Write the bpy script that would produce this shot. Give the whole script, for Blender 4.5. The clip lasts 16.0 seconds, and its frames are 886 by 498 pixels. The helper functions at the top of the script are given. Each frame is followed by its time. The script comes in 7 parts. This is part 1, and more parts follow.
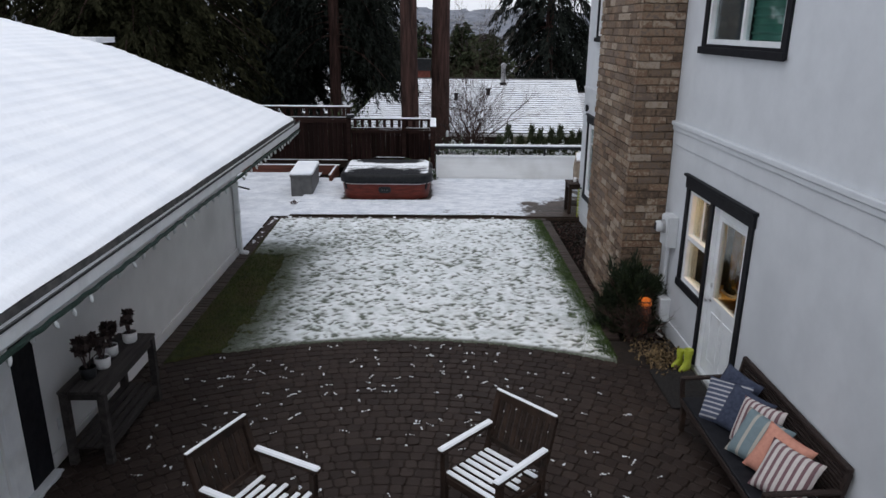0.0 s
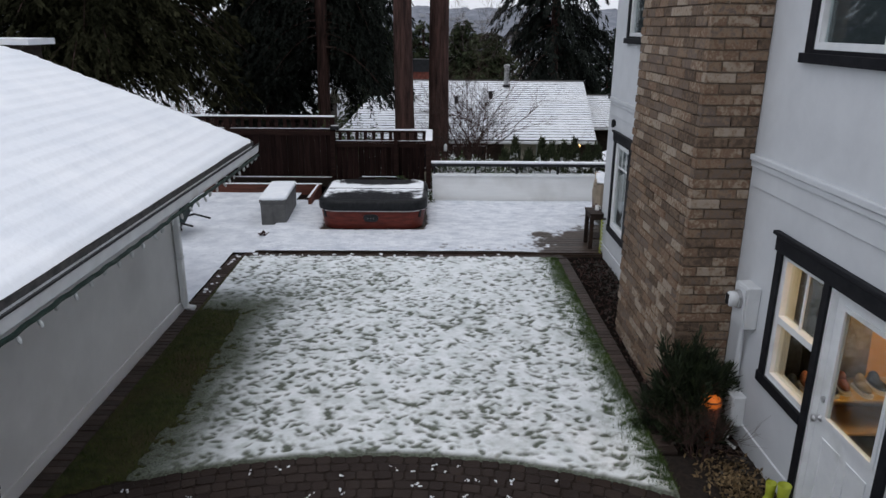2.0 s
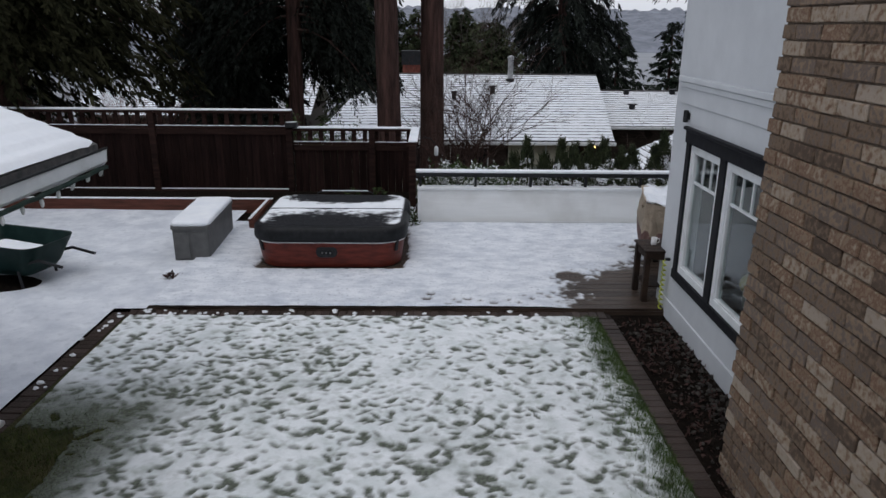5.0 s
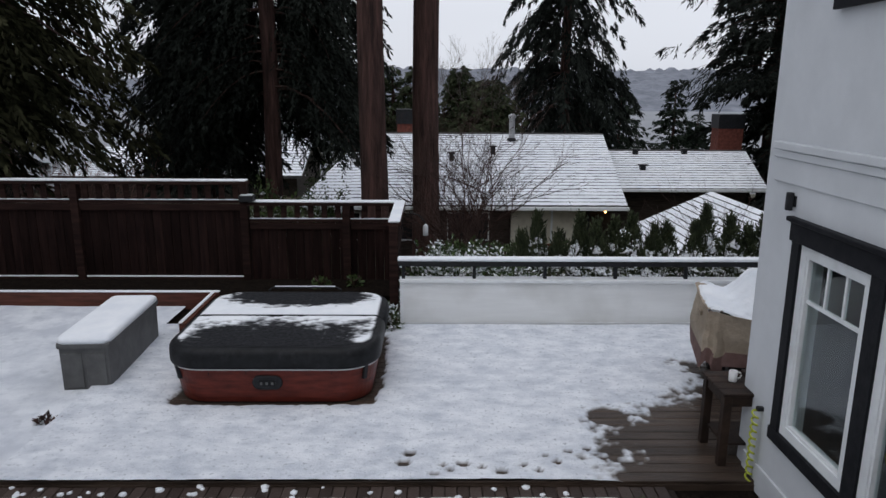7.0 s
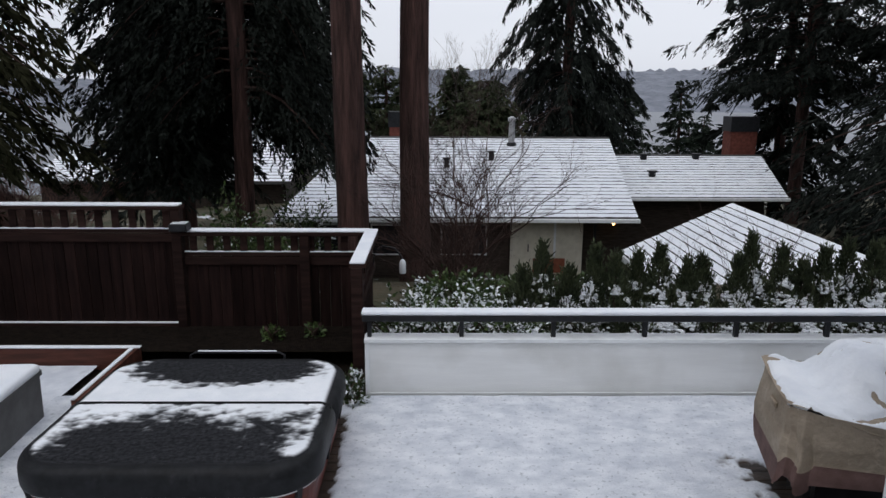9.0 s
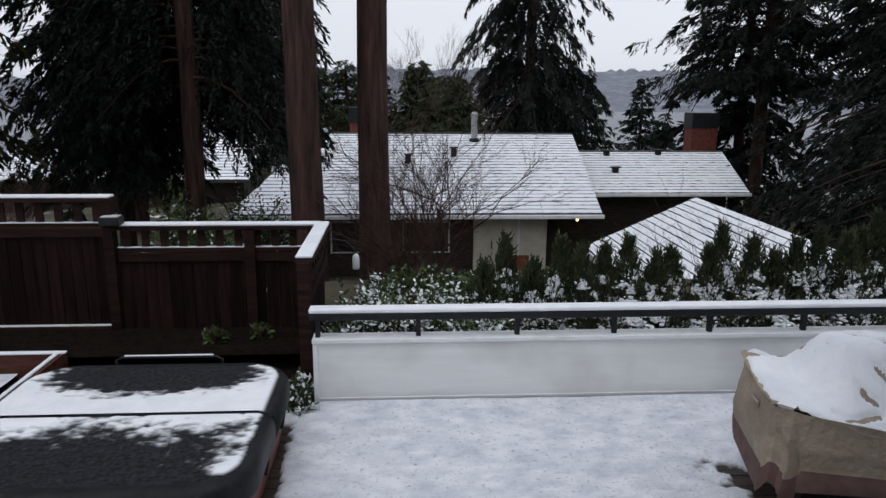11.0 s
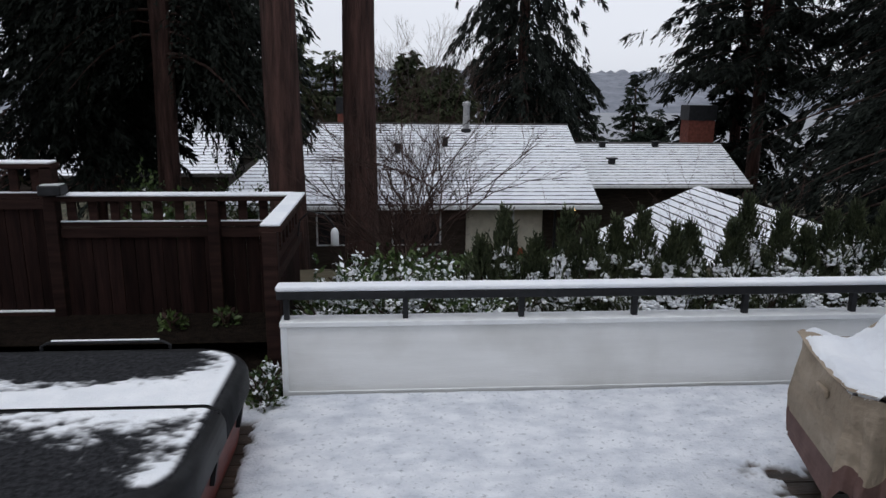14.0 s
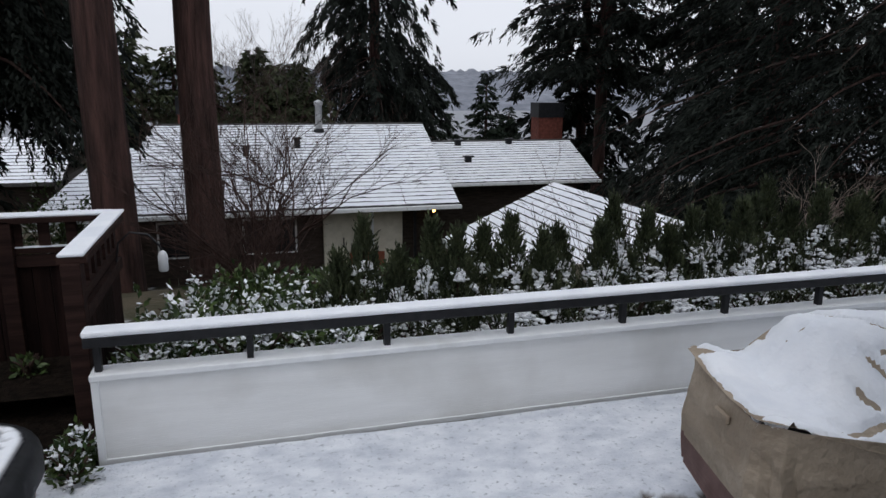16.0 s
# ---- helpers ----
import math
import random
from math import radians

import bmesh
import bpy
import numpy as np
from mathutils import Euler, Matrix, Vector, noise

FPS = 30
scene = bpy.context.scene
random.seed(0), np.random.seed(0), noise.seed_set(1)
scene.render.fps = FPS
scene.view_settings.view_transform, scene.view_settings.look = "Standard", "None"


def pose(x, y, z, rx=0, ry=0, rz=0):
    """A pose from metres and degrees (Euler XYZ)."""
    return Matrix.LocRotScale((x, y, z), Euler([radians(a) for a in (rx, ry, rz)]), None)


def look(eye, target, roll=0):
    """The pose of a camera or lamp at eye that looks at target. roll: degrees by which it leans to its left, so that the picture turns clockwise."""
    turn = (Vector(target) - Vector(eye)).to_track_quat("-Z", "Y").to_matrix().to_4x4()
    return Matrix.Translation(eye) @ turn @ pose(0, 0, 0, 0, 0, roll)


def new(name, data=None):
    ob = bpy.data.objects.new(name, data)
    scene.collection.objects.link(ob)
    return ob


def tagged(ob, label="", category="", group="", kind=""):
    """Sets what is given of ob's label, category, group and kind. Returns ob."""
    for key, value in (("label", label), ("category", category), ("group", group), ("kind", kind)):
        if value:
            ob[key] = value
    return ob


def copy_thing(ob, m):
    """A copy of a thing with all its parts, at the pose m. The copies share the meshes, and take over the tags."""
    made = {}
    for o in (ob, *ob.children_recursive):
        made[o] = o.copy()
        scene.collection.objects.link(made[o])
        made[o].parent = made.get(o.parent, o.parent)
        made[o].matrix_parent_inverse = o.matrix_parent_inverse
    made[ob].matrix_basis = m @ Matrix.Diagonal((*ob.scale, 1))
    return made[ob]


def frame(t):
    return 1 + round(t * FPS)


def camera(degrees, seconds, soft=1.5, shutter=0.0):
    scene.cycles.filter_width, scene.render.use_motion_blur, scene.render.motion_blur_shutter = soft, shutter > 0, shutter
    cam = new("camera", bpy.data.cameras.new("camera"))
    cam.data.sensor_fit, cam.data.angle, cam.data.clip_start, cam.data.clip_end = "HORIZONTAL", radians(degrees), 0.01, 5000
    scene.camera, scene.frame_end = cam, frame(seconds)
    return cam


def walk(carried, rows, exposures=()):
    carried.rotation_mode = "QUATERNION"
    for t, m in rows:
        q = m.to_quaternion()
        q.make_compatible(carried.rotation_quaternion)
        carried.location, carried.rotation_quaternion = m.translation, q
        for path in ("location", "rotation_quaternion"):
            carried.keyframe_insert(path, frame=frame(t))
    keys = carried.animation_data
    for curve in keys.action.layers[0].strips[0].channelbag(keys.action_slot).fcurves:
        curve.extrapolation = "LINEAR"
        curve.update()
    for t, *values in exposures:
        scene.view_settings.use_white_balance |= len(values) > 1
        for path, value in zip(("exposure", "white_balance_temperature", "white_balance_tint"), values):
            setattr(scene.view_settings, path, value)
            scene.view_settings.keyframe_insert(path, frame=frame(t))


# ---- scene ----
cam = camera(64.5, 16.0)
METRES, EYE, TILT, LEAN, TURN = 14.5, 3.94, 0.0, 0.0, -0.9
ROWS = [
    (0.0, 0.0, 0.0, 0.0, 0.18, -17.57, -0.57),
    (0.5, 0.0006, 0.0438, 0.0004, 0.21, -17.6, -0.56),
    (1.0, 0.0014, 0.0891, 0.0005, 0.23, -17.62, -0.51),
    (1.5, 0.0029, 0.1349, 0.0003, 0.23, -17.66, -0.55),
    (2.0, 0.0052, 0.1818, -0.0001, 0.24, -17.68, -0.5),
    (2.5, 0.0081, 0.2302, -0.0004, 0.24, -17.7, -0.55),
    (3.0, 0.0109, 0.2775, -0.0004, 0.27, -17.74, -0.52),
    (3.5, 0.0134, 0.3237, -0.0096, 0.27, -17.73, -0.54),
    (6.0, 0.021, 0.5608, -0.0516, 0.27, -17.4, -0.48),
    (6.5, 0.0236, 0.6076, -0.0509, 0.28, -14.58, -0.42),
    (7.0, 0.027, 0.6555, -0.0515, 0.25, -13.1, -0.32),
    (7.5, 0.0319, 0.7037, -0.0518, 0.26, -13.06, -0.24),
    (8.0, 0.0362, 0.7517, -0.0516, 0.27, -13.05, -0.27),
    (8.5, 0.0395, 0.792, -0.0507, 0.28, -13.03, -0.26),
    (9.0, 0.0423, 0.8086, -0.0516, 0.27, -13.04, -0.28),
    (11.5, 0.0495, 0.8468, -0.0781, -3.0, -13.03, -0.48),
    (12.0, 0.0497, 0.8452, -0.0951, -3.01, -13.01, -0.5),
    (12.5, 0.0495, 0.8496, -0.0984, -3.01, -13.0, -0.51),
    (13.0, 0.0496, 0.8618, -0.0988, -3.01, -12.98, -0.52),
    (13.5, 0.0502, 0.8814, -0.0989, -3.08, -12.97, -0.56),
    (14.0, 0.0518, 0.907, -0.0992, -3.37, -12.96, -0.54),
    (14.5, 0.0542, 0.9366, -0.0986, -5.16, -12.96, -0.54),
    (15.0, 0.0564, 0.9528, -0.099, -8.4, -12.96, -0.48),
    (15.5, 0.0579, 0.9553, -0.0999, -11.79, -12.97, -0.43),
    (16.0, 0.0601, 0.9577, -0.1004, -15.02, -12.96, -0.41),
]
walk(cam, [(t, pose(0, 0, EYE, TILT, LEAN, TURN) @ pose(METRES * x, METRES * y, METRES * z, 90 + pitch, roll, yaw)) for t, x, y, z, yaw, pitch, roll in ROWS],
     exposures=[(0.0, 0.18), (2.0, 0.08), (4.0, -0.05), (6.0, -0.08), (9.0, 0.02), (16.0, 0.02)])

# ---- world and light ----
world = bpy.data.worlds.new("overcast_sky")
scene.world = world
world.use_nodes = True
wn, wl = world.node_tree.nodes, world.node_tree.links
wn.clear()
w_out, w_bg = wn.new("ShaderNodeOutputWorld"), wn.new("ShaderNodeBackground")
w_sky, w_sat, w_mix = wn.new("ShaderNodeTexSky"), wn.new("ShaderNodeHueSaturation"), wn.new("ShaderNodeMixRGB")
w_noise, w_ramp, w_map, w_co = wn.new("ShaderNodeTexNoise"), wn.new("ShaderNodeValToRGB"), wn.new("ShaderNodeMapping"), wn.new("ShaderNodeTexCoord")
w_sky.sky_type, w_sky.sun_disc = "NISHITA", False
w_sky.sun_elevation, w_sky.sun_rotation = radians(22), radians(200)
w_sat.inputs["Saturation"].default_value = 0.12
w_sat.inputs["Value"].default_value = 1.0
w_map.inputs["Scale"].default_value = (1.0, 1.0, 3.0)
w_noise.inputs["Scale"].default_value, w_noise.inputs["Detail"].default_value = 1.6, 5
w_ramp.color_ramp.elements[0].color, w_ramp.color_ramp.elements[1].color = (8.0, 8.45, 9.6, 1), (10.0, 10.4, 11.5, 1)
w_mix.inputs[0].default_value = 0.8
w_bg.inputs["Strength"].default_value = 0.1
wl.new(w_co.outputs["Generated"], w_map.inputs["Vector"])
wl.new(w_map.outputs["Vector"], w_noise.inputs["Vector"])
wl.new(w_noise.outputs["Fac"], w_ramp.inputs["Fac"])
wl.new(w_sky.outputs["Color"], w_sat.inputs["Color"])
wl.new(w_sat.outputs["Color"], w_mix.inputs[1])
wl.new(w_ramp.outputs["Color"], w_mix.inputs[2])
w_sep, w_range, w_mul = wn.new("ShaderNodeSeparateXYZ"), wn.new("ShaderNodeMapRange"), wn.new("ShaderNodeVectorMath")
w_range.inputs["From Min"].default_value, w_range.inputs["From Max"].default_value = 0.0, 0.7
w_range.inputs["To Min"].default_value, w_range.inputs["To Max"].default_value = 0.84, 1.12
w_mul.operation = "MULTIPLY"
wl.new(w_co.outputs["Generated"], w_sep.inputs[0])
wl.new(w_sep.outputs["Z"], w_range.inputs["Value"])
wl.new(w_mix.outputs["Color"], w_mul.inputs[0])
wl.new(w_range.outputs["Result"], w_mul.inputs[1])
wl.new(w_mul.outputs[0], w_bg.inputs["Color"])
wl.new(w_bg.outputs["Background"], w_out.inputs["Surface"])
sun = new("sun", bpy.data.lights.new("sun", "SUN"))
sun.data.energy, sun.data.angle, sun.data.color = 0.6, radians(40), (1.0, 0.97, 0.93)
sun.matrix_world = look((0, 0, 30), (4, 11, 0))


# ---- small maths ----
TABLES = {}


def vnoise(x, y, seed):
    """Smooth value noise in 0..1 on arrays."""
    if seed not in TABLES:
        TABLES[seed] = np.random.RandomState(seed).rand(256, 256)
    tab = TABLES[seed]
    xi, yi = np.floor(x).astype(int), np.floor(y).astype(int)
    u, v = x - xi, y - yi
    u, v = u * u * (3 - 2 * u), v * v * (3 - 2 * v)
    a, b = tab[xi % 256, yi % 256], tab[(xi + 1) % 256, yi % 256]
    c, d = tab[xi % 256, (yi + 1) % 256], tab[(xi + 1) % 256, (yi + 1) % 256]
    return (a * (1 - u) + b * u) * (1 - v) + (c * (1 - u) + d * u) * v


def fbm(x, y, size, seed, octaves=3):
    total, amp, norm = 0, 1.0, 0
    for o in range(octaves):
        total = total + amp * vnoise(x / size * 2 ** o + 17.3 * o, y / size * 2 ** o + 9.1 * o, seed + o)
        norm, amp = norm + amp, amp * 0.5
    return total / norm


def smooth(a, b, x):
    t = np.clip((x - a) / (b - a), 0, 1)
    return t * t * (3 - 2 * t)


def terrain(x, y):
    """Height of the land: level yard, a slope down behind the fence, a far drop to the lake."""
    x, y = np.asarray(x, float), np.asarray(y, float)
    z = -0.06 - 3.3 * smooth(20.8, 37, y) - 4.0 * smooth(48, 90, y) - 45.0 * smooth(80, 260, y)
    z = z - 1.5 * smooth(6, 30, np.abs(x)) * smooth(22, 60, y)
    return z + 0.25 * (fbm(x, y, 5.0, 3) - 0.5) * smooth(21, 26, y)


# ---- materials ----
def material(name, c1, c2, scale=6.0, rough=0.7, metal=0.0, bump=0.25, bscale=60.0, dist=0.01, stain=None, vary=0.0, island=0.0, stretch=(1, 1, 1), spec=0.25, detail=6, low=0.35, high=0.65):
    m = bpy.data.materials.new(name)
    m.use_nodes = True
    n, l = m.node_tree.nodes, m.node_tree.links
    b = n["Principled BSDF"]
    geo, mp = n.new("ShaderNodeNewGeometry"), n.new("ShaderNodeMapping")
    mp.inputs["Scale"].default_value = stretch
    l.new(geo.outputs["Position"], mp.inputs["Vector"])
    t1, ramp = n.new("ShaderNodeTexNoise"), n.new("ShaderNodeValToRGB")
    t1.inputs["Scale"].default_value, t1.inputs["Detail"].default_value = scale, detail
    t1.inputs["Roughness"].default_value = 0.62
    l.new(mp.outputs["Vector"], t1.inputs["Vector"])
    ramp.color_ramp.elements[0].position, ramp.color_ramp.elements[1].position = low, high
    ramp.color_ramp.elements[0].color, ramp.color_ramp.elements[1].color = (*c1, 1), (*c2, 1)
    l.new(t1.outputs["Fac"], ramp.inputs["Fac"])
    col = ramp.outputs["Color"]
    if stain:
        colour, size, lo, hi = stain
        t2, r2, mx = n.new("ShaderNodeTexNoise"), n.new("ShaderNodeValToRGB"), n.new("ShaderNodeMixRGB")
        t2.inputs["Scale"].default_value, t2.inputs["Detail"].default_value = size, 5
        l.new(geo.outputs["Position"], t2.inputs["Vector"])
        r2.color_ramp.elements[0].position, r2.color_ramp.elements[1].position = lo, hi
        l.new(t2.outputs["Fac"], r2.inputs["Fac"])
        l.new(r2.outputs["Color"], mx.inputs[0])
        l.new(col, mx.inputs[1])
        mx.inputs[2].default_value = (*colour, 1)
        col = mx.outputs["Color"]
    if vary or island:
        hs, mr = n.new("ShaderNodeHueSaturation"), n.new("ShaderNodeMapRange")
        k = vary or island
        mr.inputs["To Min"].default_value, mr.inputs["To Max"].default_value = 1 - k, 1 + k
        if vary:
            info = n.new("ShaderNodeObjectInfo")
            l.new(info.outputs["Random"], mr.inputs["Value"])
        else:
            l.new(geo.outputs["Random Per Island"], mr.inputs["Value"])
        l.new(mr.outputs["Result"], hs.inputs["Value"])
        l.new(col, hs.inputs["Color"])
        col = hs.outputs["Color"]
    l.new(col, b.inputs["Base Color"])
    b.inputs["Roughness"].default_value, b.inputs["Metallic"].default_value = rough, metal
    b.inputs["Specular IOR Level"].default_value = spec
    if bump:
        t3, bp = n.new("ShaderNodeTexNoise"), n.new("ShaderNodeBump")
        t3.inputs["Scale"].default_value, t3.inputs["Detail"].default_value = bscale, 4
        l.new(mp.outputs["Vector"], t3.inputs["Vector"])
        l.new(t3.outputs["Fac"], bp.inputs["Height"])
        bp.inputs["Strength"].default_value, bp.inputs["Distance"].default_value = bump, dist
        l.new(bp.outputs["Normal"], b.inputs["Normal"])
    return m


def glowing(name, colour, strength):
    m = bpy.data.materials.new(name)
    m.use_nodes = True
    b = m.node_tree.nodes["Principled BSDF"]
    b.inputs["Base Color"].default_value = (*colour, 1)
    b.inputs["Emission Color"].default_value = (*colour, 1)
    b.inputs["Emission Strength"].default_value = strength
    return m


def glass(name, tint=(0.9, 0.95, 0.95)):
    m = bpy.data.materials.new(name)
    m.use_nodes = True
    n, l = m.node_tree.nodes, m.node_tree.links
    n.remove(n["Principled BSDF"])
    tr, gl, mx = n.new("ShaderNodeBsdfTransparent"), n.new("ShaderNodeBsdfGlossy"), n.new("ShaderNodeMixShader")
    lw, pw, ma = n.new("ShaderNodeLayerWeight"), n.new("ShaderNodeMath"), n.new("ShaderNodeMath")
    tr.inputs["Color"].default_value = (*tint, 1)
    gl.inputs["Roughness"].default_value = 0.02
    pw.operation, ma.operation = "POWER", "MULTIPLY_ADD"
    pw.inputs[1].default_value = 4.0
    ma.inputs[1].default_value, ma.inputs[2].default_value = 0.7, 0.04
    l.new(lw.outputs["Facing"], pw.inputs[0])
    l.new(pw.outputs[0], ma.inputs[0])
    l.new(ma.outputs[0], mx.inputs["Fac"])
    l.new(tr.outputs["BSDF"], mx.inputs[1])
    l.new(gl.outputs["BSDF"], mx.inputs[2])
    l.new(mx.outputs["Shader"], n["Material Output"].inputs["Surface"])
    return m


def paver_like(name, stops, rough, vary, mottle=13):
    """Mottled fired clay or concrete: a random tone for each piece, blotches and grit."""
    m = bpy.data.materials.new(name)
    m.use_nodes = True
    n, l = m.node_tree.nodes, m.node_tree.links
    b = n["Principled BSDF"]
    info, geo, add, ramp = n.new("ShaderNodeObjectInfo"), n.new("ShaderNodeNewGeometry"), n.new("ShaderNodeMath"), n.new("ShaderNodeValToRGB")
    t1, mul, rnd, frac = n.new("ShaderNodeTexNoise"), n.new("ShaderNodeMath"), n.new("ShaderNodeMath"), n.new("ShaderNodeMath")
    rnd.operation, frac.operation, mul.operation = "ADD", "FRACT", "MULTIPLY_ADD"
    l.new(info.outputs["Random"], rnd.inputs[0])
    l.new(geo.outputs["Random Per Island"], rnd.inputs[1])
    l.new(rnd.outputs[0], frac.inputs[0])
    t1.inputs["Scale"].default_value, t1.inputs["Detail"].default_value = mottle, 6
    l.new(geo.outputs["Position"], t1.inputs["Vector"])
    mul.inputs[1].default_value, mul.inputs[2].default_value = vary, -vary / 2
    l.new(t1.outputs["Fac"], mul.inputs[0])
    l.new(frac.outputs[0], add.inputs[0])
    l.new(mul.outputs[0], add.inputs[1])
    add.use_clamp = True
    e = ramp.color_ramp.elements
    while len(e) < len(stops):
        e.new(0.5)
    for el, (p, c) in zip(e, stops):
        el.position = p
    for el, (p, c) in zip(e, stops):
        el.color = (*c, 1)
    l.new(add.outputs[0], ramp.inputs["Fac"])
    l.new(ramp.outputs["Color"], b.inputs["Base Color"])
    b.inputs["Roughness"].default_value, b.inputs["Specular IOR Level"].default_value = rough, 0.22
    t3, bp = n.new("ShaderNodeTexNoise"), n.new("ShaderNodeBump")
    t3.inputs["Scale"].default_value, t3.inputs["Detail"].default_value = 45, 6
    l.new(geo.outputs["Position"], t3.inputs["Vector"])
    l.new(t3.outputs["Fac"], bp.inputs["Height"])
    bp.inputs["Strength"].default_value, bp.inputs["Distance"].default_value = 0.5, 0.012
    l.new(bp.outputs["Normal"], b.inputs["Normal"])
    return m


SNOW = material("snow", (0.74, 0.77, 0.82), (0.84, 0.86, 0.89), 3.0, 0.75, bump=0.5, bscale=35, dist=0.012, spec=0.3)
SNOW_LAWN = material("thin_lawn_snow", (0.62, 0.66, 0.67), (0.80, 0.825, 0.85), 3.0, 0.8, bump=0.35, bscale=60, dist=0.008, stain=((0.45, 0.49, 0.47), 9, 0.52, 0.78), low=0.34, high=0.62)
SNOW_DECK = material("thin_deck_snow", (0.50, 0.535, 0.60), (0.76, 0.785, 0.83), 5.0, 0.75, bump=0.8, bscale=55, dist=0.015, stretch=(0.8, 1.2, 1), stain=((0.36, 0.39, 0.43), 26, 0.58, 0.74), low=0.30, high=0.62, detail=9)
SNOW_WET = material("thin_wet_snow", (0.54, 0.57, 0.63), (0.74, 0.765, 0.81), 2.6, 0.7, bump=0.6, bscale=40, dist=0.012, stain=((0.50, 0.53, 0.58), 9, 0.55, 0.8))
SNOW_ROOF = material("roof_snow", (0.74, 0.77, 0.82), (0.83, 0.85, 0.885), 1.2, 0.8, bump=0.3, bscale=14, dist=0.02)
# darker than wet soil: shadow along the fence foot is in this colour
SOIL = material("soil", (0.005, 0.004, 0.0034), (0.017, 0.0125, 0.0095), 14, 0.95, bump=1.0, bscale=40, dist=0.03, spec=0.04)
LAND = material("woodland_floor", (0.03, 0.035, 0.018), (0.09, 0.075, 0.05), 0.9, 0.95, bump=0.8, bscale=6, dist=0.1, stain=((0.6, 0.62, 0.65), 0.7, 0.64, 0.68))
TURF = material("turf", (0.018, 0.024, 0.006), (0.06, 0.062, 0.02), 9, 0.9, bump=0.9, bscale=90, dist=0.02, stain=((0.06, 0.045, 0.02), 1.3, 0.45, 0.7))
BLADE = material("grass_blade", (0.02, 0.04, 0.006), (0.075, 0.095, 0.022), 3, 0.7, bump=0, island=0.4)
PAVER = paver_like("wet_cobble", [(0.0, (0.018, 0.0112, 0.009)), (0.5, (0.0235, 0.015, 0.012)), (1.0, (0.031, 0.0208, 0.017))], 0.6, 0.7)
EDGING = paver_like("edging_paver", [(0.0, (0.03, 0.0205, 0.017)), (0.5, (0.044, 0.031, 0.026)), (1.0, (0.066, 0.048, 0.041))], 0.5, 0.6)
JOINT = material("sand_joint", (0.012, 0.0088, 0.0072), (0.024, 0.017, 0.0135), 20, 0.9, bump=0.6)
BRICK = paver_like("tumbled_brick", [(0.0, (0.084, 0.059, 0.044)), (0.18, (0.161, 0.112, 0.077)), (0.36, (0.125, 0.098, 0.084)), (0.55, (0.221, 0.156, 0.106)), (0.7, (0.147, 0.087, 0.059)), (0.85, (0.264, 0.203, 0.147)), (1.0, (0.309, 0.254, 0.206))], 0.9, 1.1, 24)
MORTAR = material("mortar", (0.13, 0.10, 0.078), (0.20, 0.158, 0.125), 25, 0.95, bump=0.8, bscale=120)
WALL = material("pale_grey_stucco", (0.565, 0.585, 0.61), (0.615, 0.635, 0.66), 2.5, 0.8, bump=0.35, bscale=130, dist=0.004, stain=((0.51, 0.53, 0.555), 0.8, 0.5, 0.85))
GARAGE_WALL = material("grey_siding_paint", (0.66, 0.66, 0.66), (0.72, 0.72, 0.72), 2.0, 0.75, bump=0.25, bscale=90, dist=0.004, stain=((0.54, 0.54, 0.54), 0.9, 0.5, 0.85))
WHITE = material("white_trim_paint", (0.70, 0.72, 0.74), (0.78, 0.80, 0.81), 5, 0.5, bump=0.1, stain=((0.58, 0.59, 0.58), 3, 0.55, 0.8))
PARAPET = material("white_parapet_paint", (0.72, 0.73, 0.73), (0.79, 0.80, 0.80), 2.2, 0.6, bump=0.2, bscale=30, stretch=(0.4, 1, 4), stain=((0.55, 0.55, 0.53), 1.1, 0.5, 0.8))
BLACK_TRIM = material("black_trim_paint", (0.007, 0.0075, 0.010), (0.016, 0.0165, 0.02), 12, 0.6, bump=0.15, spec=0.15)
BLACK_METAL = material("black_metal", (0.009, 0.0095, 0.011), (0.02, 0.021, 0.024), 10, 0.5, bump=0.1)
FENCE = material("dark_cedar", (0.008, 0.0045, 0.0042), (0.022, 0.0115, 0.0098), 3.0, 0.8, bump=0.5, bscale=20, stretch=(6, 6, 0.5), vary=0.35, spec=0.06)
FENCE_RAIL = material("cedar_rail", (0.014, 0.0075, 0.0065), (0.036, 0.019, 0.0155), 3.0, 0.75, bump=0.5, bscale=20, stretch=(0.5, 2, 6), vary=0.25, spec=0.08)
DECK = material("wet_deck_board", (0.024, 0.017, 0.013), (0.07, 0.049, 0.037), 2.5, 0.4, bump=0.4, bscale=18, stretch=(0.5, 7, 1), vary=0.3)
BED = material("red_brown_edging", (0.05, 0.018, 0.012), (0.12, 0.042, 0.028), 3.0, 0.7, bump=0.4, bscale=20, stretch=(0.6, 3, 6))
TEAK = material("dark_teak", (0.012, 0.007, 0.005), (0.036, 0.021, 0.0145), 3.0, 0.7, bump=0.4, bscale=24, stretch=(3, 3, 3), vary=0.25)
GREY_WOOD = material("weathered_grey_wood", (0.018, 0.0155, 0.015), (0.05, 0.044, 0.042), 4.0, 0.75, bump=0.4, bscale=24, stretch=(5, 0.6, 5), vary=0.2)
WICKER = material("brown_wicker", (0.012, 0.0075, 0.0065), (0.042, 0.028, 0.024), 60, 0.6, bump=0.9, bscale=120, dist=0.01)
BARK = material("red_brown_bark", (0.022, 0.0125, 0.011), (0.092, 0.049, 0.042), 3.2, 0.95, bump=1.0, bscale=9, dist=0.08, stretch=(2.6, 2.6, 0.3))
TWIG = material("bare_twig", (0.026, 0.015, 0.012), (0.065, 0.038, 0.032), 4, 0.85, bump=0.2)
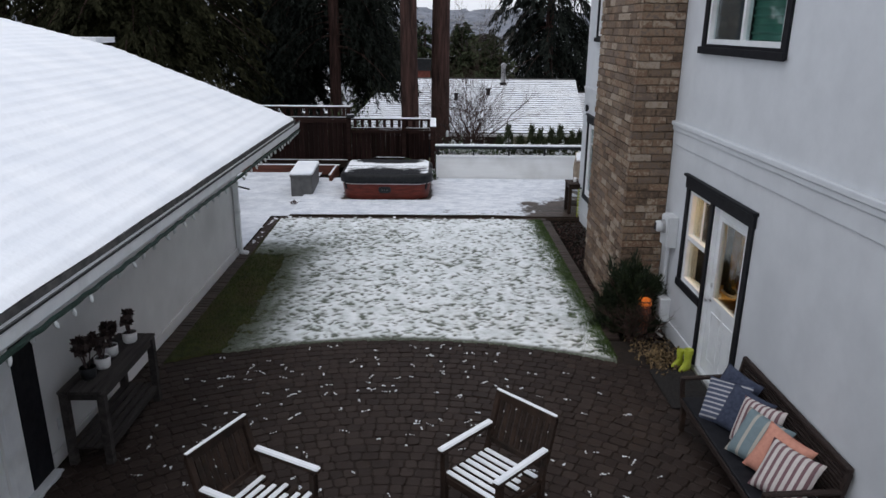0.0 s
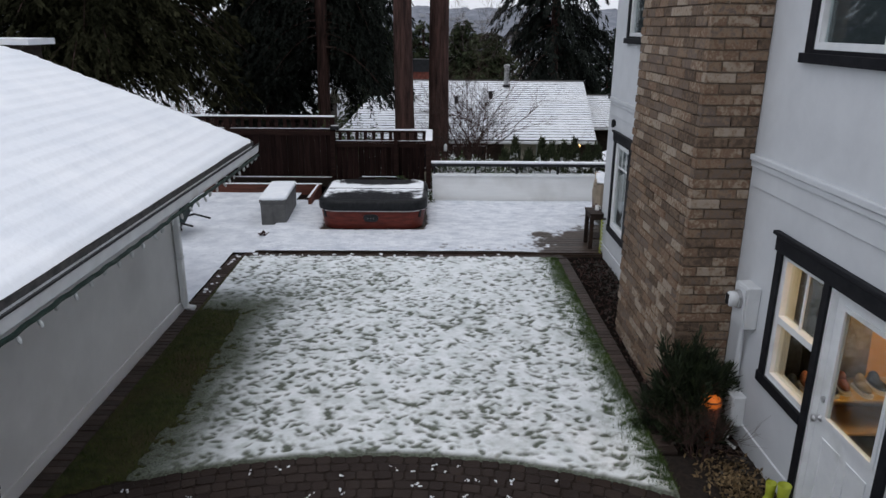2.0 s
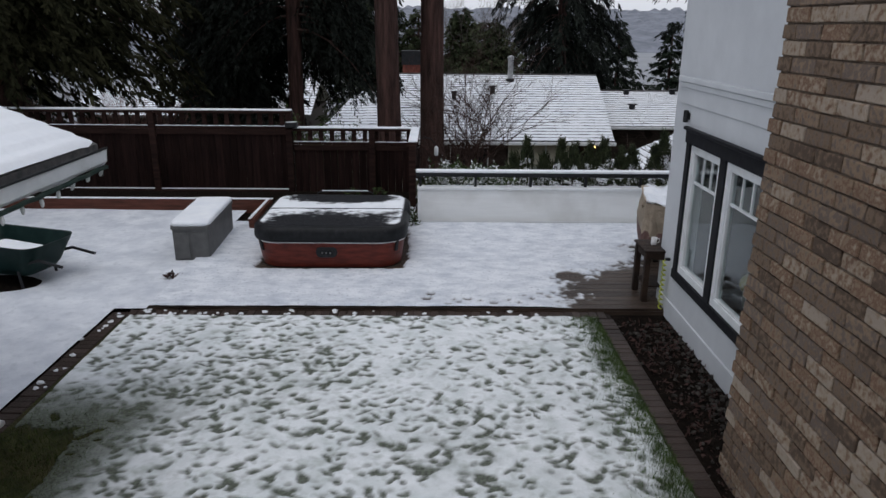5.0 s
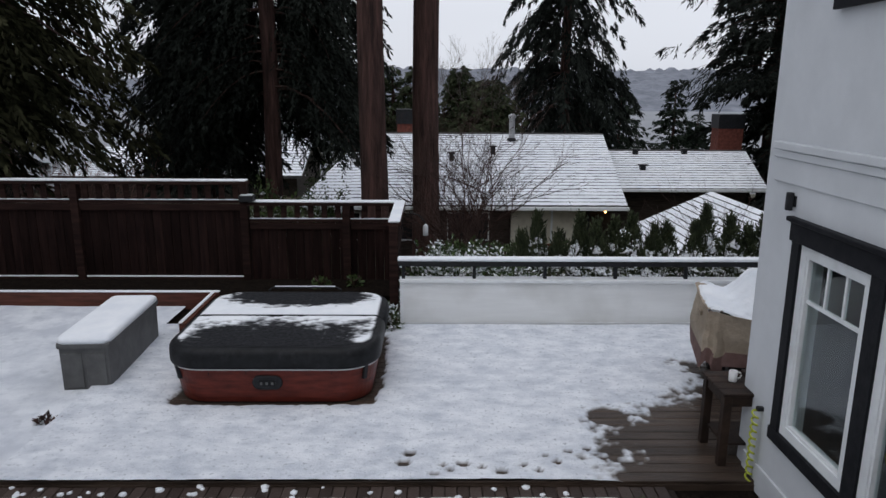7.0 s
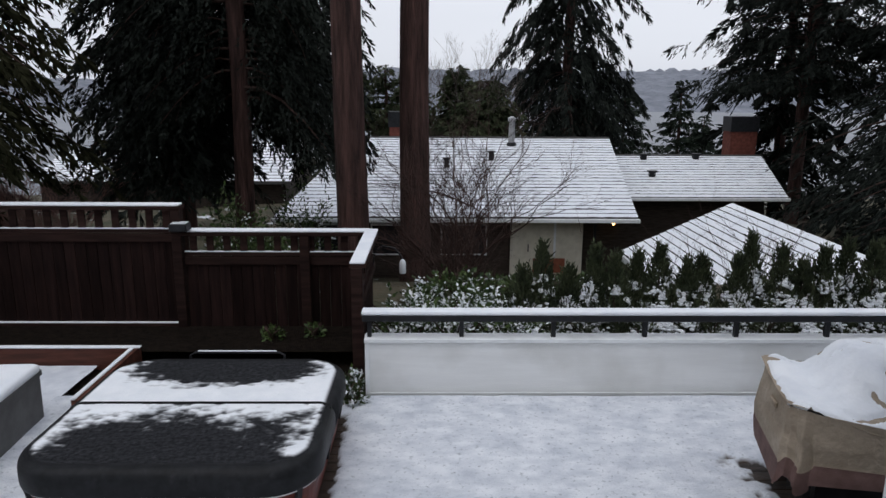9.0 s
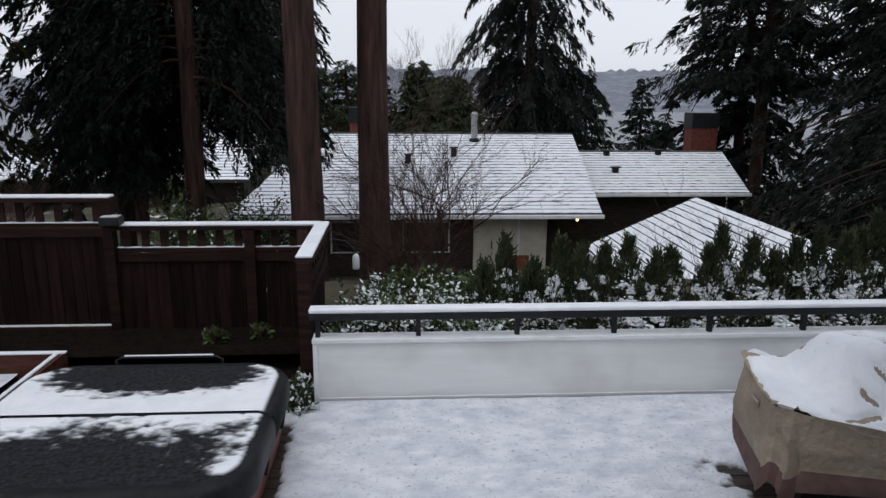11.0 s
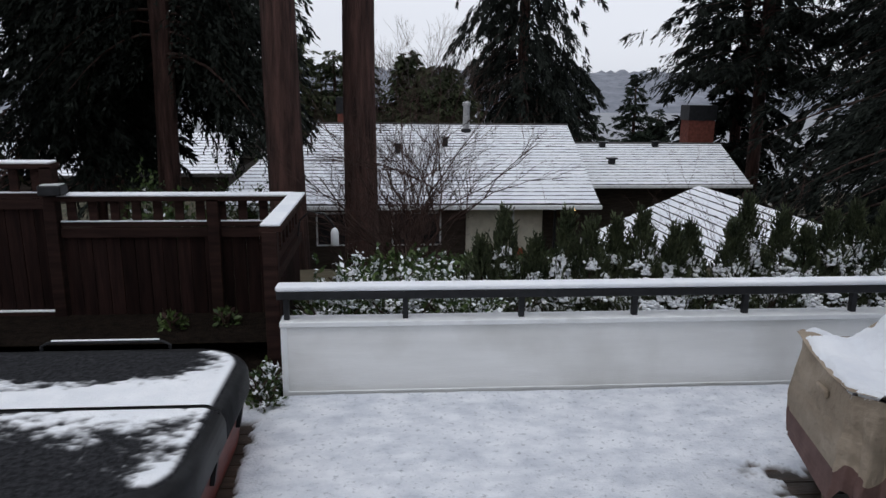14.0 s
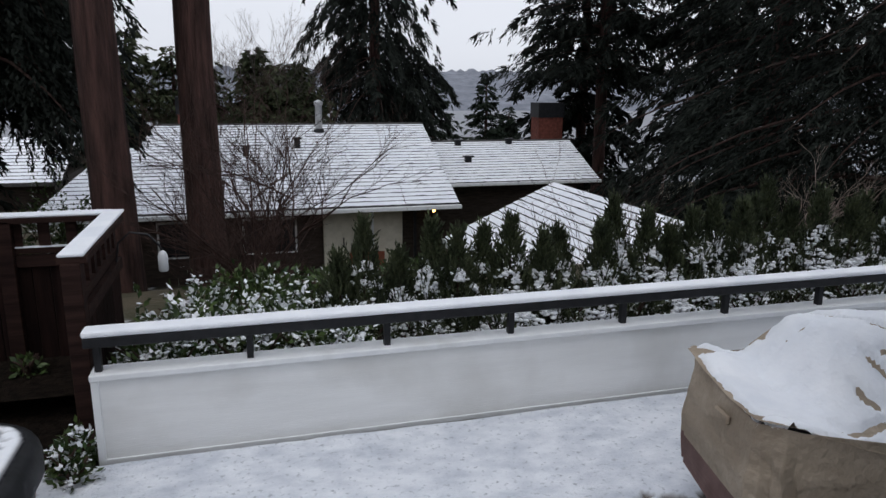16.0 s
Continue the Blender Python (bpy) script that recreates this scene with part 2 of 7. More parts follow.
TWIG_RED = material("reddish_twig", (0.09, 0.045, 0.04), (0.19, 0.10, 0.085), 4, 0.85, bump=0.2)
TWIG_GREY = material("grey_twig", (0.06, 0.05, 0.045), (0.13, 0.11, 0.10), 4, 0.85, bump=0.2)
TWIG_PALE = material("pale_twig", (0.13, 0.10, 0.085), (0.26, 0.21, 0.18), 4, 0.85, bump=0.2)
FIR = material("fir_needles", (0.009, 0.011, 0.010), (0.026, 0.031, 0.026), 1.1, 0.9, bump=0, island=0.45, spec=0.05)
CEDAR = material("cedar_fronds", (0.009, 0.010, 0.005), (0.034, 0.034, 0.018), 0.9, 0.9, bump=0, island=0.45, spec=0.05)
FIR_GREEN = material("conifer_sprays", (0.020, 0.027, 0.014), (0.066, 0.076, 0.042), 0.8, 0.9, bump=0, island=0.4, spec=0.08)
FIR_FAR = material("far_fir_needles", (0.010, 0.016, 0.011), (0.028, 0.037, 0.026), 0.6, 0.9, bump=0, island=0.35, spec=0.1)
HEDGE = material("arborvitae_fronds", (0.018, 0.026, 0.013), (0.07, 0.084, 0.042), 5, 0.7, bump=0, island=0.45, spec=0.25)
LAUREL = material("laurel_leaf", (0.014, 0.035, 0.010), (0.07, 0.10, 0.03), 6, 0.45, bump=0, island=0.45)
SHRUB = material("rosemary_leaf", (0.008, 0.014, 0.006), (0.024, 0.034, 0.014), 8, 0.7, bump=0, island=0.45)
SHINGLE = material("dark_shingle", (0.05, 0.05, 0.052), (0.11, 0.105, 0.10), 9, 0.9, bump=0.6, bscale=50)
# risers of the roof courses, much darker than SHINGLE
SHINGLE_EDGE = material("near_black_shingle_edge", (0.014, 0.014, 0.015), (0.04, 0.038, 0.036), 9, 0.9, bump=0.3, bscale=50)
DARK_HOUSE = material("dark_brown_siding", (0.02, 0.015, 0.012), (0.05, 0.038, 0.03), 3, 0.8, bump=0.3, stretch=(1, 1, 6))
CREAM = material("cream_door_paint", (0.54, 0.50, 0.41), (0.66, 0.62, 0.52), 4, 0.6, bump=0.1)
RED_BRICK = material("red_chimney_brick", (0.09, 0.028, 0.02), (0.17, 0.055, 0.04), 6, 0.9, bump=0.5, bscale=30)
TUB_RED = material("mahogany_panel", (0.07, 0.011, 0.007), (0.14, 0.025, 0.015), 3.0, 0.45, bump=0.15, bscale=20, stretch=(1.5, 1.5, 7), stain=((0.10, 0.02, 0.012), 2.0, 0.5, 0.8))
VINYL = material("charcoal_vinyl", (0.009, 0.0095, 0.0105), (0.018, 0.019, 0.0215), 10, 0.5, bump=0.3, bscale=160, dist=0.004, stain=((0.03, 0.031, 0.034), 9, 0.6, 0.8), spec=0.15)
RESIN = material("grey_resin", (0.085, 0.085, 0.085), (0.12, 0.12, 0.12), 6, 0.55, bump=0.2, bscale=50)
CANVAS = material("tan_canvas", (0.27, 0.22, 0.165), (0.38, 0.315, 0.245), 4, 0.9, bump=0.9, bscale=22, dist=0.02, stain=((0.24, 0.19, 0.14), 2.5, 0.5, 0.8))
CANVAS_RED = material("maroon_canvas_hem", (0.11, 0.065, 0.058), (0.17, 0.105, 0.095), 6, 0.9, bump=0.4, bscale=90, dist=0.006)
METAL = material("brushed_metal", (0.45, 0.45, 0.46), (0.6, 0.6, 0.61), 8, 0.35, metal=0.9, bump=0.1)
PLASTIC_GREY = material("pale_grey_enamel", (0.55, 0.57, 0.59), (0.62, 0.64, 0.66), 6, 0.4, bump=0.05)
CERAMIC = material("white_ceramic", (0.62, 0.62, 0.62), (0.74, 0.74, 0.74), 10, 0.3, bump=0.1)
SUCCULENT = material("dark_rosette_leaf", (0.03, 0.018, 0.02), (0.07, 0.05, 0.045), 12, 0.5, bump=0, island=0.3)
LIME = material("lime_plastic", (0.30, 0.34, 0.03), (0.42, 0.46, 0.06), 6, 0.45, bump=0.05)
RUBBER = material("black_rubber_mat", (0.01, 0.009, 0.009), (0.028, 0.025, 0.024), 30, 0.9, bump=0.8, bscale=200)
TERRACOTTA = material("terracotta", (0.18, 0.055, 0.03), (0.26, 0.09, 0.05), 9, 0.75, bump=0.3)
GREEN_PLASTIC = material("dark_green_plastic", (0.008, 0.03, 0.028), (0.02, 0.05, 0.046), 6, 0.35, bump=0.05)
NAVY = material("navy_cushion", (0.03, 0.038, 0.065), (0.055, 0.065, 0.10), 30, 0.95, bump=0.5, bscale=260, dist=0.003)
CORAL = material("coral_cushion", (0.50, 0.23, 0.17), (0.58, 0.28, 0.21), 30, 0.95, bump=0.5, bscale=260, dist=0.003)
CLEAR = glass("clear_glass")
BULB = material("clear_bulb", (0.5, 0.53, 0.53), (0.7, 0.72, 0.72), 10, 0.15, bump=0)
CABLE_GREEN = material("green_garland_wire", (0.008, 0.022, 0.018), (0.02, 0.045, 0.035), 20, 0.5, bump=0.2)
WARM_WALL = material("warm_interior_paint", (0.50, 0.34, 0.15), (0.58, 0.40, 0.18), 3, 0.8, bump=0.1)
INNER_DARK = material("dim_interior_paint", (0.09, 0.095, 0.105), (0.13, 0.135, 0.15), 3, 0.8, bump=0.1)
SCREEN = material("dark_insect_screen", (0.035, 0.038, 0.042), (0.05, 0.053, 0.058), 3, 0.9, bump=0.3, bscale=300)
SHUTTER = material("green_shutter_paint", (0.05, 0.16, 0.12), (0.08, 0.21, 0.16), 4, 0.5, bump=0.1)
STONE = material("bed_stone", (0.02, 0.018, 0.015), (0.07, 0.062, 0.055), 20, 0.85, bump=0.5, island=0.4)
LEAF_LITTER = material("leaf_litter", (0.07, 0.045, 0.02), (0.20, 0.14, 0.075), 20, 0.85, bump=0, island=0.5)


def stripes(name, base, band, pitch, share, axis, group=None):
    """Woven cloth with bands of colour across one object axis."""
    m = material(name, base, tuple(c * 1.12 for c in base), 30, 0.95, bump=0.5, bscale=260, dist=0.003)
    n, l = m.node_tree.nodes, m.node_tree.links
    tc, sep, mul, fr, cmp_, mx = n.new("ShaderNodeTexCoord"), n.new("ShaderNodeSeparateXYZ"), n.new("ShaderNodeMath"), n.new("ShaderNodeMath"), n.new("ShaderNodeMath"), n.new("ShaderNodeMixRGB")
    mul.operation, fr.operation, cmp_.operation = "MULTIPLY", "FRACT", "LESS_THAN"
    mul.inputs[1].default_value, cmp_.inputs[1].default_value = 1 / pitch, share
    l.new(tc.outputs["Object"], sep.inputs["Vector"])
    l.new(sep.outputs[axis], mul.inputs[0])
    l.new(mul.outputs[0], fr.inputs[0])
    l.new(fr.outputs[0], cmp_.inputs[0])
    l.new(cmp_.outputs[0], mx.inputs[0])
    b = n["Principled BSDF"]
    l.new(b.inputs["Base Color"].links[0].from_socket, mx.inputs[1])
    mx.inputs[2].default_value = (*band, 1)
    l.new(mx.outputs["Color"], b.inputs["Base Color"])
    return m


STRIPE_RED = stripes("wine_striped_cushion", (0.50, 0.46, 0.44), (0.17, 0.10, 0.11), 0.055, 0.45, 0)
STRIPE_TEAL = stripes("teal_striped_cushion", (0.15, 0.20, 0.22), (0.38, 0.36, 0.32), 0.11, 0.25, 0)
STRIPE_NAVY = stripes("navy_striped_cushion", (0.06, 0.07, 0.11), (0.36, 0.36, 0.38), 0.045, 0.35, 2)


# ---- building helpers ----
def thing(name, label, category, group="", m=None, kind=""):
    ob = tagged(new(name), label, category, group, kind)
    ob.empty_display_size = 0.1
    if m is not None:
        ob.matrix_basis = m
    return ob


def part(name, bm, mat, parent=None, label="", shade=False):
    """Links a bmesh as one mesh object under a thing or a part."""
    me = bpy.data.meshes.new(name)
    bmesh.ops.recalc_face_normals(bm, faces=bm.faces)
    bm.to_mesh(me)
    bm.free()
    if shade:
        for p in me.polygons:
            p.use_smooth = True
    me.materials.append(mat)
    ob = new(name, me)
    ob.parent = parent
    if label:
        ob["label"] = label
    return ob


def raw(name, verts, faces, mat, parent=None, label="", shade=False):
    me = bpy.data.meshes.new(name)
    me.from_pydata([tuple(v) for v in verts], [], [tuple(f) for f in faces])
    if shade:
        me.polygons.foreach_set("use_smooth", [True] * len(me.polygons))
    me.materials.append(mat)
    ob = new(name, me)
    ob.parent = parent
    if label:
        ob["label"] = label
    return ob


def box(bm, x0, x1, y0, y1, z0, z1, bev=0.0, seg=1, m=None):
    mt = Matrix.Translation(((x0 + x1) / 2, (y0 + y1) / 2, (z0 + z1) / 2)) @ Matrix.Diagonal((abs(x1 - x0), abs(y1 - y0), abs(z1 - z0), 1))
    vs = bmesh.ops.create_cube(bm, size=1, matrix=mt)["verts"]
    if bev:
        es = list({e for v in vs for e in v.link_edges})
        out = bmesh.ops.bevel(bm, geom=es, offset=bev, segments=seg, affect="EDGES", profile=0.5)
        vs = list({v for f in out["faces"] for v in f.verts} | {v for v in vs if v.is_valid})
    if m is not None:
        bmesh.ops.transform(bm, matrix=m, verts=vs)
    return bm


def boxes(*specs, bev=0.0, seg=1):
    bm = bmesh.new()
    for s in specs:
        box(bm, *s, bev=bev, seg=seg)
    return bm


def rod(bm, a, b, r0, r1=None, seg=10):
    a, b = Vector(a), Vector(b)
    d = b - a
    mt = Matrix.Translation((a + b) / 2) @ d.to_track_quat("Z", "Y").to_matrix().to_4x4()
    bmesh.ops.create_cone(bm, cap_ends=True, segments=seg, radius1=r0, radius2=r0 if r1 is None else r1, depth=d.length, matrix=mt)
    return bm


def ball(bm, c, rx, ry=None, rz=None, sub=2):
    mt = Matrix.Translation(c) @ Matrix.Diagonal((rx, ry or rx, rz or rx, 1))
    bmesh.ops.create_icosphere(bm, subdivisions=sub, radius=1, matrix=mt)
    return bm


def lathe(bm, profile, seg=24, c=(0, 0, 0)):
    rings = []
    for r, z in profile:
        rings.append([bm.verts.new((c[0] + r * math.cos(2 * math.pi * k / seg), c[1] + r * math.sin(2 * math.pi * k / seg), c[2] + z)) for k in range(seg)])
    for a, b in zip(rings, rings[1:]):
        for k in range(seg):
            bm.faces.new((a[k], a[(k + 1) % seg], b[(k + 1) % seg], b[k]))
    bm.faces.new(rings[0][::-1])
    bm.faces.new(rings[-1])
    return bm


def tube(bm, pts, r0, r1=None, seg=6):
    pts = [Vector(p) for p in pts]
    r1 = r0 if r1 is None else r1
    rings = []
    for i, p in enumerate(pts):
        d = (pts[min(i + 1, len(pts) - 1)] - pts[max(i - 1, 0)]).normalized()
        q = d.to_track_quat("Z", "Y")
        r = r0 + (r1 - r0) * i / (len(pts) - 1)
        rings.append([bm.verts.new(p + q @ Vector((r * math.cos(2 * math.pi * k / seg), r * math.sin(2 * math.pi * k / seg), 0))) for k in range(seg)])
    for a, b in zip(rings, rings[1:]):
        for k in range(seg):
            bm.faces.new((a[k], a[(k + 1) % seg], b[(k + 1) % seg], b[k]))
    bm.faces.new(rings[0][::-1])
    bm.faces.new(rings[-1])
    return bm


def rounded(x0, x1, y0, y1, r, n=6):
    """Outline of a rectangle with round corners."""
    out = []
    for cx, cy, a in ((x1 - r, y0 + r, -90), (x1 - r, y1 - r, 0), (x0 + r, y1 - r, 90), (x0 + r, y0 + r, 180)):
        for k in range(n + 1):
            t = radians(a + 90 * k / n)
            out.append((cx + r * math.cos(t), cy + r * math.sin(t)))
    return out


def stack(bm, outline, levels, cx, cy):
    """A solid from one outline at several heights; levels: (z, inset in metres)."""
    rings = []
    for z, inset in levels:
        ring = []
        for x, y in outline:
            d = math.hypot(x - cx, y - cy)
            k = (d - inset) / d
            ring.append(bm.verts.new((cx + (x - cx) * k, cy + (y - cy) * k, z)))
        rings.append(ring)
    n = len(outline)
    for a, b in zip(rings, rings[1:]):
        for k in range(n):
            bm.faces.new((a[k], a[(k + 1) % n], b[(k + 1) % n], b[k]))
    bm.faces.new(rings[0][::-1])
    bm.faces.new(rings[-1])
    return bm


def field(name, x0, x1, y0, y1, step, height, mat, parent=None, label="", floor=None, thin=None, whole=False):
    """A sheet over a rectangle; where it would sink under `floor` it is left open (whole: no cell may reach below)."""
    nx, ny = int((x1 - x0) / step) + 1, int((y1 - y0) / step) + 1
    gx, gy = np.meshgrid(np.linspace(x0, x1, nx), np.linspace(y0, y1, ny))
    gz = height(gx, gy)
    verts = np.stack([gx.ravel(), gy.ravel(), gz.ravel()], 1)
    idx = np.arange(nx * ny).reshape(ny, nx)
    q = np.stack([idx[:-1, :-1], idx[:-1, 1:], idx[1:, 1:], idx[1:, :-1]], -1).reshape(-1, 4)
    if floor is not None:
        low = gz.ravel()[q]
        q = q[(low.min(1) if whole else low.max(1)) > floor]
        used = np.unique(q)
        back = np.zeros(nx * ny, int)
        back[used] = np.arange(len(used))
        verts, q = verts[used], back[q]
    ob = raw(name, verts.tolist(), q.tolist(), mat, parent, label, shade=True)
    if thin:
        at = ob.data.attributes.new("cover", "FLOAT", "POINT")
        at.data.foreach_set("value", smooth(thin[0], thin[1], verts[:, 2]).astype(np.float32))
    return ob


def thin_snow(mat, under_a, under_b, scale):
    """Snow that lets the ground's colour through where the sheet's cover attribute is low."""
    n, l = mat.node_tree.nodes, mat.node_tree.links
    b = n["Principled BSDF"]
    at, mx, geo, tx, rp = n.new("ShaderNodeAttribute"), n.new("ShaderNodeMixRGB"), n.new("ShaderNodeNewGeometry"), n.new("ShaderNodeTexNoise"), n.new("ShaderNodeValToRGB")
    at.attribute_name = "cover"
    tx.inputs["Scale"].default_value, tx.inputs["Detail"].default_value = scale, 5
    l.new(geo.outputs["Position"], tx.inputs["Vector"])
    l.new(tx.outputs["Fac"], rp.inputs["Fac"])
    rp.color_ramp.elements[0].position, rp.color_ramp.elements[1].position = 0.35, 0.65
    rp.color_ramp.elements[0].color, rp.color_ramp.elements[1].color = (*under_a, 1), (*under_b, 1)
    l.new(at.outputs["Fac"], mx.inputs[0])
    l.new(rp.outputs["Color"], mx.inputs[1])
    l.new(b.inputs["Base Color"].links[0].from_socket, mx.inputs[2])
    l.new(mx.outputs["Color"], b.inputs["Base Color"])
    return mat


thin_snow(SNOW_LAWN, (0.05, 0.057, 0.042), (0.125, 0.142, 0.108), 40)
thin_snow(SNOW_DECK, (0.05, 0.04, 0.032), (0.12, 0.10, 0.085), 12)
SNOW_COVER = thin_snow(material("patchy_cover_snow", (0.76, 0.79, 0.83), (0.85, 0.87, 0.90), 5, 0.75, bump=0.6, bscale=45, dist=0.012, spec=0.1), (0.010, 0.0105, 0.012), (0.03, 0.031, 0.035), 30)
BLADE_GREEN = material("fresh_grass_blade", (0.03, 0.06, 0.012), (0.085, 0.135, 0.035), 3, 0.7, bump=0, island=0.4)


def holed_wall(name, at, thick, u0, u1, z0, z1, holes, mat, label, category="wall"):
    """An upright wall in the plane x = at that faces -x or +x (sign of thick), with real openings (u0, u1, z0, z1)."""
    us = sorted({u0, u1, *[h[0] for h in holes], *[h[1] for h in holes]})
    zs = sorted({z0, z1, *[h[2] for h in holes], *[h[3] for h in holes]})
    solid = {}
    for i in range(len(us) - 1):
        for k in range(len(zs) - 1):
            u, z = (us[i] + us[i + 1]) / 2, (zs[k] + zs[k + 1]) / 2
            solid[i, k] = not any(h[0] < u < h[1] and h[2] < z < h[3] for h in holes)
    bm = bmesh.new()
    a, b = at, at + thick

    def face(*ps):
        bm.faces.new([bm.verts.new(p) for p in ps])
    for (i, k), s in solid.items():
        if not s:
            continue
        ua, ub, za, zb = us[i], us[i + 1], zs[k], zs[k + 1]
        for x in (a, b):
            face((x, ua, za), (x, ub, za), (x, ub, zb), (x, ua, zb))
        if not solid.get((i - 1, k)):
            face((a, ua, za), (b, ua, za), (b, ua, zb), (a, ua, zb))
        if not solid.get((i + 1, k)):
            face((a, ub, za), (b, ub, za), (b, ub, zb), (a, ub, zb))
        if not solid.get((i, k - 1)):
            face((a, ua, za), (b, ua, za), (b, ub, za), (a, ub, za))
        if not solid.get((i, k + 1)):
            face((a, ua, zb), (b, ua, zb), (b, ub, zb), (a, ub, zb))
    bmesh.ops.remove_doubles(bm, verts=bm.verts, dist=1e-5)
    return tagged(part(name, bm, mat), label, category, kind="structure")


def scatter_tris(centres, size, rs, flat=0.0, aspect=0.4, along=None, jitter=0.6):
    """Leaf shapes (diamonds of two triangles) at the centres; along: a direction for each."""
    n = len(centres)
    d = rs.normal(size=(n, 3)) if along is None else along + rs.normal(size=(n, 3)) * jitter
    d /= np.linalg.norm(d, axis=1)[:, None] + 1e-9
    up = rs.normal(size=(n, 3)) + np.array([0, 0, flat])
    s = np.cross(d, up)
    s /= np.linalg.norm(s, axis=1)[:, None] + 1e-9
    ln = (size * rs.uniform(0.6, 1.4, n))[:, None]
    v = np.stack([centres, centres + d * ln * 0.5 + s * ln * aspect * 0.5, centres + d * ln, centres + d * ln * 0.5 - s * ln * aspect * 0.5], 1).reshape(-1, 3)
    f = np.arange(n * 4).reshape(n, 4)
    return v, f


def conifer(name, label, x, y, top, radius, crown_from, n, seed, mat, size=0.35, droop=0.5, trunk_r=0.25, z0=None, group="conifers", limbs=True, sway=0.25, power=0.8, aspect=0.2, clear=0.0, layers=110, hang=0.6, arcs=0):
    """A tapered trunk, drooping limbs, and side twigs along each limb that carry feathered sprays."""
    rs = np.random.RandomState(seed)
    base = float(terrain(x, y)) - 0.1 if z0 is None else z0
    t = thing(name, label, "tree", group, pose(x, y, base))
    h = top - base
    bm = bmesh.new()
    rings, seg = [], 16
    for k in range(25):
        f = k / 24
        r = trunk_r * (1.0 + 0.16 * math.exp(-f * h / 0.9) - 0.45 * f - 0.42 * f ** 4)
        cx, cy = 0.03 * math.sin(k * 0.6 + seed), 0.03 * math.cos(k * 0.5 + seed)
        rings.append([bm.verts.new((cx + r * (1 + 0.03 * math.sin(5 * a + k)) * math.cos(a), cy + r * (1 + 0.03 * math.sin(5 * a + k)) * math.sin(a), h * 0.97 * f)) for a in (2 * math.pi * j / seg for j in range(seg))])
    for ra, rb in zip(rings, rings[1:]):
        for j in range(seg):
            bm.faces.new((ra[j], ra[(j + 1) % seg], rb[(j + 1) % seg], rb[j]))
    part("trunk", bm, BARK, t, shade=True)
    c0 = crown_from - base
    nb = max(36, int(n / (layers * 9)))
    hs = c0 + (h - c0) * rs.uniform(0, 1, nb) ** 1.15
    az = rs.uniform(0, 2 * math.pi, nb)
    az = np.where(np.abs(az - 1.5 * math.pi) < clear, az + 2.4, az)
    rel = (hs - c0) / (h - c0)
    ln = radius * np.clip((1 - rel) ** power * rs.uniform(0.55, 1.2, nb), 0.08, None)
    ln *= 1 + sway * np.sin(az * 2 + seed)
    bl = bmesh.new()
    for i in range(0, nb, max(2, nb // 110)):
        ox, oy = math.cos(az[i]) * ln[i], math.sin(az[i]) * ln[i]
        tube(bl, [(ox * k / 5, oy * k / 5, hs[i] + ln[i] * (0.18 * k / 5 - droop * (k / 5) ** 1.8)) for k in range(6)], 0.014 + 0.010 * ln[i], 0.005, 4)
    for k in range(arcs):
        s, z, l = (1, -1)[k % 2], c0 + 0.4 + 0.45 * k, rs.uniform(1.3, 2.3)
        tube(bl, [(s * l * f ** 0.8, -0.35 * l * f, z + 0.5 * l * f - 1.5 * l * f ** 2.2) for f in (0.04, 0.2, 0.4, 0.6, 0.8, 1.0)], 0.024, 0.006, 5)
    if limbs:
        tagged(part("limb_work", bl, TWIG, t), kind="stuff")
    else:
        bl.free()
    per = 9
    m = n // per
    bi = rs.choice(nb, m, p=ln / ln.sum())
    u = rs.uniform(0.1, 1, m) ** 0.8
    L, A = ln[bi], az[bi]
    out = np.stack([np.cos(A), np.sin(A), 0 * A], 1)
    side = np.stack([-np.sin(A), np.cos(A), 0 * A], 1) * rs.choice((-1, 1), m)[:, None]
    down = np.array([0, 0, -1.0])
    root = out * (u * L)[:, None]
    root[:, 2] = hs[bi] + L * (0.18 * u - droop * u ** 1.8)
    d = side * (0.85 * (1.15 - u))[:, None] + out * 0.55 + down * (0.15 + hang * droop) + rs.normal(size=(m, 3)) * 0.16
    d /= np.linalg.norm(d, axis=1)[:, None]
    bln = (np.clip(0.34 * L * (1.2 - u), 0.22, 1.0) * rs.uniform(0.6, 1.2, m))[:, None]
    pr = np.cross(d, rs.normal(size=(m, 3)) * 0.4 + np.array([0, 0, 1.0]))
    pr /= np.linalg.norm(pr, axis=1)[:, None] + 1e-9
    cs, al = [], []
    for j in range(per):
        v = (j + 0.6) / per
        cs.append(root + d * bln * v + down * bln * 0.3 * v * v)
        al.append(d * 0.85 + pr * (0.55 if j % 2 else -0.55) * (1 - 0.7 * v) + down * 0.15)
    v, f = scatter_tris(np.concatenate(cs), size, rs, 1.0, aspect, np.concatenate(al), 0.14)
    raw("crown", v.tolist(), f.tolist(), mat, t)
    return t


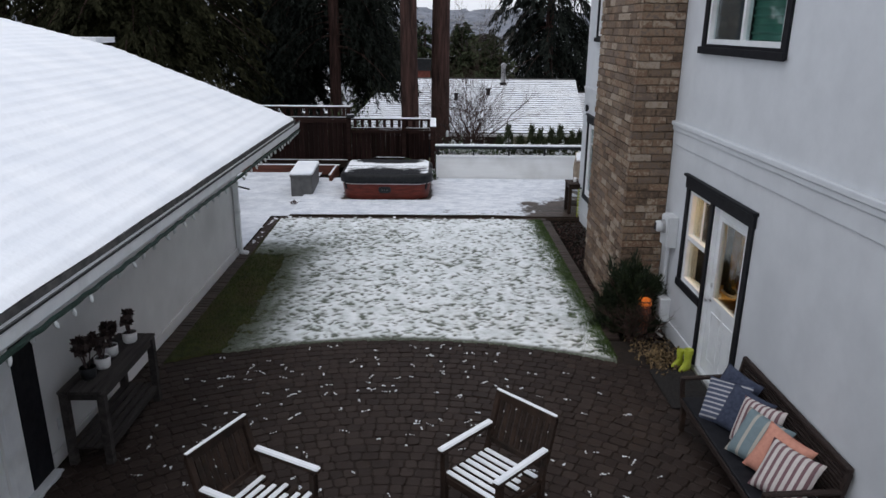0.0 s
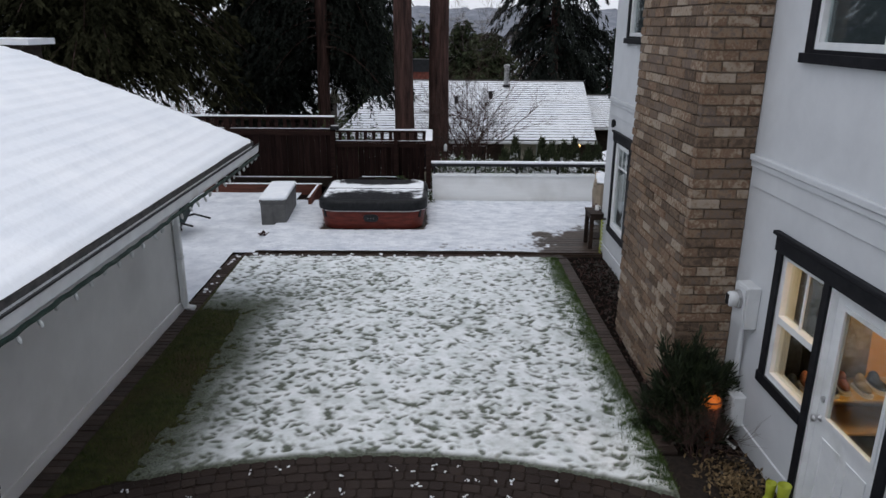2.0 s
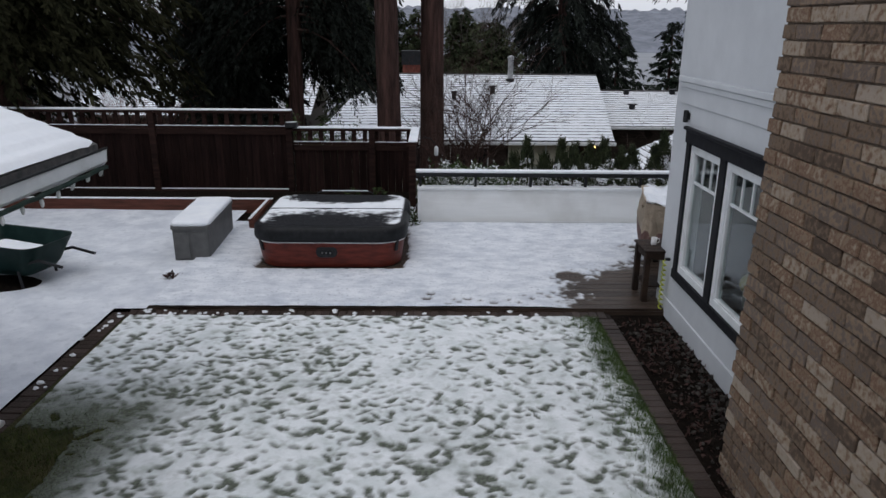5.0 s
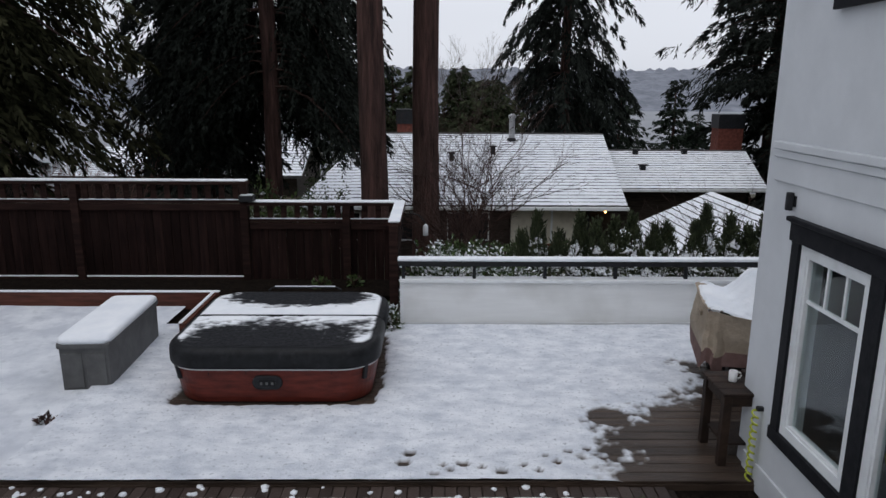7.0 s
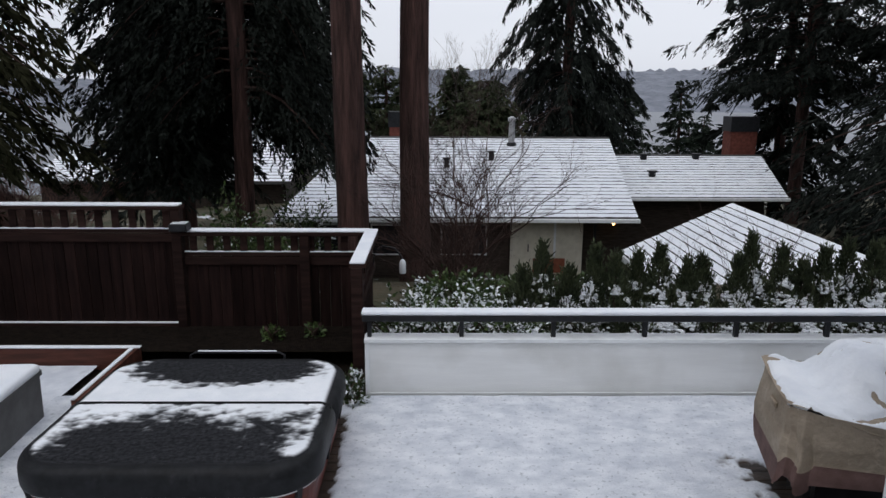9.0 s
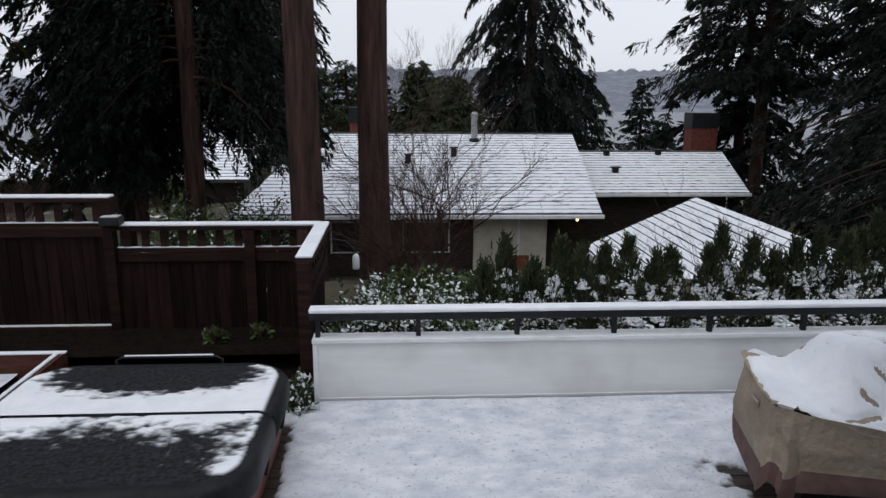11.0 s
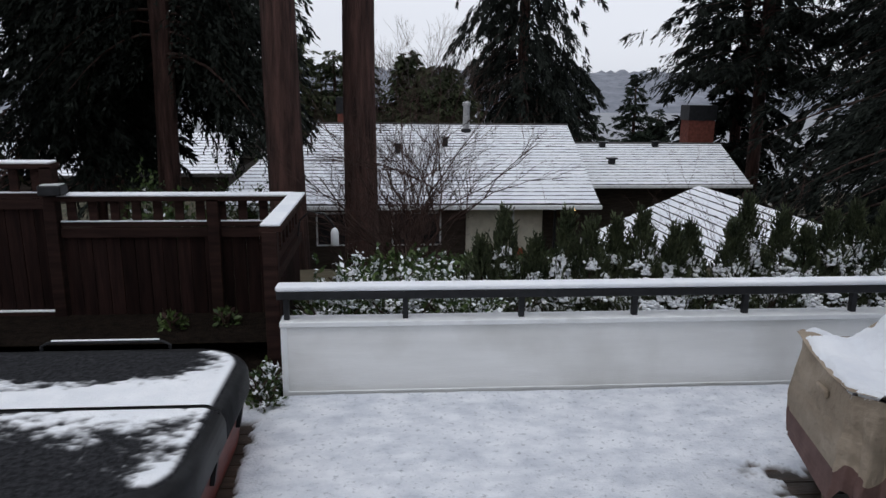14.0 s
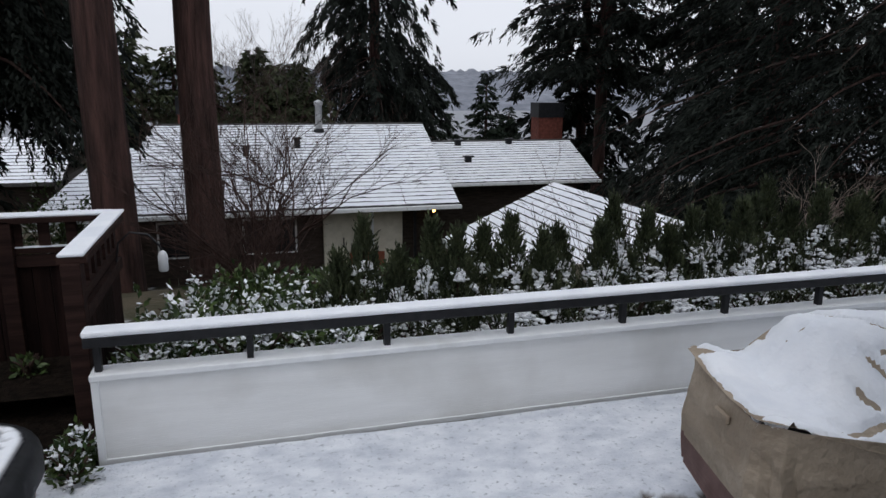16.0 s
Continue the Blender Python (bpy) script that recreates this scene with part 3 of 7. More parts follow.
def bare_shrub(name, label, x, y, z, height, spread, stems, seed, mat, r=0.014, depth=4, group=""):
    """Leafless stems that fork again and again."""
    rs = random.Random(seed)
    t = thing(name, label, "shrub", group, pose(x, y, z))
    def grow(bm, p, d, ln, rad, lev):
        pts, q = [p], p
        for k in range(3):
            d = (d + Vector((rs.gauss(0, 0.16), rs.gauss(0, 0.16), rs.gauss(0.03, 0.10)))).normalized()
            q = q + d * ln / 3
            pts.append(q)
        tube(bm, pts, rad, rad * 0.6, 4)
        if lev:
            for k in range(rs.choice((2, 3, 3))):
                nd = (d + Vector((rs.gauss(0, 0.5), rs.gauss(0, 0.5), rs.gauss(0.1, 0.3)))).normalized()
                grow(bm, pts[rs.choice((1, 2, 3))], nd, ln * rs.uniform(0.55, 0.85), rad * 0.6, lev - 1)
    for k in range(stems):
        a = rs.uniform(0, 6.28)
        bm = bmesh.new()
        grow(bm, Vector((0.12 * spread * math.cos(a), 0.12 * spread * math.sin(a), 0)), Vector((spread * math.cos(a) * rs.uniform(0.2, 1), spread * math.sin(a) * rs.uniform(0.2, 1), height)).normalized(), height * rs.uniform(0.35, 0.5), r, depth)
        part("stem", bm, mat, t)
    return t


# ---- land, lake and far shore ----
def ground_sheet():
    ys = np.concatenate([np.linspace(-40, 20, 25), np.linspace(20.6, 50, 50), np.linspace(52, 140, 40), np.linspace(150, 700, 25)])
    xs = np.concatenate([np.linspace(-600, -60, 14), np.linspace(-55, 55, 60), np.linspace(60, 600, 14)])
    gx, gy = np.meshgrid(xs, ys)
    gz = terrain(gx, gy)
    v = np.stack([gx.ravel(), gy.ravel(), gz.ravel()], 1)
    i = np.arange(v.shape[0]).reshape(len(ys), len(xs))
    q = np.stack([i[:-1, :-1], i[:-1, 1:], i[1:, 1:], i[1:, :-1]], -1).reshape(-1, 4)
    ob = raw("ground", v.tolist(), q.tolist(), LAND, shade=True)
    tagged(ob, "sloping wooded land with patches of thin snow", "ground", kind="structure")


ground_sheet()
WATER = material("lake_water", (0.13, 0.14, 0.155), (0.17, 0.18, 0.20), 0.02, 0.45, bump=0.15, bscale=0.4, dist=0.1)
lake = raw("water", [(-4000, 120, -42), (4000, 120, -42), (4000, 4500, -42), (-4000, 4500, -42)], [(0, 1, 2, 3)], WATER)
tagged(lake, "flat grey lake under an overcast sky", "lake", kind="structure")
# haze over the far shore is painted in as this pale blue-grey
HILL = material("hazed_far_shore", (0.12, 0.13, 0.155), (0.21, 0.225, 0.26), 0.03, 0.95, bump=0, detail=10)


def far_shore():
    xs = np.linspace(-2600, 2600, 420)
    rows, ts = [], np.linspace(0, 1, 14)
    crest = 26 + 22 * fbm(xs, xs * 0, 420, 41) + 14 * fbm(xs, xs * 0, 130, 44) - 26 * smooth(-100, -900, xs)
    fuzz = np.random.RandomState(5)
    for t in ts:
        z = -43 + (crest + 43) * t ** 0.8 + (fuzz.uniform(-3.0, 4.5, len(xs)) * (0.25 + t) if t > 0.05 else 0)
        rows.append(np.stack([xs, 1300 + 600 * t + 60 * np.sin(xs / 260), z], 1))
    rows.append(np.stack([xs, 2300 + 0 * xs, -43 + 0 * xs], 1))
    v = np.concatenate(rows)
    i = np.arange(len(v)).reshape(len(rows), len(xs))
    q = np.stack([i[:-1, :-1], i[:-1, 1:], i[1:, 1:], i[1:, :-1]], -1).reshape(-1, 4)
    tagged(raw("backdrop", v.tolist(), q.tolist(), HILL), "wooded hills on the far shore, haze painted into their colour", "hills", kind="structure")
    rs = np.random.RandomState(8)
    bm = bmesh.new()
    for k in range(110):
        x = rs.uniform(-150, 260) if k < 80 else rs.uniform(-900, -420)
        t = rs.uniform(0.05, 0.75)
        c = np.interp(x, xs, crest)
        z, y = -43 + (c + 43) * t ** 0.8, 1290 + 600 * t + 60 * math.sin(x / 260)
        s = rs.uniform(3, 7)
        box(bm, x - s, x + s, y - 6, y + 4, z, z + s * 0.9)
    FAR_WALL = material("far_house_grey", (0.24, 0.25, 0.27), (0.40, 0.41, 0.43), 0.02, 0.9, bump=0)
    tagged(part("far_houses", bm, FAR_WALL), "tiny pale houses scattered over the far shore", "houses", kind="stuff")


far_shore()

# ---- yard surfaces ----
ARC_X, ARC_Y, ARC_R = -0.4, 2.47, 6.0
DECK_Z = 0.05

yard = raw("yard_base", [(-9.5, -4, -0.03), (9.5, -4, -0.03), (9.5, 20.8, -0.03), (-9.5, 20.8, -0.03)], [(0, 1, 2, 3)], SOIL)
tagged(yard, "damp bare soil under the yard", "soil", kind="structure")


def arc_edge(x):
    return ARC_Y + np.sqrt(np.clip(ARC_R ** 2 - (x - ARC_X) ** 2, 0, None))


lawn = field("lawn", -3.26, 2.31, 7.3, 14.42, 0.06, lambda x, y: np.where(y > arc_edge(x) + 0.02, 0.012 + 0.02 * (fbm(x, y, 0.5, 60) - 0.5), -0.05), TURF, floor=-0.02)
tagged(lawn, "short winter lawn, bare and dark along one edge", "lawn", kind="structure")


def lawn_cover(x, y):
    """How much snow lies on the grass: 0 bare, 1 full."""
    wob = fbm(x, y, 0.7, 70) - 0.5
    bare_left = smooth(-1.55 + 0.3 * wob, -2.75 + 0.3 * wob, x) * smooth(13.4 + 0.6 * wob, 12.0 + 0.6 * wob, y)
    near = smooth(-0.04, 0.06, y - arc_edge(x))
    right = smooth(1.95, 2.3, x + 0.4 * wob) * 0.6
    return near * (1 - bare_left) * (1 - right)


DENTS = np.random.RandomState(33)


def lawn_snow(x, y):
    """Height follows cover: a crust a few centimetres deep, pocked where the grass has melted through."""
    c = 0.85 + 0.50 * (fbm(x, y, 0.9, 98, 2) - 0.5) + 0.42 * (fbm(x, y, 0.16, 80, 2) - 0.5) + 0.35 * (fbm(x, y, 0.045, 95, 2) - 0.5)
    xs, ys = x[0], y[:, 0]
    for k in range(4500):
        px, py = DENTS.uniform(xs[0], xs[-1]), DENTS.uniform(ys[0], ys[-1])
        a, b, t, d = DENTS.uniform(0.03, 0.075), DENTS.uniform(0.018, 0.038), DENTS.uniform(-1.2, 1.2), DENTS.uniform(0.15, 0.75)
        i0, i1 = np.searchsorted(xs, (px - 0.11, px + 0.11))
        j0, j1 = np.searchsorted(ys, (py - 0.11, py + 0.11))
        if i1 <= i0 or j1 <= j0:
            continue
        u, v = x[j0:j1, i0:i1] - px, y[j0:j1, i0:i1] - py
        q = np.hypot((u * math.cos(t) + v * math.sin(t)) / a, (v * math.cos(t) - u * math.sin(t)) / b)
        c[j0:j1, i0:i1] -= d * smooth(1.3, 0.5, q)
    c = np.clip(c, 0.10, 1) * lawn_cover(x, y)
    return np.where(c > 0.02, 0.024 + 0.022 * c, -0.05)


s_lawn = field("lawn_snow", -3.2, 2.29, 7.5, 14.42, 0.018, lawn_snow, SNOW_LAWN, floor=-0.006, thin=(0.024, 0.0445))
tagged(s_lawn, "thin trodden snow with grass showing through", "snow", kind="structure")


def grass():
    rs = np.random.RandomState(12)
    n = 90000
    x, y = rs.uniform(-3.24, 2.3, n), rs.uniform(7.5, 14.4, n)
    bare = 1 - lawn_cover(x, y)
    keep = (y > arc_edge(x) + 0.03) & (rs.uniform(size=n) < 0.10 + 0.9 * bare)
    x, y, bare = x[keep], y[keep], bare[keep]
    n = len(x)
    a, h = rs.uniform(0, 6.28, n), rs.uniform(0.02, 0.05, n) * (0.75 + 0.5 * bare)
    lx, ly = rs.normal(size=n) * 0.02, rs.normal(size=n) * 0.02
    w = 0.004
    v = np.stack([np.stack([x - w * np.cos(a), y - w * np.sin(a), 0 * x], 1), np.stack([x + w * np.cos(a), y + w * np.sin(a), 0 * x], 1), np.stack([x + lx, y + ly, h], 1)], 1).reshape(-1, 3)
    tagged(raw("grass", v.tolist(), np.arange(3 * n).reshape(n, 3).tolist(), BLADE), "short green grass blades poking through snow", "grass", kind="stuff")


grass()


def green_fringe():
    rs = np.random.RandomState(13)
    n = 26000
    x, y = 2.3 - np.abs(rs.normal(size=n)) * 0.17, rs.uniform(7.9, 14.4, n)
    keep = (y > arc_edge(x) + 0.03) & (x > 1.6)
    x, y = x[keep], y[keep]
    n = len(x)
    a, h = rs.uniform(0, 6.28, n), rs.uniform(0.045, 0.085, n)
    w = 0.004
    v = np.stack([np.stack([x - w * np.cos(a), y - w * np.sin(a), 0 * x], 1), np.stack([x + w * np.cos(a), y + w * np.sin(a), 0 * x], 1), np.stack([x + rs.normal(size=n) * 0.02, y + rs.normal(size=n) * 0.02, h], 1)], 1).reshape(-1, 3)
    tagged(raw("grass_fringe", v.tolist(), np.arange(3 * n).reshape(n, 3).tolist(), BLADE_GREEN), "fresh green grass along the edging", "grass", kind="stuff")


green_fringe()


def side_snow(x, y):
    h = 0.03 + 0.03 * (fbm(x, y, 1.2, 110) - 0.5) + 0.012 * (fbm(x, y, 0.2, 115) - 0.5)
    return h - 0.16 * smooth(0.75, 0.2, np.hypot((x + 5.5) / 1.2, (y - 15.6) / 0.7))


tagged(field("border_snow", -9.4, -3.47, 12.0, 14.62, 0.05, side_snow, SNOW_WET, floor=-0.03), "smooth shallow snow over the side yard", "snow", kind="structure")
tagged(field("side_yard_snow", -9.4, -3.09, 14.62, 19.36, 0.05, side_snow, SNOW_WET, floor=-0.03), "smooth shallow snow over the side yard", "snow", kind="structure")

DRAIN = (2.24, 15.79)
PRINTS = [(0.33, 15.05, 0.05), (0.28, 14.9, 0.05), (0.79, 14.88, 0.05), (1.11, 14.76, 0.05), (0.55, 14.72, 0.03), (0.68, 14.78, 0.03), (0.95, 14.83, 0.035), (1.3, 14.86, 0.03), (1.42, 14.78, 0.03), (1.6, 14.92, 0.035), (1.72, 15.1, 0.03), (1.9, 15.14, 0.035), (2.0, 15.0, 0.03), (1.5, 15.02, 0.025), (0.62, 14.86, 0.025)]


def deck_snow(x, y):
    h = 0.028 + 0.016 * (fbm(x, y, 0.9, 120) - 0.5) + 0.012 * (fbm(x, y, 0.14, 125) - 0.5)
    wob = 0.6 * (fbm(x, y, 0.35, 130, 3) - 0.5) + 0.7 * (fbm(x, y, 0.07, 135, 2) - 0.5)
    bare = smooth(1.42, 0.62, np.hypot((x - 3.35) / 1.15, (y - 15.0) / 1.25) + 0.75 * wob)
    bare = np.maximum(bare, smooth(1.0, 0.55, np.hypot((x - DRAIN[0]) / 0.26, (y - DRAIN[1]) / 0.24) + 0.3 * wob))
    bare = np.maximum(bare, smooth(1.16, 0.74, np.maximum(np.abs(x - 4.4) / 1.08, np.abs(y - 16.5) / 0.72) + 0.5 * wob))
    bare = np.maximum(bare, smooth(1.08, 1.0, np.maximum(np.abs(x + 1.08) / 1.0, np.abs(y - 17.03) / 0.96) + 0.12 * wob))
    bare = np.maximum(bare, smooth(1.75, 2.4, x + 0.5 * wob) * smooth(15.0, 14.7, y))
    for px, py, r in PRINTS:
        bare = np.maximum(bare, 0.8 * smooth(r * 1.0, r * 0.4, np.abs(np.hypot(x - px, (y - py) * 1.2) - r * 0.5) + 0.02 * wob))
    return DECK_Z + h - 0.045 * bare


tagged(field("deck_snow", -3.08, 9.3, 14.63, 18.44, 0.025, deck_snow, SNOW_DECK, floor=DECK_Z - 0.001, thin=(DECK_Z + 0.0, DECK_Z + 0.018)), "shallow snow melting away beside the house", "snow", kind="structure")

deck = thing("deck", "low wet wooden deck mostly under snow", "deck", kind="structure")
part("substructure", boxes((-3.08, 9.3, 14.63, 18.44, -0.05, 0.02)), DECK, deck)

clump = thing("leaf_clump", "small dark clump of wet leaves in the snow", "leaves", m=pose(-3.16, 15.7, 0.06))
lv, lf = scatter_tris(np.random.RandomState(71).normal(size=(90, 3)) * np.array([0.05, 0.035, 0.012]), 0.055, np.random.RandomState(72), 2.0, 0.5)
raw("wet_leaves", lv.tolist(), lf.tolist(), BARK, clump)

# ---- white parapet with rail ----
par = thing("parapet", "white painted low parapet wall at the deck's edge", "wall", kind="structure")
part("wall_body", boxes((0.1, 9.3, 18.5, 18.62, -1.5, 0.64)), PARAPET, par)
part("coping", boxes((0.08, 9.3, 18.47, 18.66, 0.64, 0.685), bev=0.006), WHITE, par)
part("corner_board", boxes((0.085, 0.13, 18.485, 18.5, 0.0, 0.64)), WHITE, par)
part("base_strip", boxes((0.1, 9.3, 18.488, 18.5, 0.05, 0.09), bev=0.004), WHITE, par)
railing = thing("railing", "black metal handrail with snow along its cap", "railing")
part("top_rail", boxes((0.06, 9.3, 18.49, 18.62, 0.86, 0.93), bev=0.008), BLACK_METAL, railing)
part("snow_cap", boxes((0.055, 9.3, 18.48, 18.63, 0.93, 0.975), bev=0.02, seg=3), SNOW, railing, "line of snow on the rail")
for k in range(10):
    px = 0.13 + 0.945 * k
    part("post", boxes((px - 0.022, px + 0.022, 18.53, 18.58, 0.68, 0.865)), BLACK_METAL, railing)

# ---- cedar fence ----
FY = 20.4


def fence_run(name, label, x0, x1, y, top, lattice, posts, foot):
    f = thing(name, label, "fence")
    part("snow_cap", boxes((x0, x1, y - 0.08, y + 0.08, top - 0.005, top + 0.022), bev=0.008), SNOW, f, "thin snow on the cap rail")
    part("cap_rail", boxes((x0 - 0.02, x1 + 0.02, y - 0.09, y + 0.09, top - 0.05, top - 0.005)), FENCE_RAIL, f)
    part("lattice_rail", boxes((x0, x1, y - 0.03, y + 0.03, top - lattice - 0.05, top - lattice)), FENCE_RAIL, f)
    part("lattice_snow", boxes((x0, x1, y - 0.028, y + 0.01, top - lattice, top - lattice + 0.012)), SNOW, f)
    part("mid_rail", boxes((x0, x1, y - 0.045, y - 0.012, top - lattice - 0.16, top - lattice - 0.06)), FENCE_RAIL, f)
    part("bottom_rail", boxes((x0, x1, y - 0.05, y - 0.012, foot + 0.1, foot + 0.2)), FENCE_RAIL, f)
    part("bottom_rail_snow", boxes((x0, x1, y - 0.05, y - 0.014, foot + 0.2, foot + 0.215)), SNOW, f)
    slat = boxes((-0.043, 0.043, -0.016, 0.016, 0, lattice - 0.05))
    me = bpy.data.meshes.new("baluster")
    slat.to_mesh(me)
    slat.free()
    me.materials.append(FENCE_RAIL)
    n = int((x1 - x0) / 0.212)
    for k in range(n):
        o = new("baluster", me)
        o.parent, o.location = f, (x0 + 0.11 + 0.212 * k, y, top - lattice)
    b = boxes((-0.068, 0.068, -0.012, 0.012, foot, top - lattice - 0.06), bev=0.004)
    mb = bpy.data.meshes.new("board")
    b.to_mesh(mb)
    b.free()
    mb.materials.append(FENCE)
    for k in range(int((x1 - x0) / 0.14)):
        o = new("board", mb)
        o.parent, o.location = f, (x0 + 0.07 + 0.14 * k, y + random.uniform(-0.004, 0.004), 0)
    for px in posts:
        part("post", boxes((px - 0.06, px + 0.06, y - 0.09, y + 0.05, -0.3, top - 0.03), bev=0.006), FENCE_RAIL, f)
    return f


fence_run("fence", "tall dark cedar fence with balustered top and snowy cap", -12.0, -2.38, FY, 1.735, 0.30, (-12, -9.7, -7.4, -5.05, -2.43), 0.0)
fence_run("fence", "lower dark cedar fence panel behind the hot tub", -2.36, -0.02, FY, 1.41, 0.27, (-0.84,), -0.1)


def return_panel():
    f = thing("fence", "short cedar fence return with a snowy sloped cap", "fence")
    part("cap_rail", boxes((-0.09, 0.09, 18.74, FY - 0.095, 1.36, 1.405)), FENCE_RAIL, f)
    part("snow_cap", boxes((-0.08, 0.08, 18.72, FY + 0.05, 1.407, 1.432), bev=0.008), SNOW, f, "thin snow on the cap rail")
    part("post", boxes((-0.07, 0.05, 18.72, 18.84, -0.3, 1.36), bev=0.006), FENCE_RAIL, f)
    part("lattice_rail", boxes((-0.03, 0.03, 18.84, FY - 0.1, 1.08, 1.14)), FENCE_RAIL, f)
    part("mid_rail", boxes((0.012, 0.05, 18.84, FY - 0.1, 0.95, 1.04)), FENCE_RAIL, f)
    for k in range(7):
        part("baluster", boxes((-0.016, 0.016, 18.93 + 0.212 * k, 19.015 + 0.212 * k, 1.14, 1.36)), FENCE_RAIL, f)
    for k in range(11):
        part("board", boxes((-0.012, 0.012, 18.85 + 0.135 * k, 18.98 + 0.135 * k, -0.1, 1.08)), FENCE, f)


return_panel()

# ---- raised bed edging in front of the fence ----
bed = thing("bed_edging", "red-brown timber edging of a raised bed, snow on top", "garden edging")
part("front_board", boxes((-12, -2.62, 19.38, 19.46, -0.05, 0.23)), BED, bed)
part("return_board", boxes((-2.7, -2.62, 18.0, 19.375, -0.05, 0.23)), BED, bed)
part("snow_line", boxes((-12, -2.6, 19.37, 19.44, 0.23, 0.25), bev=0.006), SNOW, bed)
part("return_snow", boxes((-2.71, -2.66, 18.0, 19.36, 0.23, 0.25), bev=0.006), SNOW, bed)
tagged(raw("bed_soil", [(-12, 19.46, 0.16), (-0.1, 19.46, 0.16), (-0.1, 20.36, 0.16), (-12, 20.36, 0.16)], [(0, 1, 2, 3)], SOIL), "soil of the raised bed, shadow put into its dark colour", "soil", kind="structure")

# ---- house with chimney ----
HX = 3.19
HOUSE_END = 14.86
DOOR = (6.74, 7.66, 0.06, 2.06)
SIDE_WIN = (7.74, 8.44, 0.88, 2.06)
BIG_WIN = (12.55, 14.4, 0.62, 2.1)
UP_WIN = (6.62, 8.5, 3.78, 5.0)
UP_WIN_2 = (12.6, 14.15, 3.8, 5.0)
holed_wall("wall_east", HX, 0.18, -4, HOUSE_END, -0.1, 6.2, [DOOR, SIDE_WIN, BIG_WIN, UP_WIN, UP_WIN_2], WALL, "pale blue-grey stucco house wall")
tagged(part("wall_north", boxes((HX + 0.001, 11, HOUSE_END + 0.003, HOUSE_END + 0.18, -0.1, 6.2)), WALL), "pale blue-grey stucco end wall of the house", "wall", kind="structure")
tagged(part("wall_south", boxes((HX + 0.18, 11, -4.0, -3.85, -0.1, 6.2)), WALL), "rear wall of the house", "wall", kind="structure")
tagged(part("wall_back", boxes((10.8, 11, -3.85, HOUSE_END, -0.1, 6.2)), WALL), "far wall of the house", "wall", kind="structure")
hr = bmesh.new()
hv = [hr.verts.new(p) for p in ((2.6, -4.6, 6.2), (11.6, -4.6, 6.2), (11.6, 15.5, 6.2), (2.6, 15.5, 6.2), (7.1, 0, 8.2), (7.1, 11, 8.2))]
for f in ((0, 1, 2, 3), (0, 4, 1), (1, 4, 5, 2), (2, 5, 3), (3, 5, 4, 0)):
    hr.faces.new([hv[i] for i in f])
tagged(part("house_roof", hr, SNOW_ROOF), "snow-covered hipped roof of the house", "roof", kind="structure")

bands = thing("trim", "grey-white horizontal cornice band round the house wall", "trim", kind="structure")
for y0, y1 in ((-4, 9.26), (11.5, HOUSE_END + 0.04)):
    part("cornice", boxes((HX - 0.055, HX, y0, y1, 2.74, 2.80), bev=0.008), WALL, bands)
    part("cornice_lip", boxes((HX - 0.035, HX, y0, y1, 2.68, 2.738), bev=0.006), WALL, bands)
    part("band", boxes((HX - 0.016, HX, y0, y1, 2.50, 2.678), bev=0.004), WALL, bands)
    part("skirting", boxes((HX - 0.022, HX, y0 if y0 > 0 else 7.8, y1, -0.05, 0.2), bev=0.004), WALL, bands)
part("skirting", boxes((HX - 0.022, HX, -4, 6.6, -0.05, 0.2), bev=0.004), WALL, bands)

chimney = thing("chimney", "broad tan and brown tumbled brick chimney stack", "chimney", kind="structure")
CX0, CY0, CY1 = 2.62, 9.27, 11.5
part("core", boxes((CX0 + 0.02, HX, CY0 + 0.02, CY1 - 0.02, -0.1, 7.5)), MORTAR, chimney)

# ---- garage ----
GX = -3.5
GEND = 12.1
GDOOR = (2.6, 5.05, 0.02, 2.08)
holed_wall("wall_west", GX, -0.16, -4, GEND, -0.1, 2.42, [GDOOR], GARAGE_WALL, "grey painted garage wall")
tagged(part("garage_end_wall", boxes((-12, GX - 0.001, GEND - 0.15, GEND - 0.002, -0.1, 2.42)), GARAGE_WALL), "grey painted end wall of the garage", "wall", kind="structure")
gt = thing("garage_trim", "white base board and dark door casing on the garage wall", "trim", kind="structure")
part("base_board", boxes((GX, GX + 0.02, 5.64, GEND, -0.02, 0.14), bev=0.004), GARAGE_WALL, gt)
part("dark_casing", boxes((GX, GX + 0.035, 5.27, 5.60, 0.0, 2.2), bev=0.005), BLACK_TRIM, gt, "wide black door casing")
part("white_jamb", boxes((GX - 0.02, GX + 0.03, 5.05, 5.265, 0.0, 2.1), bev=0.005), WHITE, gt, "white door jamb")
part("threshold", boxes((GX - 0.1, GX + 0.12, 2.6, 5.6, -0.02, 0.03), bev=0.006), PLASTIC_GREY, gt)
gd = thing("glazed_door", "dark glazed garage door in a white frame", "door", kind="structure")
part("stile", boxes((GX - 0.09, GX - 0.04, 4.93, 5.045, 0.03, 2.06)), WHITE, gd)
part("bottom_rail", boxes((GX - 0.09, GX - 0.04, 2.6, 4.925, 0.03, 0.25)), WHITE, gd)
part("pane", boxes((GX - 0.075, GX - 0.06, 2.6, 4.925, 0.25, 2.06)), BLACK_TRIM, gd, "dark reflecting pane")

EAVE_X, EAVE_Z, RAKE_Y = -2.46, 2.34, 12.66
P1, P2 = 0.395, 0.25
KX, RX = -5.5, -9.5
KZ = EAVE_Z + P1 * (EAVE_X - KX)
RZ = KZ + P2 * (KX - RX)


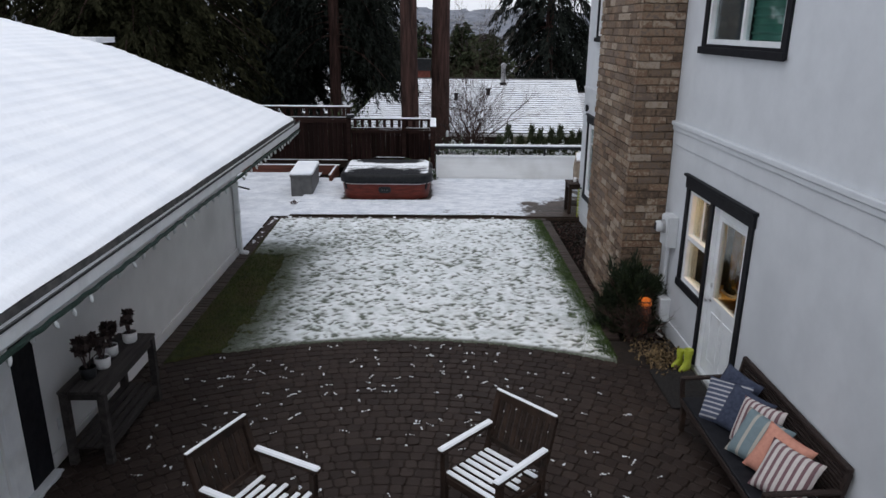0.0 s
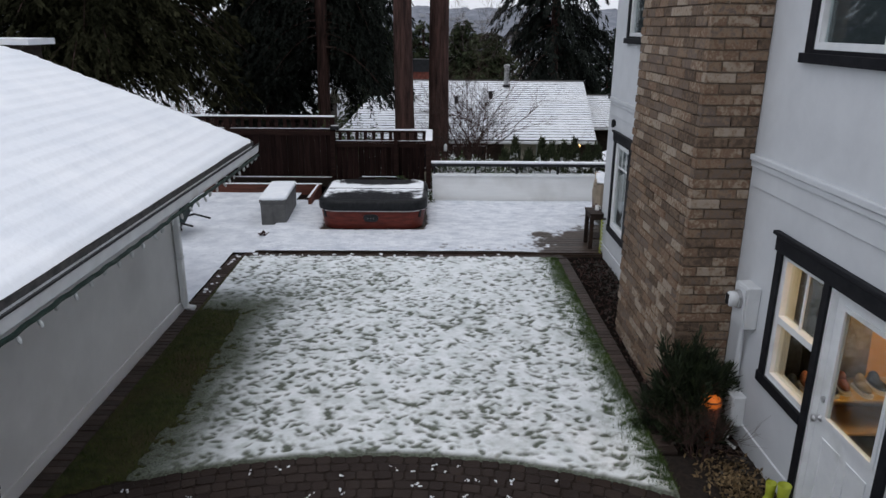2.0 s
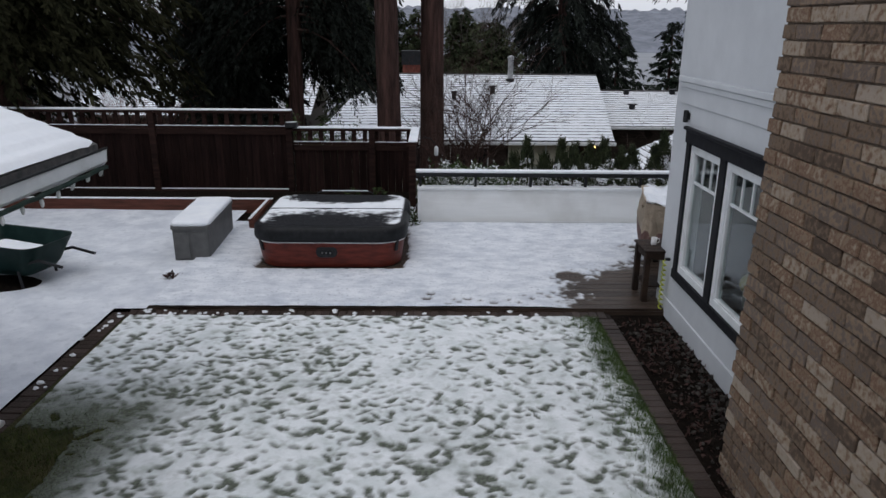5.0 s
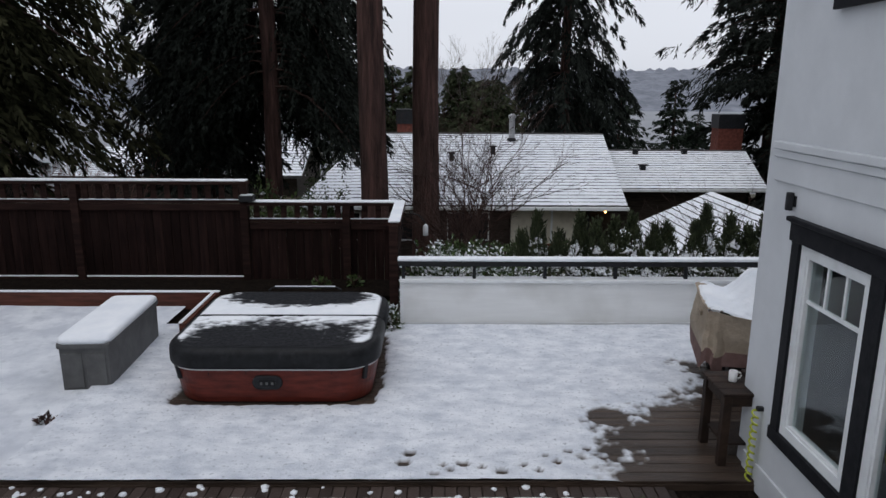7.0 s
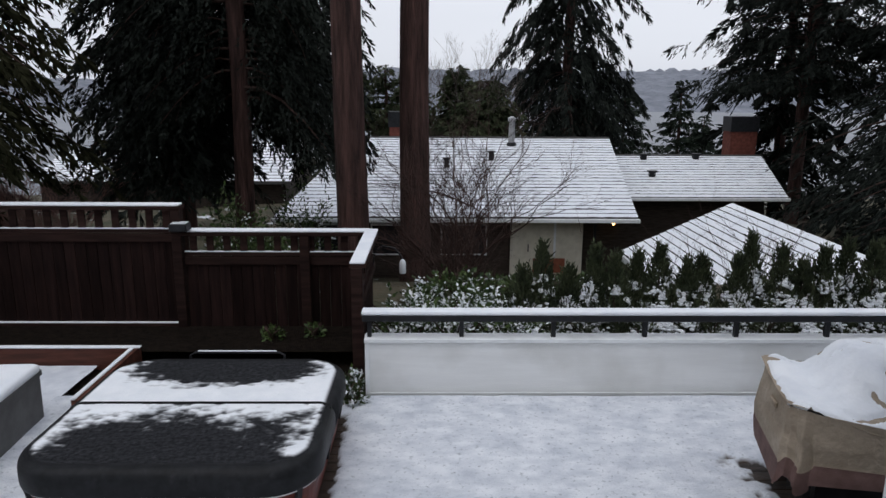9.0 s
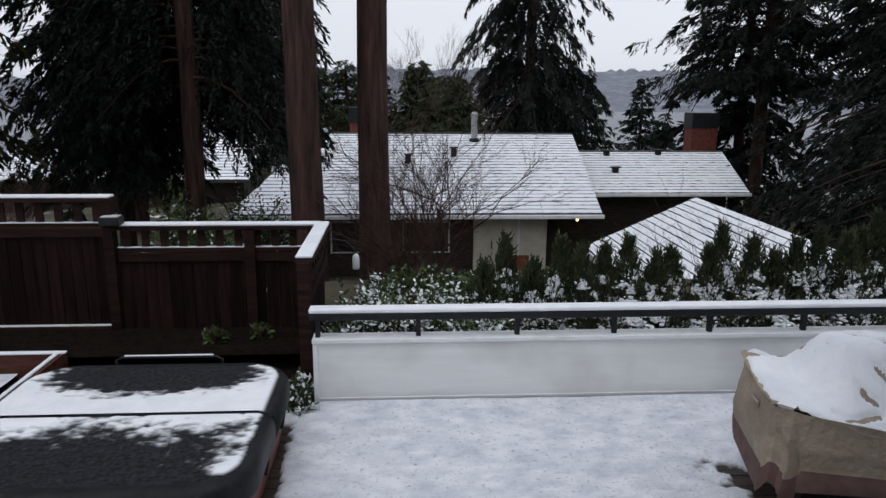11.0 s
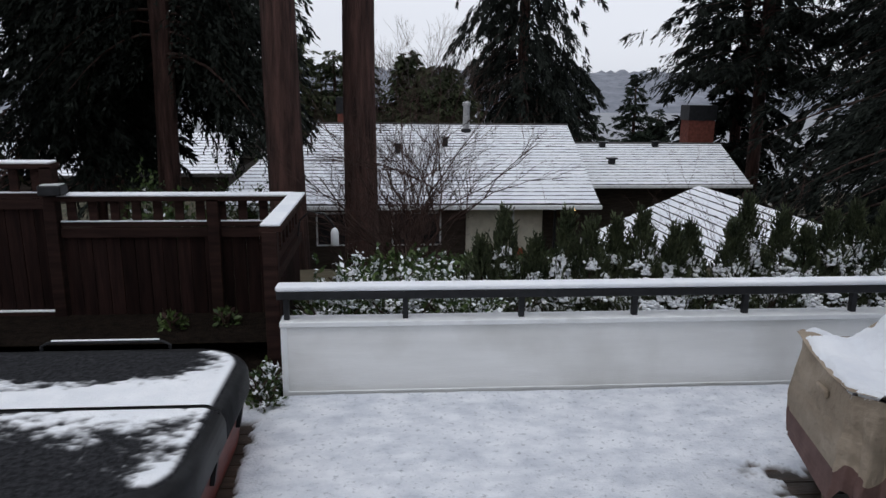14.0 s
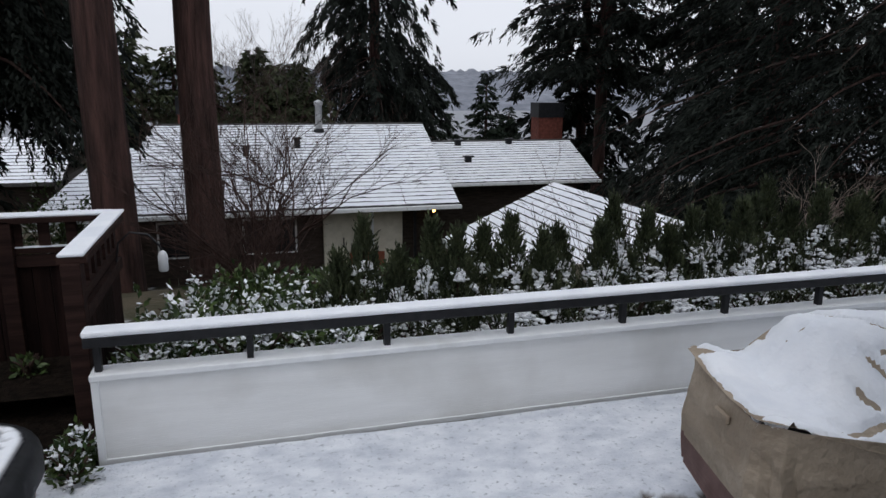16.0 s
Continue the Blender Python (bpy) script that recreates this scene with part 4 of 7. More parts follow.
def garage_roof():
    t = thing("garage_roof", "low garage roof under smooth snow with faint shingle rows", "roof", kind="structure")
    bm = bmesh.new()
    rows, y0 = [], -5.0
    xs = []
    x = EAVE_X
    while x > RX:
        xs.append(x)
        x -= 0.02 if len(xs) < 4 else 0.035
    xs.append(RX)
    for x in xs:
        d = EAVE_X - x
        z = EAVE_Z + P1 * min(d, EAVE_X - KX) + P2 * max(0.0, KX - x)
        step = ((d / 0.19) % 1.0)
        z += 0.015 * (1 - step) + 0.03 * min(1, d / 0.06)
        rows.append([(x, y, z) for y in np.linspace(y0, RAKE_Y, 60)])
    V = [bm.verts.new((p[0], p[1], p[2] + 0.010 * (noise.noise(Vector((p[0] * 1.6, p[1] * 1.1, 0))) - 0.0) - (0.03 if abs(p[1] - RAKE_Y) < 1e-6 else 0))) for r in rows for p in r]
    n = 60
    for i in range(len(rows) - 1):
        for k in range(n - 1):
            bm.faces.new((V[i * n + k], V[i * n + k + 1], V[(i + 1) * n + k + 1], V[(i + 1) * n + k]))
    part("snow_cover", bm, SNOW_ROOF, t, "smooth snow with soft ripples", shade=True)
    bm = bmesh.new()

    def slab(a, b, za, zb, lo, hi):
        vs = [bm.verts.new(p) for p in ((a, y0, za + lo), (a, RAKE_Y, za + lo), (b, RAKE_Y, zb + lo), (b, y0, zb + lo), (a, y0, za + hi), (a, RAKE_Y, za + hi), (b, RAKE_Y, zb + hi), (b, y0, zb + hi))]
        for f in ((0, 1, 2, 3), (4, 5, 6, 7), (0, 1, 5, 4), (1, 2, 6, 5), (2, 3, 7, 6), (3, 0, 4, 7)):
            bm.faces.new([vs[i] for i in f])
    slab(EAVE_X, KX, EAVE_Z, KZ, -0.05, 0.0)
    slab(KX, RX, KZ, RZ, -0.05, 0.0)
    slab(RX, -15.0, RZ, RZ - 1.6, -0.05, 0.03)
    part("sheathing", bm, SHINGLE, t)
    part("fascia", boxes((EAVE_X - 0.06, EAVE_X - 0.03, y0, RAKE_Y - 0.02, EAVE_Z - 0.2, EAVE_Z - 0.055)), WHITE, t)
    part("soffit", boxes((GX - 0.02, EAVE_X - 0.06, y0, RAKE_Y - 0.06, EAVE_Z - 0.2, EAVE_Z - 0.17)), WHITE, t)
    bm = bmesh.new()
    slab(EAVE_X - 0.03, KX, EAVE_Z - 0.06, KZ - 0.06, -0.12, 0.0)
    part("rake_board", bm, WHITE, t)
    t.children[-1].data.transform(Matrix.Translation((0, RAKE_Y - 0.04, 0)) @ Matrix.Diagonal((1, 0.002, 1, 1)))
    g = thing("gutter", "dark-lipped white eaves gutter", "gutter")
    prof = [(0.0, 0.0), (0.0, -0.13), (0.075, -0.14), (0.10, -0.11), (0.11, -0.005), (0.10, -0.005), (0.088, -0.105), (0.07, -0.125), (0.012, -0.12), (0.012, 0.0)]
    bm = bmesh.new()
    ra = [bm.verts.new((EAVE_X - 0.03 + a, y0, EAVE_Z - 0.03 + b)) for a, b in prof]
    rb = [bm.verts.new((EAVE_X - 0.03 + a, RAKE_Y - 0.02, EAVE_Z - 0.03 + b)) for a, b in prof]
    for k in range(len(prof)):
        bm.faces.new((ra[k], ra[(k + 1) % len(prof)], rb[(k + 1) % len(prof)], rb[k]))
    bm.faces.new(ra)
    bm.faces.new(rb)
    part("trough", bm, WHITE, g)
    part("lip", boxes((EAVE_X + 0.072, EAVE_X + 0.09, y0, RAKE_Y - 0.02, EAVE_Z - 0.038, EAVE_Z - 0.022)), BLACK_METAL, g, "dark front lip")
    return t


garage_roof()
ds = thing("downspout", "white metal downspout with an elbow at its foot", "downspout")
part("pipe", boxes((GX + 0.02, GX + 0.10, GEND - 0.12, GEND - 0.03, 0.12, 1.95), bev=0.01), WHITE, ds)
bm = tube(bmesh.new(), [(EAVE_X - 0.0, GEND + 0.1, EAVE_Z - 0.14), (EAVE_X - 0.1, GEND + 0.08, EAVE_Z - 0.24), (GX + 0.2, GEND - 0.05, 2.05), (GX + 0.06, GEND - 0.075, 1.9)], 0.045, seg=8)
part("upper_bend", bm, WHITE, ds)
part("strap", boxes((GX + 0.015, GX + 0.106, GEND - 0.126, GEND - 0.024, 0.78, 0.82)), PLASTIC_GREY, ds)
part("foot_elbow", tube(bmesh.new(), [(GX + 0.06, GEND - 0.075, 0.16), (GX + 0.08, GEND - 0.075, 0.06), (GX + 0.2, GEND - 0.075, 0.03)], 0.05, seg=8), WHITE, ds)
cap = thing("flue_chimney", "dark square flue with snow on its cap", "chimney")
part("shaft", boxes((-8.9, -8.0, 17.0, 17.8, -0.06, 3.5)), DARK_HOUSE, cap)
part("cap", boxes((-9.0, -7.75, 16.9, 17.9, 3.5, 3.62)), SNOW, cap)


# ---- neighbour's house below ----
def courses(parent, a, b, c, d, rows, lift=0.024):
    """Snowy shingle courses over the quad a-b (eave) to d-c (ridge), each row lapping the one below."""
    a, b, c, d = (Vector(p) for p in (a, b, c, d))
    for k in range(rows):
        t0, t1 = k / rows, (k + 1) / rows
        p0, p1, p2, p3 = a.lerp(d, t0), b.lerp(c, t0), b.lerp(c, t1), a.lerp(d, t1)
        up = Vector((0, 0, 1))
        n = 60
        bm = bmesh.new()
        lo, hi, foot = [], [], []
        for i in range(n + 1):
            u = i / n
            w = 0.03 * noise.noise(Vector((u * 31, k * 1.7, 2.0))) + 0.03 * noise.noise(Vector((u * 97, k * 2.7, 5.0)))
            q0, q1 = p0.lerp(p1, u), p3.lerp(p2, u)
            along = (q1 - q0).normalized()
            foot.append(bm.verts.new(q0 + up * 0.002))
            lo.append(bm.verts.new(q0 + along * (0.006 + 0.45 * abs(w)) + up * (lift + 0.5 * w)))
            hi.append(bm.verts.new(q1 + up * 0.008))
        for i in range(n):
            bm.faces.new((lo[i], lo[i + 1], hi[i + 1], hi[i]))
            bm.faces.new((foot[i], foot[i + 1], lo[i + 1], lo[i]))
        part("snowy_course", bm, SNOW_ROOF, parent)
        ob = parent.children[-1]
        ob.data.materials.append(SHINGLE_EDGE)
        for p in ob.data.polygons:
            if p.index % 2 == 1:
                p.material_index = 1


def solid_quad(bm, a, b, c, d, thick):
    vs = [bm.verts.new(p) for p in (a, b, c, d)] + [bm.verts.new((p[0], p[1], p[2] - thick)) for p in (a, b, c, d)]
    for f in ((0, 1, 2, 3), (7, 6, 5, 4), (0, 4, 5, 1), (1, 5, 6, 2), (2, 6, 7, 3), (3, 7, 4, 0)):
        bm.faces.new([vs[i] for i in f])
    return bm


def neighbour():
    h = thing("neighbour_house", "low dark house with a snow-striped shingle roof", "house")
    E0, E1, R1, R0 = (-2.95, 34.4, -1.0), (7.5, 34.4, -1.0), (8.45, 42.8, 1.0), (-2.0, 42.8, 1.0)
    roof = part("roof", solid_quad(bmesh.new(), E0, E1, R1, R0, 0.12), SHINGLE, h)
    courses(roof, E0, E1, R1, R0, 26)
    part("rear_roof", solid_quad(bmesh.new(), (-2.0, 42.81, 0.99), (8.45, 42.81, 0.99), (8.9, 51, -1.0), (-1.6, 51, -1.0), 0.1), SNOW_ROOF, h)
    part("ridge_cap", boxes((-2.0, 8.45, 42.7, 42.92, 0.98, 1.05)), SHINGLE, h)
    L0, L1, L2, L3 = (-4.5, 34.4, -1.02), (-2.96, 34.4, -1.02), (-2.3, 40.2, 0.36), (-3.2, 40.2, 0.36)
    wing = part("side_roof", solid_quad(bmesh.new(), L0, L1, L2, L3, 0.12), SHINGLE, h)
    courses(wing, L0, L1, L2, L3, 18)
    part("gutter", boxes((-4.55, 7.55, 34.28, 34.39, -1.16, -1.03), bev=0.015), WHITE, h)
    part("wall", boxes((-3.9, 3.4, 35.4, 50, -3.6, -0.95)), DARK_HOUSE, h)
    part("wall", boxes((5.95, 7.2, 35.6, 50, -3.6, -0.95)), DARK_HOUSE, h)
    part("entry_wall", boxes((3.4, 3.95, 35.25, 35.5, -3.6, -1.0)), CREAM, h, "cream painted wall")
    dr = part("entry_door", boxes((3.96, 4.05, 35.3, 35.36, -3.6, -1.1), (4.05, 4.9, 35.34, 35.4, -3.6, -1.1), (4.97, 5.9, 35.34, 35.4, -3.6, -1.1)), CREAM, h, "cream panelled door")
    part("door_handle", boxes((4.0, 4.03, 35.24, 35.3, -2.35, -2.1)), BLACK_METAL, dr)
    part("mullion", boxes((4.9, 4.97, 35.30, 35.42, -3.6, -1.1)), WHITE, h)
    # the door's brick-orange reflection, put in as a coloured slab
    part("pot_panel", boxes((4.2, 5.3, 35.26, 35.33, -3.1, -2.6)), TERRACOTTA, h, "rust coloured slab painting a reflection low on the door")
    for x0, x1 in ((-3.2, -2.2), (-1.4, 0.2), (1.0, 2.6)):
        w = part("window", boxes((x0, x1, 35.34, 35.4, -2.5, -1.4)), WHITE, h)
        part("pane", boxes((x0 + 0.06, x1 - 0.06, 35.32, 35.338, -2.44, -1.46)), BLACK_TRIM, w)
    part("downpipe", boxes((6.2, 6.28, 35.0, 35.08, -3.6, -1.1)), BLACK_METAL, h)
    lamp = part("porch_lamp", ball(bmesh.new(), (6.9, 35.2, -1.35), 0.05), glowing("warm_bulb", (1.0, 0.55, 0.18), 6), h, "small lit porch lamp")
    fl = part("flue_pipe", lathe(bmesh.new(), [(0.15, 0.4), (0.13, 1.5), (0.13, 1.78), (0.17, 1.8), (0.17, 1.9), (0.05, 1.98)], 14, (4.05, 41.8, 0)), METAL, h, "galvanised flue pipe")
    part("collar", lathe(bmesh.new(), [(0.24, 0.5), (0.2, 0.85), (0.14, 0.9)], 14, (4.05, 41.8, 0)), BLACK_METAL, fl)
    for x, y in ((1.25, 39.1), (3.05, 39.9)):
        part("roof_vent", boxes((x - 0.1, x + 0.1, y - 0.1, y + 0.1, -1.0 + (y - 34.4) * 0.238, -0.65 + (y - 34.4) * 0.238), (x - 0.16, x + 0.16, y - 0.16, y + 0.12, -0.67 + (y - 34.4) * 0.238, -0.62 + (y - 34.4) * 0.238)), BLACK_METAL, h)
    ch = part("brick_chimney", boxes((-1.3, -0.2, 44.5, 45.4, -1, 1.35)), RED_BRICK, h, "red brick chimney")
    part("shroud", boxes((-1.35, -0.15, 44.45, 45.45, 1.35, 2.05)), BLACK_METAL, ch)
    # rear wing
    W0, W1, W2, W3 = (7.0, 38.5, -0.95), (14.5, 38.5, -0.95), (15.8, 44, 0.14), (7.8, 44, 0.14)
    w = part("wing_roof", solid_quad(bmesh.new(), W0, W1, W2, W3, 0.12), SHINGLE, h)
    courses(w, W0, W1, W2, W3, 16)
    part("ridge_cap", boxes((7.8, 15.8, 43.9, 44.1, 0.12, 0.19)), SHINGLE, h)
    part("rear_roof", solid_quad(bmesh.new(), (7.8, 44.02, 0.13), (15.8, 44.02, 0.13), (16.5, 50, -1.2), (8, 50, -1.2), 0.1), SNOW_ROOF, h)
    part("gutter", boxes((7.2, 14.55, 38.4, 38.5, -1.08, -0.96), bev=0.015), WHITE, h)
    part("wall", boxes((7.2, 14.0, 39.4, 50, -4.0, -0.95)), DARK_HOUSE, h)
    for x, y in ((9.9, 41.0), (10.2, 43.4), (12.6, 43.5)):
        z = -0.95 + (y - 38.5) * 0.198
        part("roof_vent", boxes((x - 0.12, x + 0.12, y - 0.1, y + 0.1, z, z + 0.25), (x - 0.2, x + 0.2, y - 0.2, y + 0.1, z + 0.2, z + 0.26)), BLACK_METAL, h)
    ch = part("brick_chimney", boxes((16.0, 17.35, 48.0, 49.0, -2, 1.0)), RED_BRICK, h, "red brick chimney")
    part("shroud", boxes((15.95, 17.4, 47.95, 49.05, 1.0, 1.75)), BLACK_METAL, ch)
    # carport
    g = thing("carport", "low carport with a snow-striped gable roof", "carport")
    A, B = (6.05, 31.0, -1.33), (6.05, 22.8, -1.33)
    C, D = (9.45, 22.8, -0.08), (9.45, 31.8, -0.08)
    r = part("roof", solid_quad(bmesh.new(), B, A, D, C, 0.12), SHINGLE, g)
    courses(r, B, A, D, C, 15, 0.03)
    part("far_roof", solid_quad(bmesh.new(), (9.45, 22.8, -0.09), (9.45, 31.8, -0.09), (12.8, 31.8, -1.33), (12.8, 22.8, -1.33), 0.1), SNOW_ROOF, g)
    part("fascia", boxes((5.98, 6.045, 22.8, 31.0, -1.5, -1.34)), PLASTIC_GREY, g)
    for x, y in ((6.3, 23.2), (6.3, 27), (6.3, 30.7), (12.5, 23.2), (12.5, 30.7)):
        part("post", boxes((x - 0.07, x + 0.07, y - 0.07, y + 0.07, -3.6, -1.4)), DARK_HOUSE, g)


neighbour()


def far_house(x, y, z, w, d, rise, label):
    h = thing("distant_house", label, "house", "distant houses")
    a, b, c, e = (x, y, z), (x + w, y, z), (x + w, y + d, z + rise), (x, y + d, z + rise)
    r = part("roof", solid_quad(bmesh.new(), a, b, c, e, 0.15), SHINGLE, h)
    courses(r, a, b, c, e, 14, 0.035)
    part("rear_roof", solid_quad(bmesh.new(), e, c, (x + w, y + 2 * d, z), (x, y + 2 * d, z), 0.15), SNOW_ROOF, h)
    part("wall", boxes((x + 0.4, x + w - 0.4, y + 0.5, y + 2 * d - 0.5, z - 6, z - 0.05)), DARK_HOUSE, h)
    return h


far_house(-27, 60, -3.3, 10, 5, 1.7, "distant house roof striped with snow")
far_house(-15.5, 52, -2.2, 8, 5, 1.9, "distant house roof striped with snow among firs")
fh = far_house(-38, 58, 0.4, 7, 3, 1.6, "brick house with a snowy porch roof")
part("porch_roof", boxes((-31.2, -27.6, 56, 58, 0.2, 0.45)), SNOW_ROOF, fh)

# ---- trees ----
conifer("fir_tree", "tall straight red-brown fir trunk, branches far above", -0.84, 25.5, 30, 2.4, 15, 5000, 21, FIR, 0.5, 0.5, 0.31, group="straight firs", limbs=False)
conifer("fir_tree", "tall straight red-brown fir trunk, branches far above", 0.31, 29.4, 32, 2.4, 16, 5000, 22, FIR, 0.5, 0.5, 0.385, group="straight firs", limbs=False)
conifer("cedar_tree", "dark cedar with bare lower trunk and hanging fronds", -4.0, 29.4, 19, 3.6, 2.9, 200000, 23, FIR, 0.16, 0.8, 0.25, power=0.25, clear=0.8, aspect=0.28, layers=9, arcs=9)
conifer("cedar_tree", "dense dark cedar beside the open view", -6.5, 31.5, 17, 2.4, 1.1, 110000, 24, FIR, 0.2, 0.7, 0.22, power=0.3, aspect=0.25, layers=9)
conifer("cedar_tree", "broad olive-green cedar overhanging the fence", -8.9, 22.4, 16, 3.2, 3.3, 170000, 25, CEDAR, 0.18, 0.7, 0.3, power=0.2, aspect=0.3, layers=9)
conifer("cedar_tree", "broad olive-green cedar overhanging the fence", -14.0, 24.0, 17, 4.9, 1.0, 60000, 26, CEDAR, 0.26, 0.7, 0.32, power=0.3, aspect=0.26, layers=9)
conifer("fir_tree", "tall dark fir with ragged drooping branches behind the roof", 8.4, 53, 34, 3.6, -0.8, 105000, 27, FIR, 0.34, 0.9, 0.32, power=0.2, layers=16, aspect=0.24, sway=0.1, hang=0.9)
conifer("fir_tree", "small fir by the lake", 17.6, 75, 3.9, 3.7, -6, 17000, 28, FIR_FAR, 0.4, 0.25, 0.2, limbs=False, power=0.85, layers=7, aspect=0.24)
conifer("fir_tree", "small fir by the lake", 15.7, 78, 2.9, 3.4, -6, 14000, 48, FIR_FAR, 0.4, 0.25, 0.2, limbs=False, power=0.85, layers=7, aspect=0.24)
conifer("fir_tree", "small fir by the lake", 22.6, 75, 3.9, 3.9, -6, 17000, 29, FIR_FAR, 0.4, 0.2, 0.2, limbs=False, power=0.9, layers=7, aspect=0.24)
conifer("fir_tree", "small fir by the lake", 25.2, 76, 0.9, 3.2, -6, 13000, 30, FIR_FAR, 0.4, 0.25, 0.2, limbs=False, power=0.9, layers=7, aspect=0.24)
conifer("fir_tree", "broad dense green conifer beside a pale leafless tree", 3.4, 48, 3.6, 2.9, -2.5, 36000, 31, FIR_GREEN, 0.28, 0.2, 0.2, power=0.4, layers=7, aspect=0.28)
conifer("fir_tree", "broad dense green conifer beside a pale leafless tree", 1.9, 49, 4.2, 2.6, -2.5, 32000, 49, FIR_GREEN, 0.28, 0.2, 0.2, power=0.5, layers=7, aspect=0.28)
conifer("fir_tree", "small dense fir behind the roof", -3.6, 49, 5.0, 2.2, -2.5, 22000, 52, FIR_GREEN, 0.24, 0.25, 0.2, power=0.55, layers=7, aspect=0.28)
conifer("fir_tree", "small dense fir behind the roof", -1.9, 51, 4.4, 2.2, -2.5, 20000, 53, FIR_GREEN, 0.24, 0.25, 0.2, power=0.5, layers=7, aspect=0.28)
conifer("fir_tree", "small dense fir behind the roof", -0.6, 50, 4.3, 2.2, -2.5, 22000, 32, FIR_GREEN, 0.24, 0.25, 0.2, power=0.55, layers=7, aspect=0.28)
conifer("fir_tree", "large dark fir with level feathery limbs", 20.6, 50, 26, 5.2, 3.2, 70000, 33, FIR, 0.34, 0.3, 0.35, power=0.35, layers=15, aspect=0.2, hang=1.0)
conifer("cedar_tree", "large drooping cedar beside the carport", 20.2, 36, 22, 5.2, -3.0, 80000, 34, FIR, 0.26, 0.5, 0.4, power=0.35, aspect=0.24, layers=13)
conifer("cedar_tree", "large drooping cedar beside the carport", 17.2, 27.5, 20, 5.6, -2.0, 120000, 35, FIR, 0.2, 0.5, 0.35, power=0.35, aspect=0.2, layers=15)
conifer("fir_tree", "dark fir among the distant houses", -22.5, 47, 12, 2.8, -2.5, 16000, 36, FIR, 0.36, 0.5, 0.3, power=0.6, layers=7)
conifer("fir_tree", "dark fir among the distant roofs", -10.6, 44, 16, 2.6, -1.5, 16000, 37, FIR, 0.36, 0.55, 0.3, power=0.5, layers=7)
# fill firs added to block bright gaps behind the right-hand cedars
conifer("fir_tree", "dark fir added as backing behind the right-hand trees", 25, 44, 22, 6, -4, 24000, 38, FIR, 0.5, 0.5, 0.35, power=0.3, aspect=0.4, layers=12)
conifer("fir_tree", "dark fir added as backing behind the right-hand trees", 24, 30, 22, 6, -4, 24000, 39, FIR, 0.5, 0.5, 0.35, power=0.3, aspect=0.4, layers=12)
conifer("fir_tree", "dark fir added as backing behind the right-hand trees", 22.5, 56, 20, 4, -5, 24000, 40, FIR, 0.5, 0.5, 0.35, power=0.3, aspect=0.35, layers=12)


def leafless_tree(x, y, top, seed, label):
    z = float(terrain(x, y)) - 0.1
    rs = random.Random(seed)
    t = thing("bare_tree", label, "tree", "leafless trees", pose(x, y, z))
    bm = bmesh.new()

    def grow(p, d, ln, rad, lev):
        pts, q = [p], p
        for k in range(3):
            d = (d + Vector((rs.gauss(0, 0.1), rs.gauss(0, 0.1), 0.04))).normalized()
            q = q + d * ln / 3
            pts.append(q)
        tube(bm, pts, rad, rad * 0.65, 4)
        if lev:
            for k in range(3):
                nd = (d + Vector((rs.gauss(0, 0.42), rs.gauss(0, 0.42), rs.gauss(0.15, 0.2)))).normalized()
                grow(pts[rs.choice((2, 3, 3))], nd, ln * rs.uniform(0.6, 0.8), rad * 0.62, lev - 1)
    grow(Vector((0, 0, 0)), Vector((0, 0, 1)), (top - z) * 0.34, 0.05, 6)
    tagged(part("branch_work", bm, TWIG_GREY, t), kind="stuff")
    return t


leafless_tree(2.6, 47, 5.2, 3, "pale leafless tree among small firs")
leafless_tree(0.4, 52, 5.4, 4, "pale leafless tree among small firs")


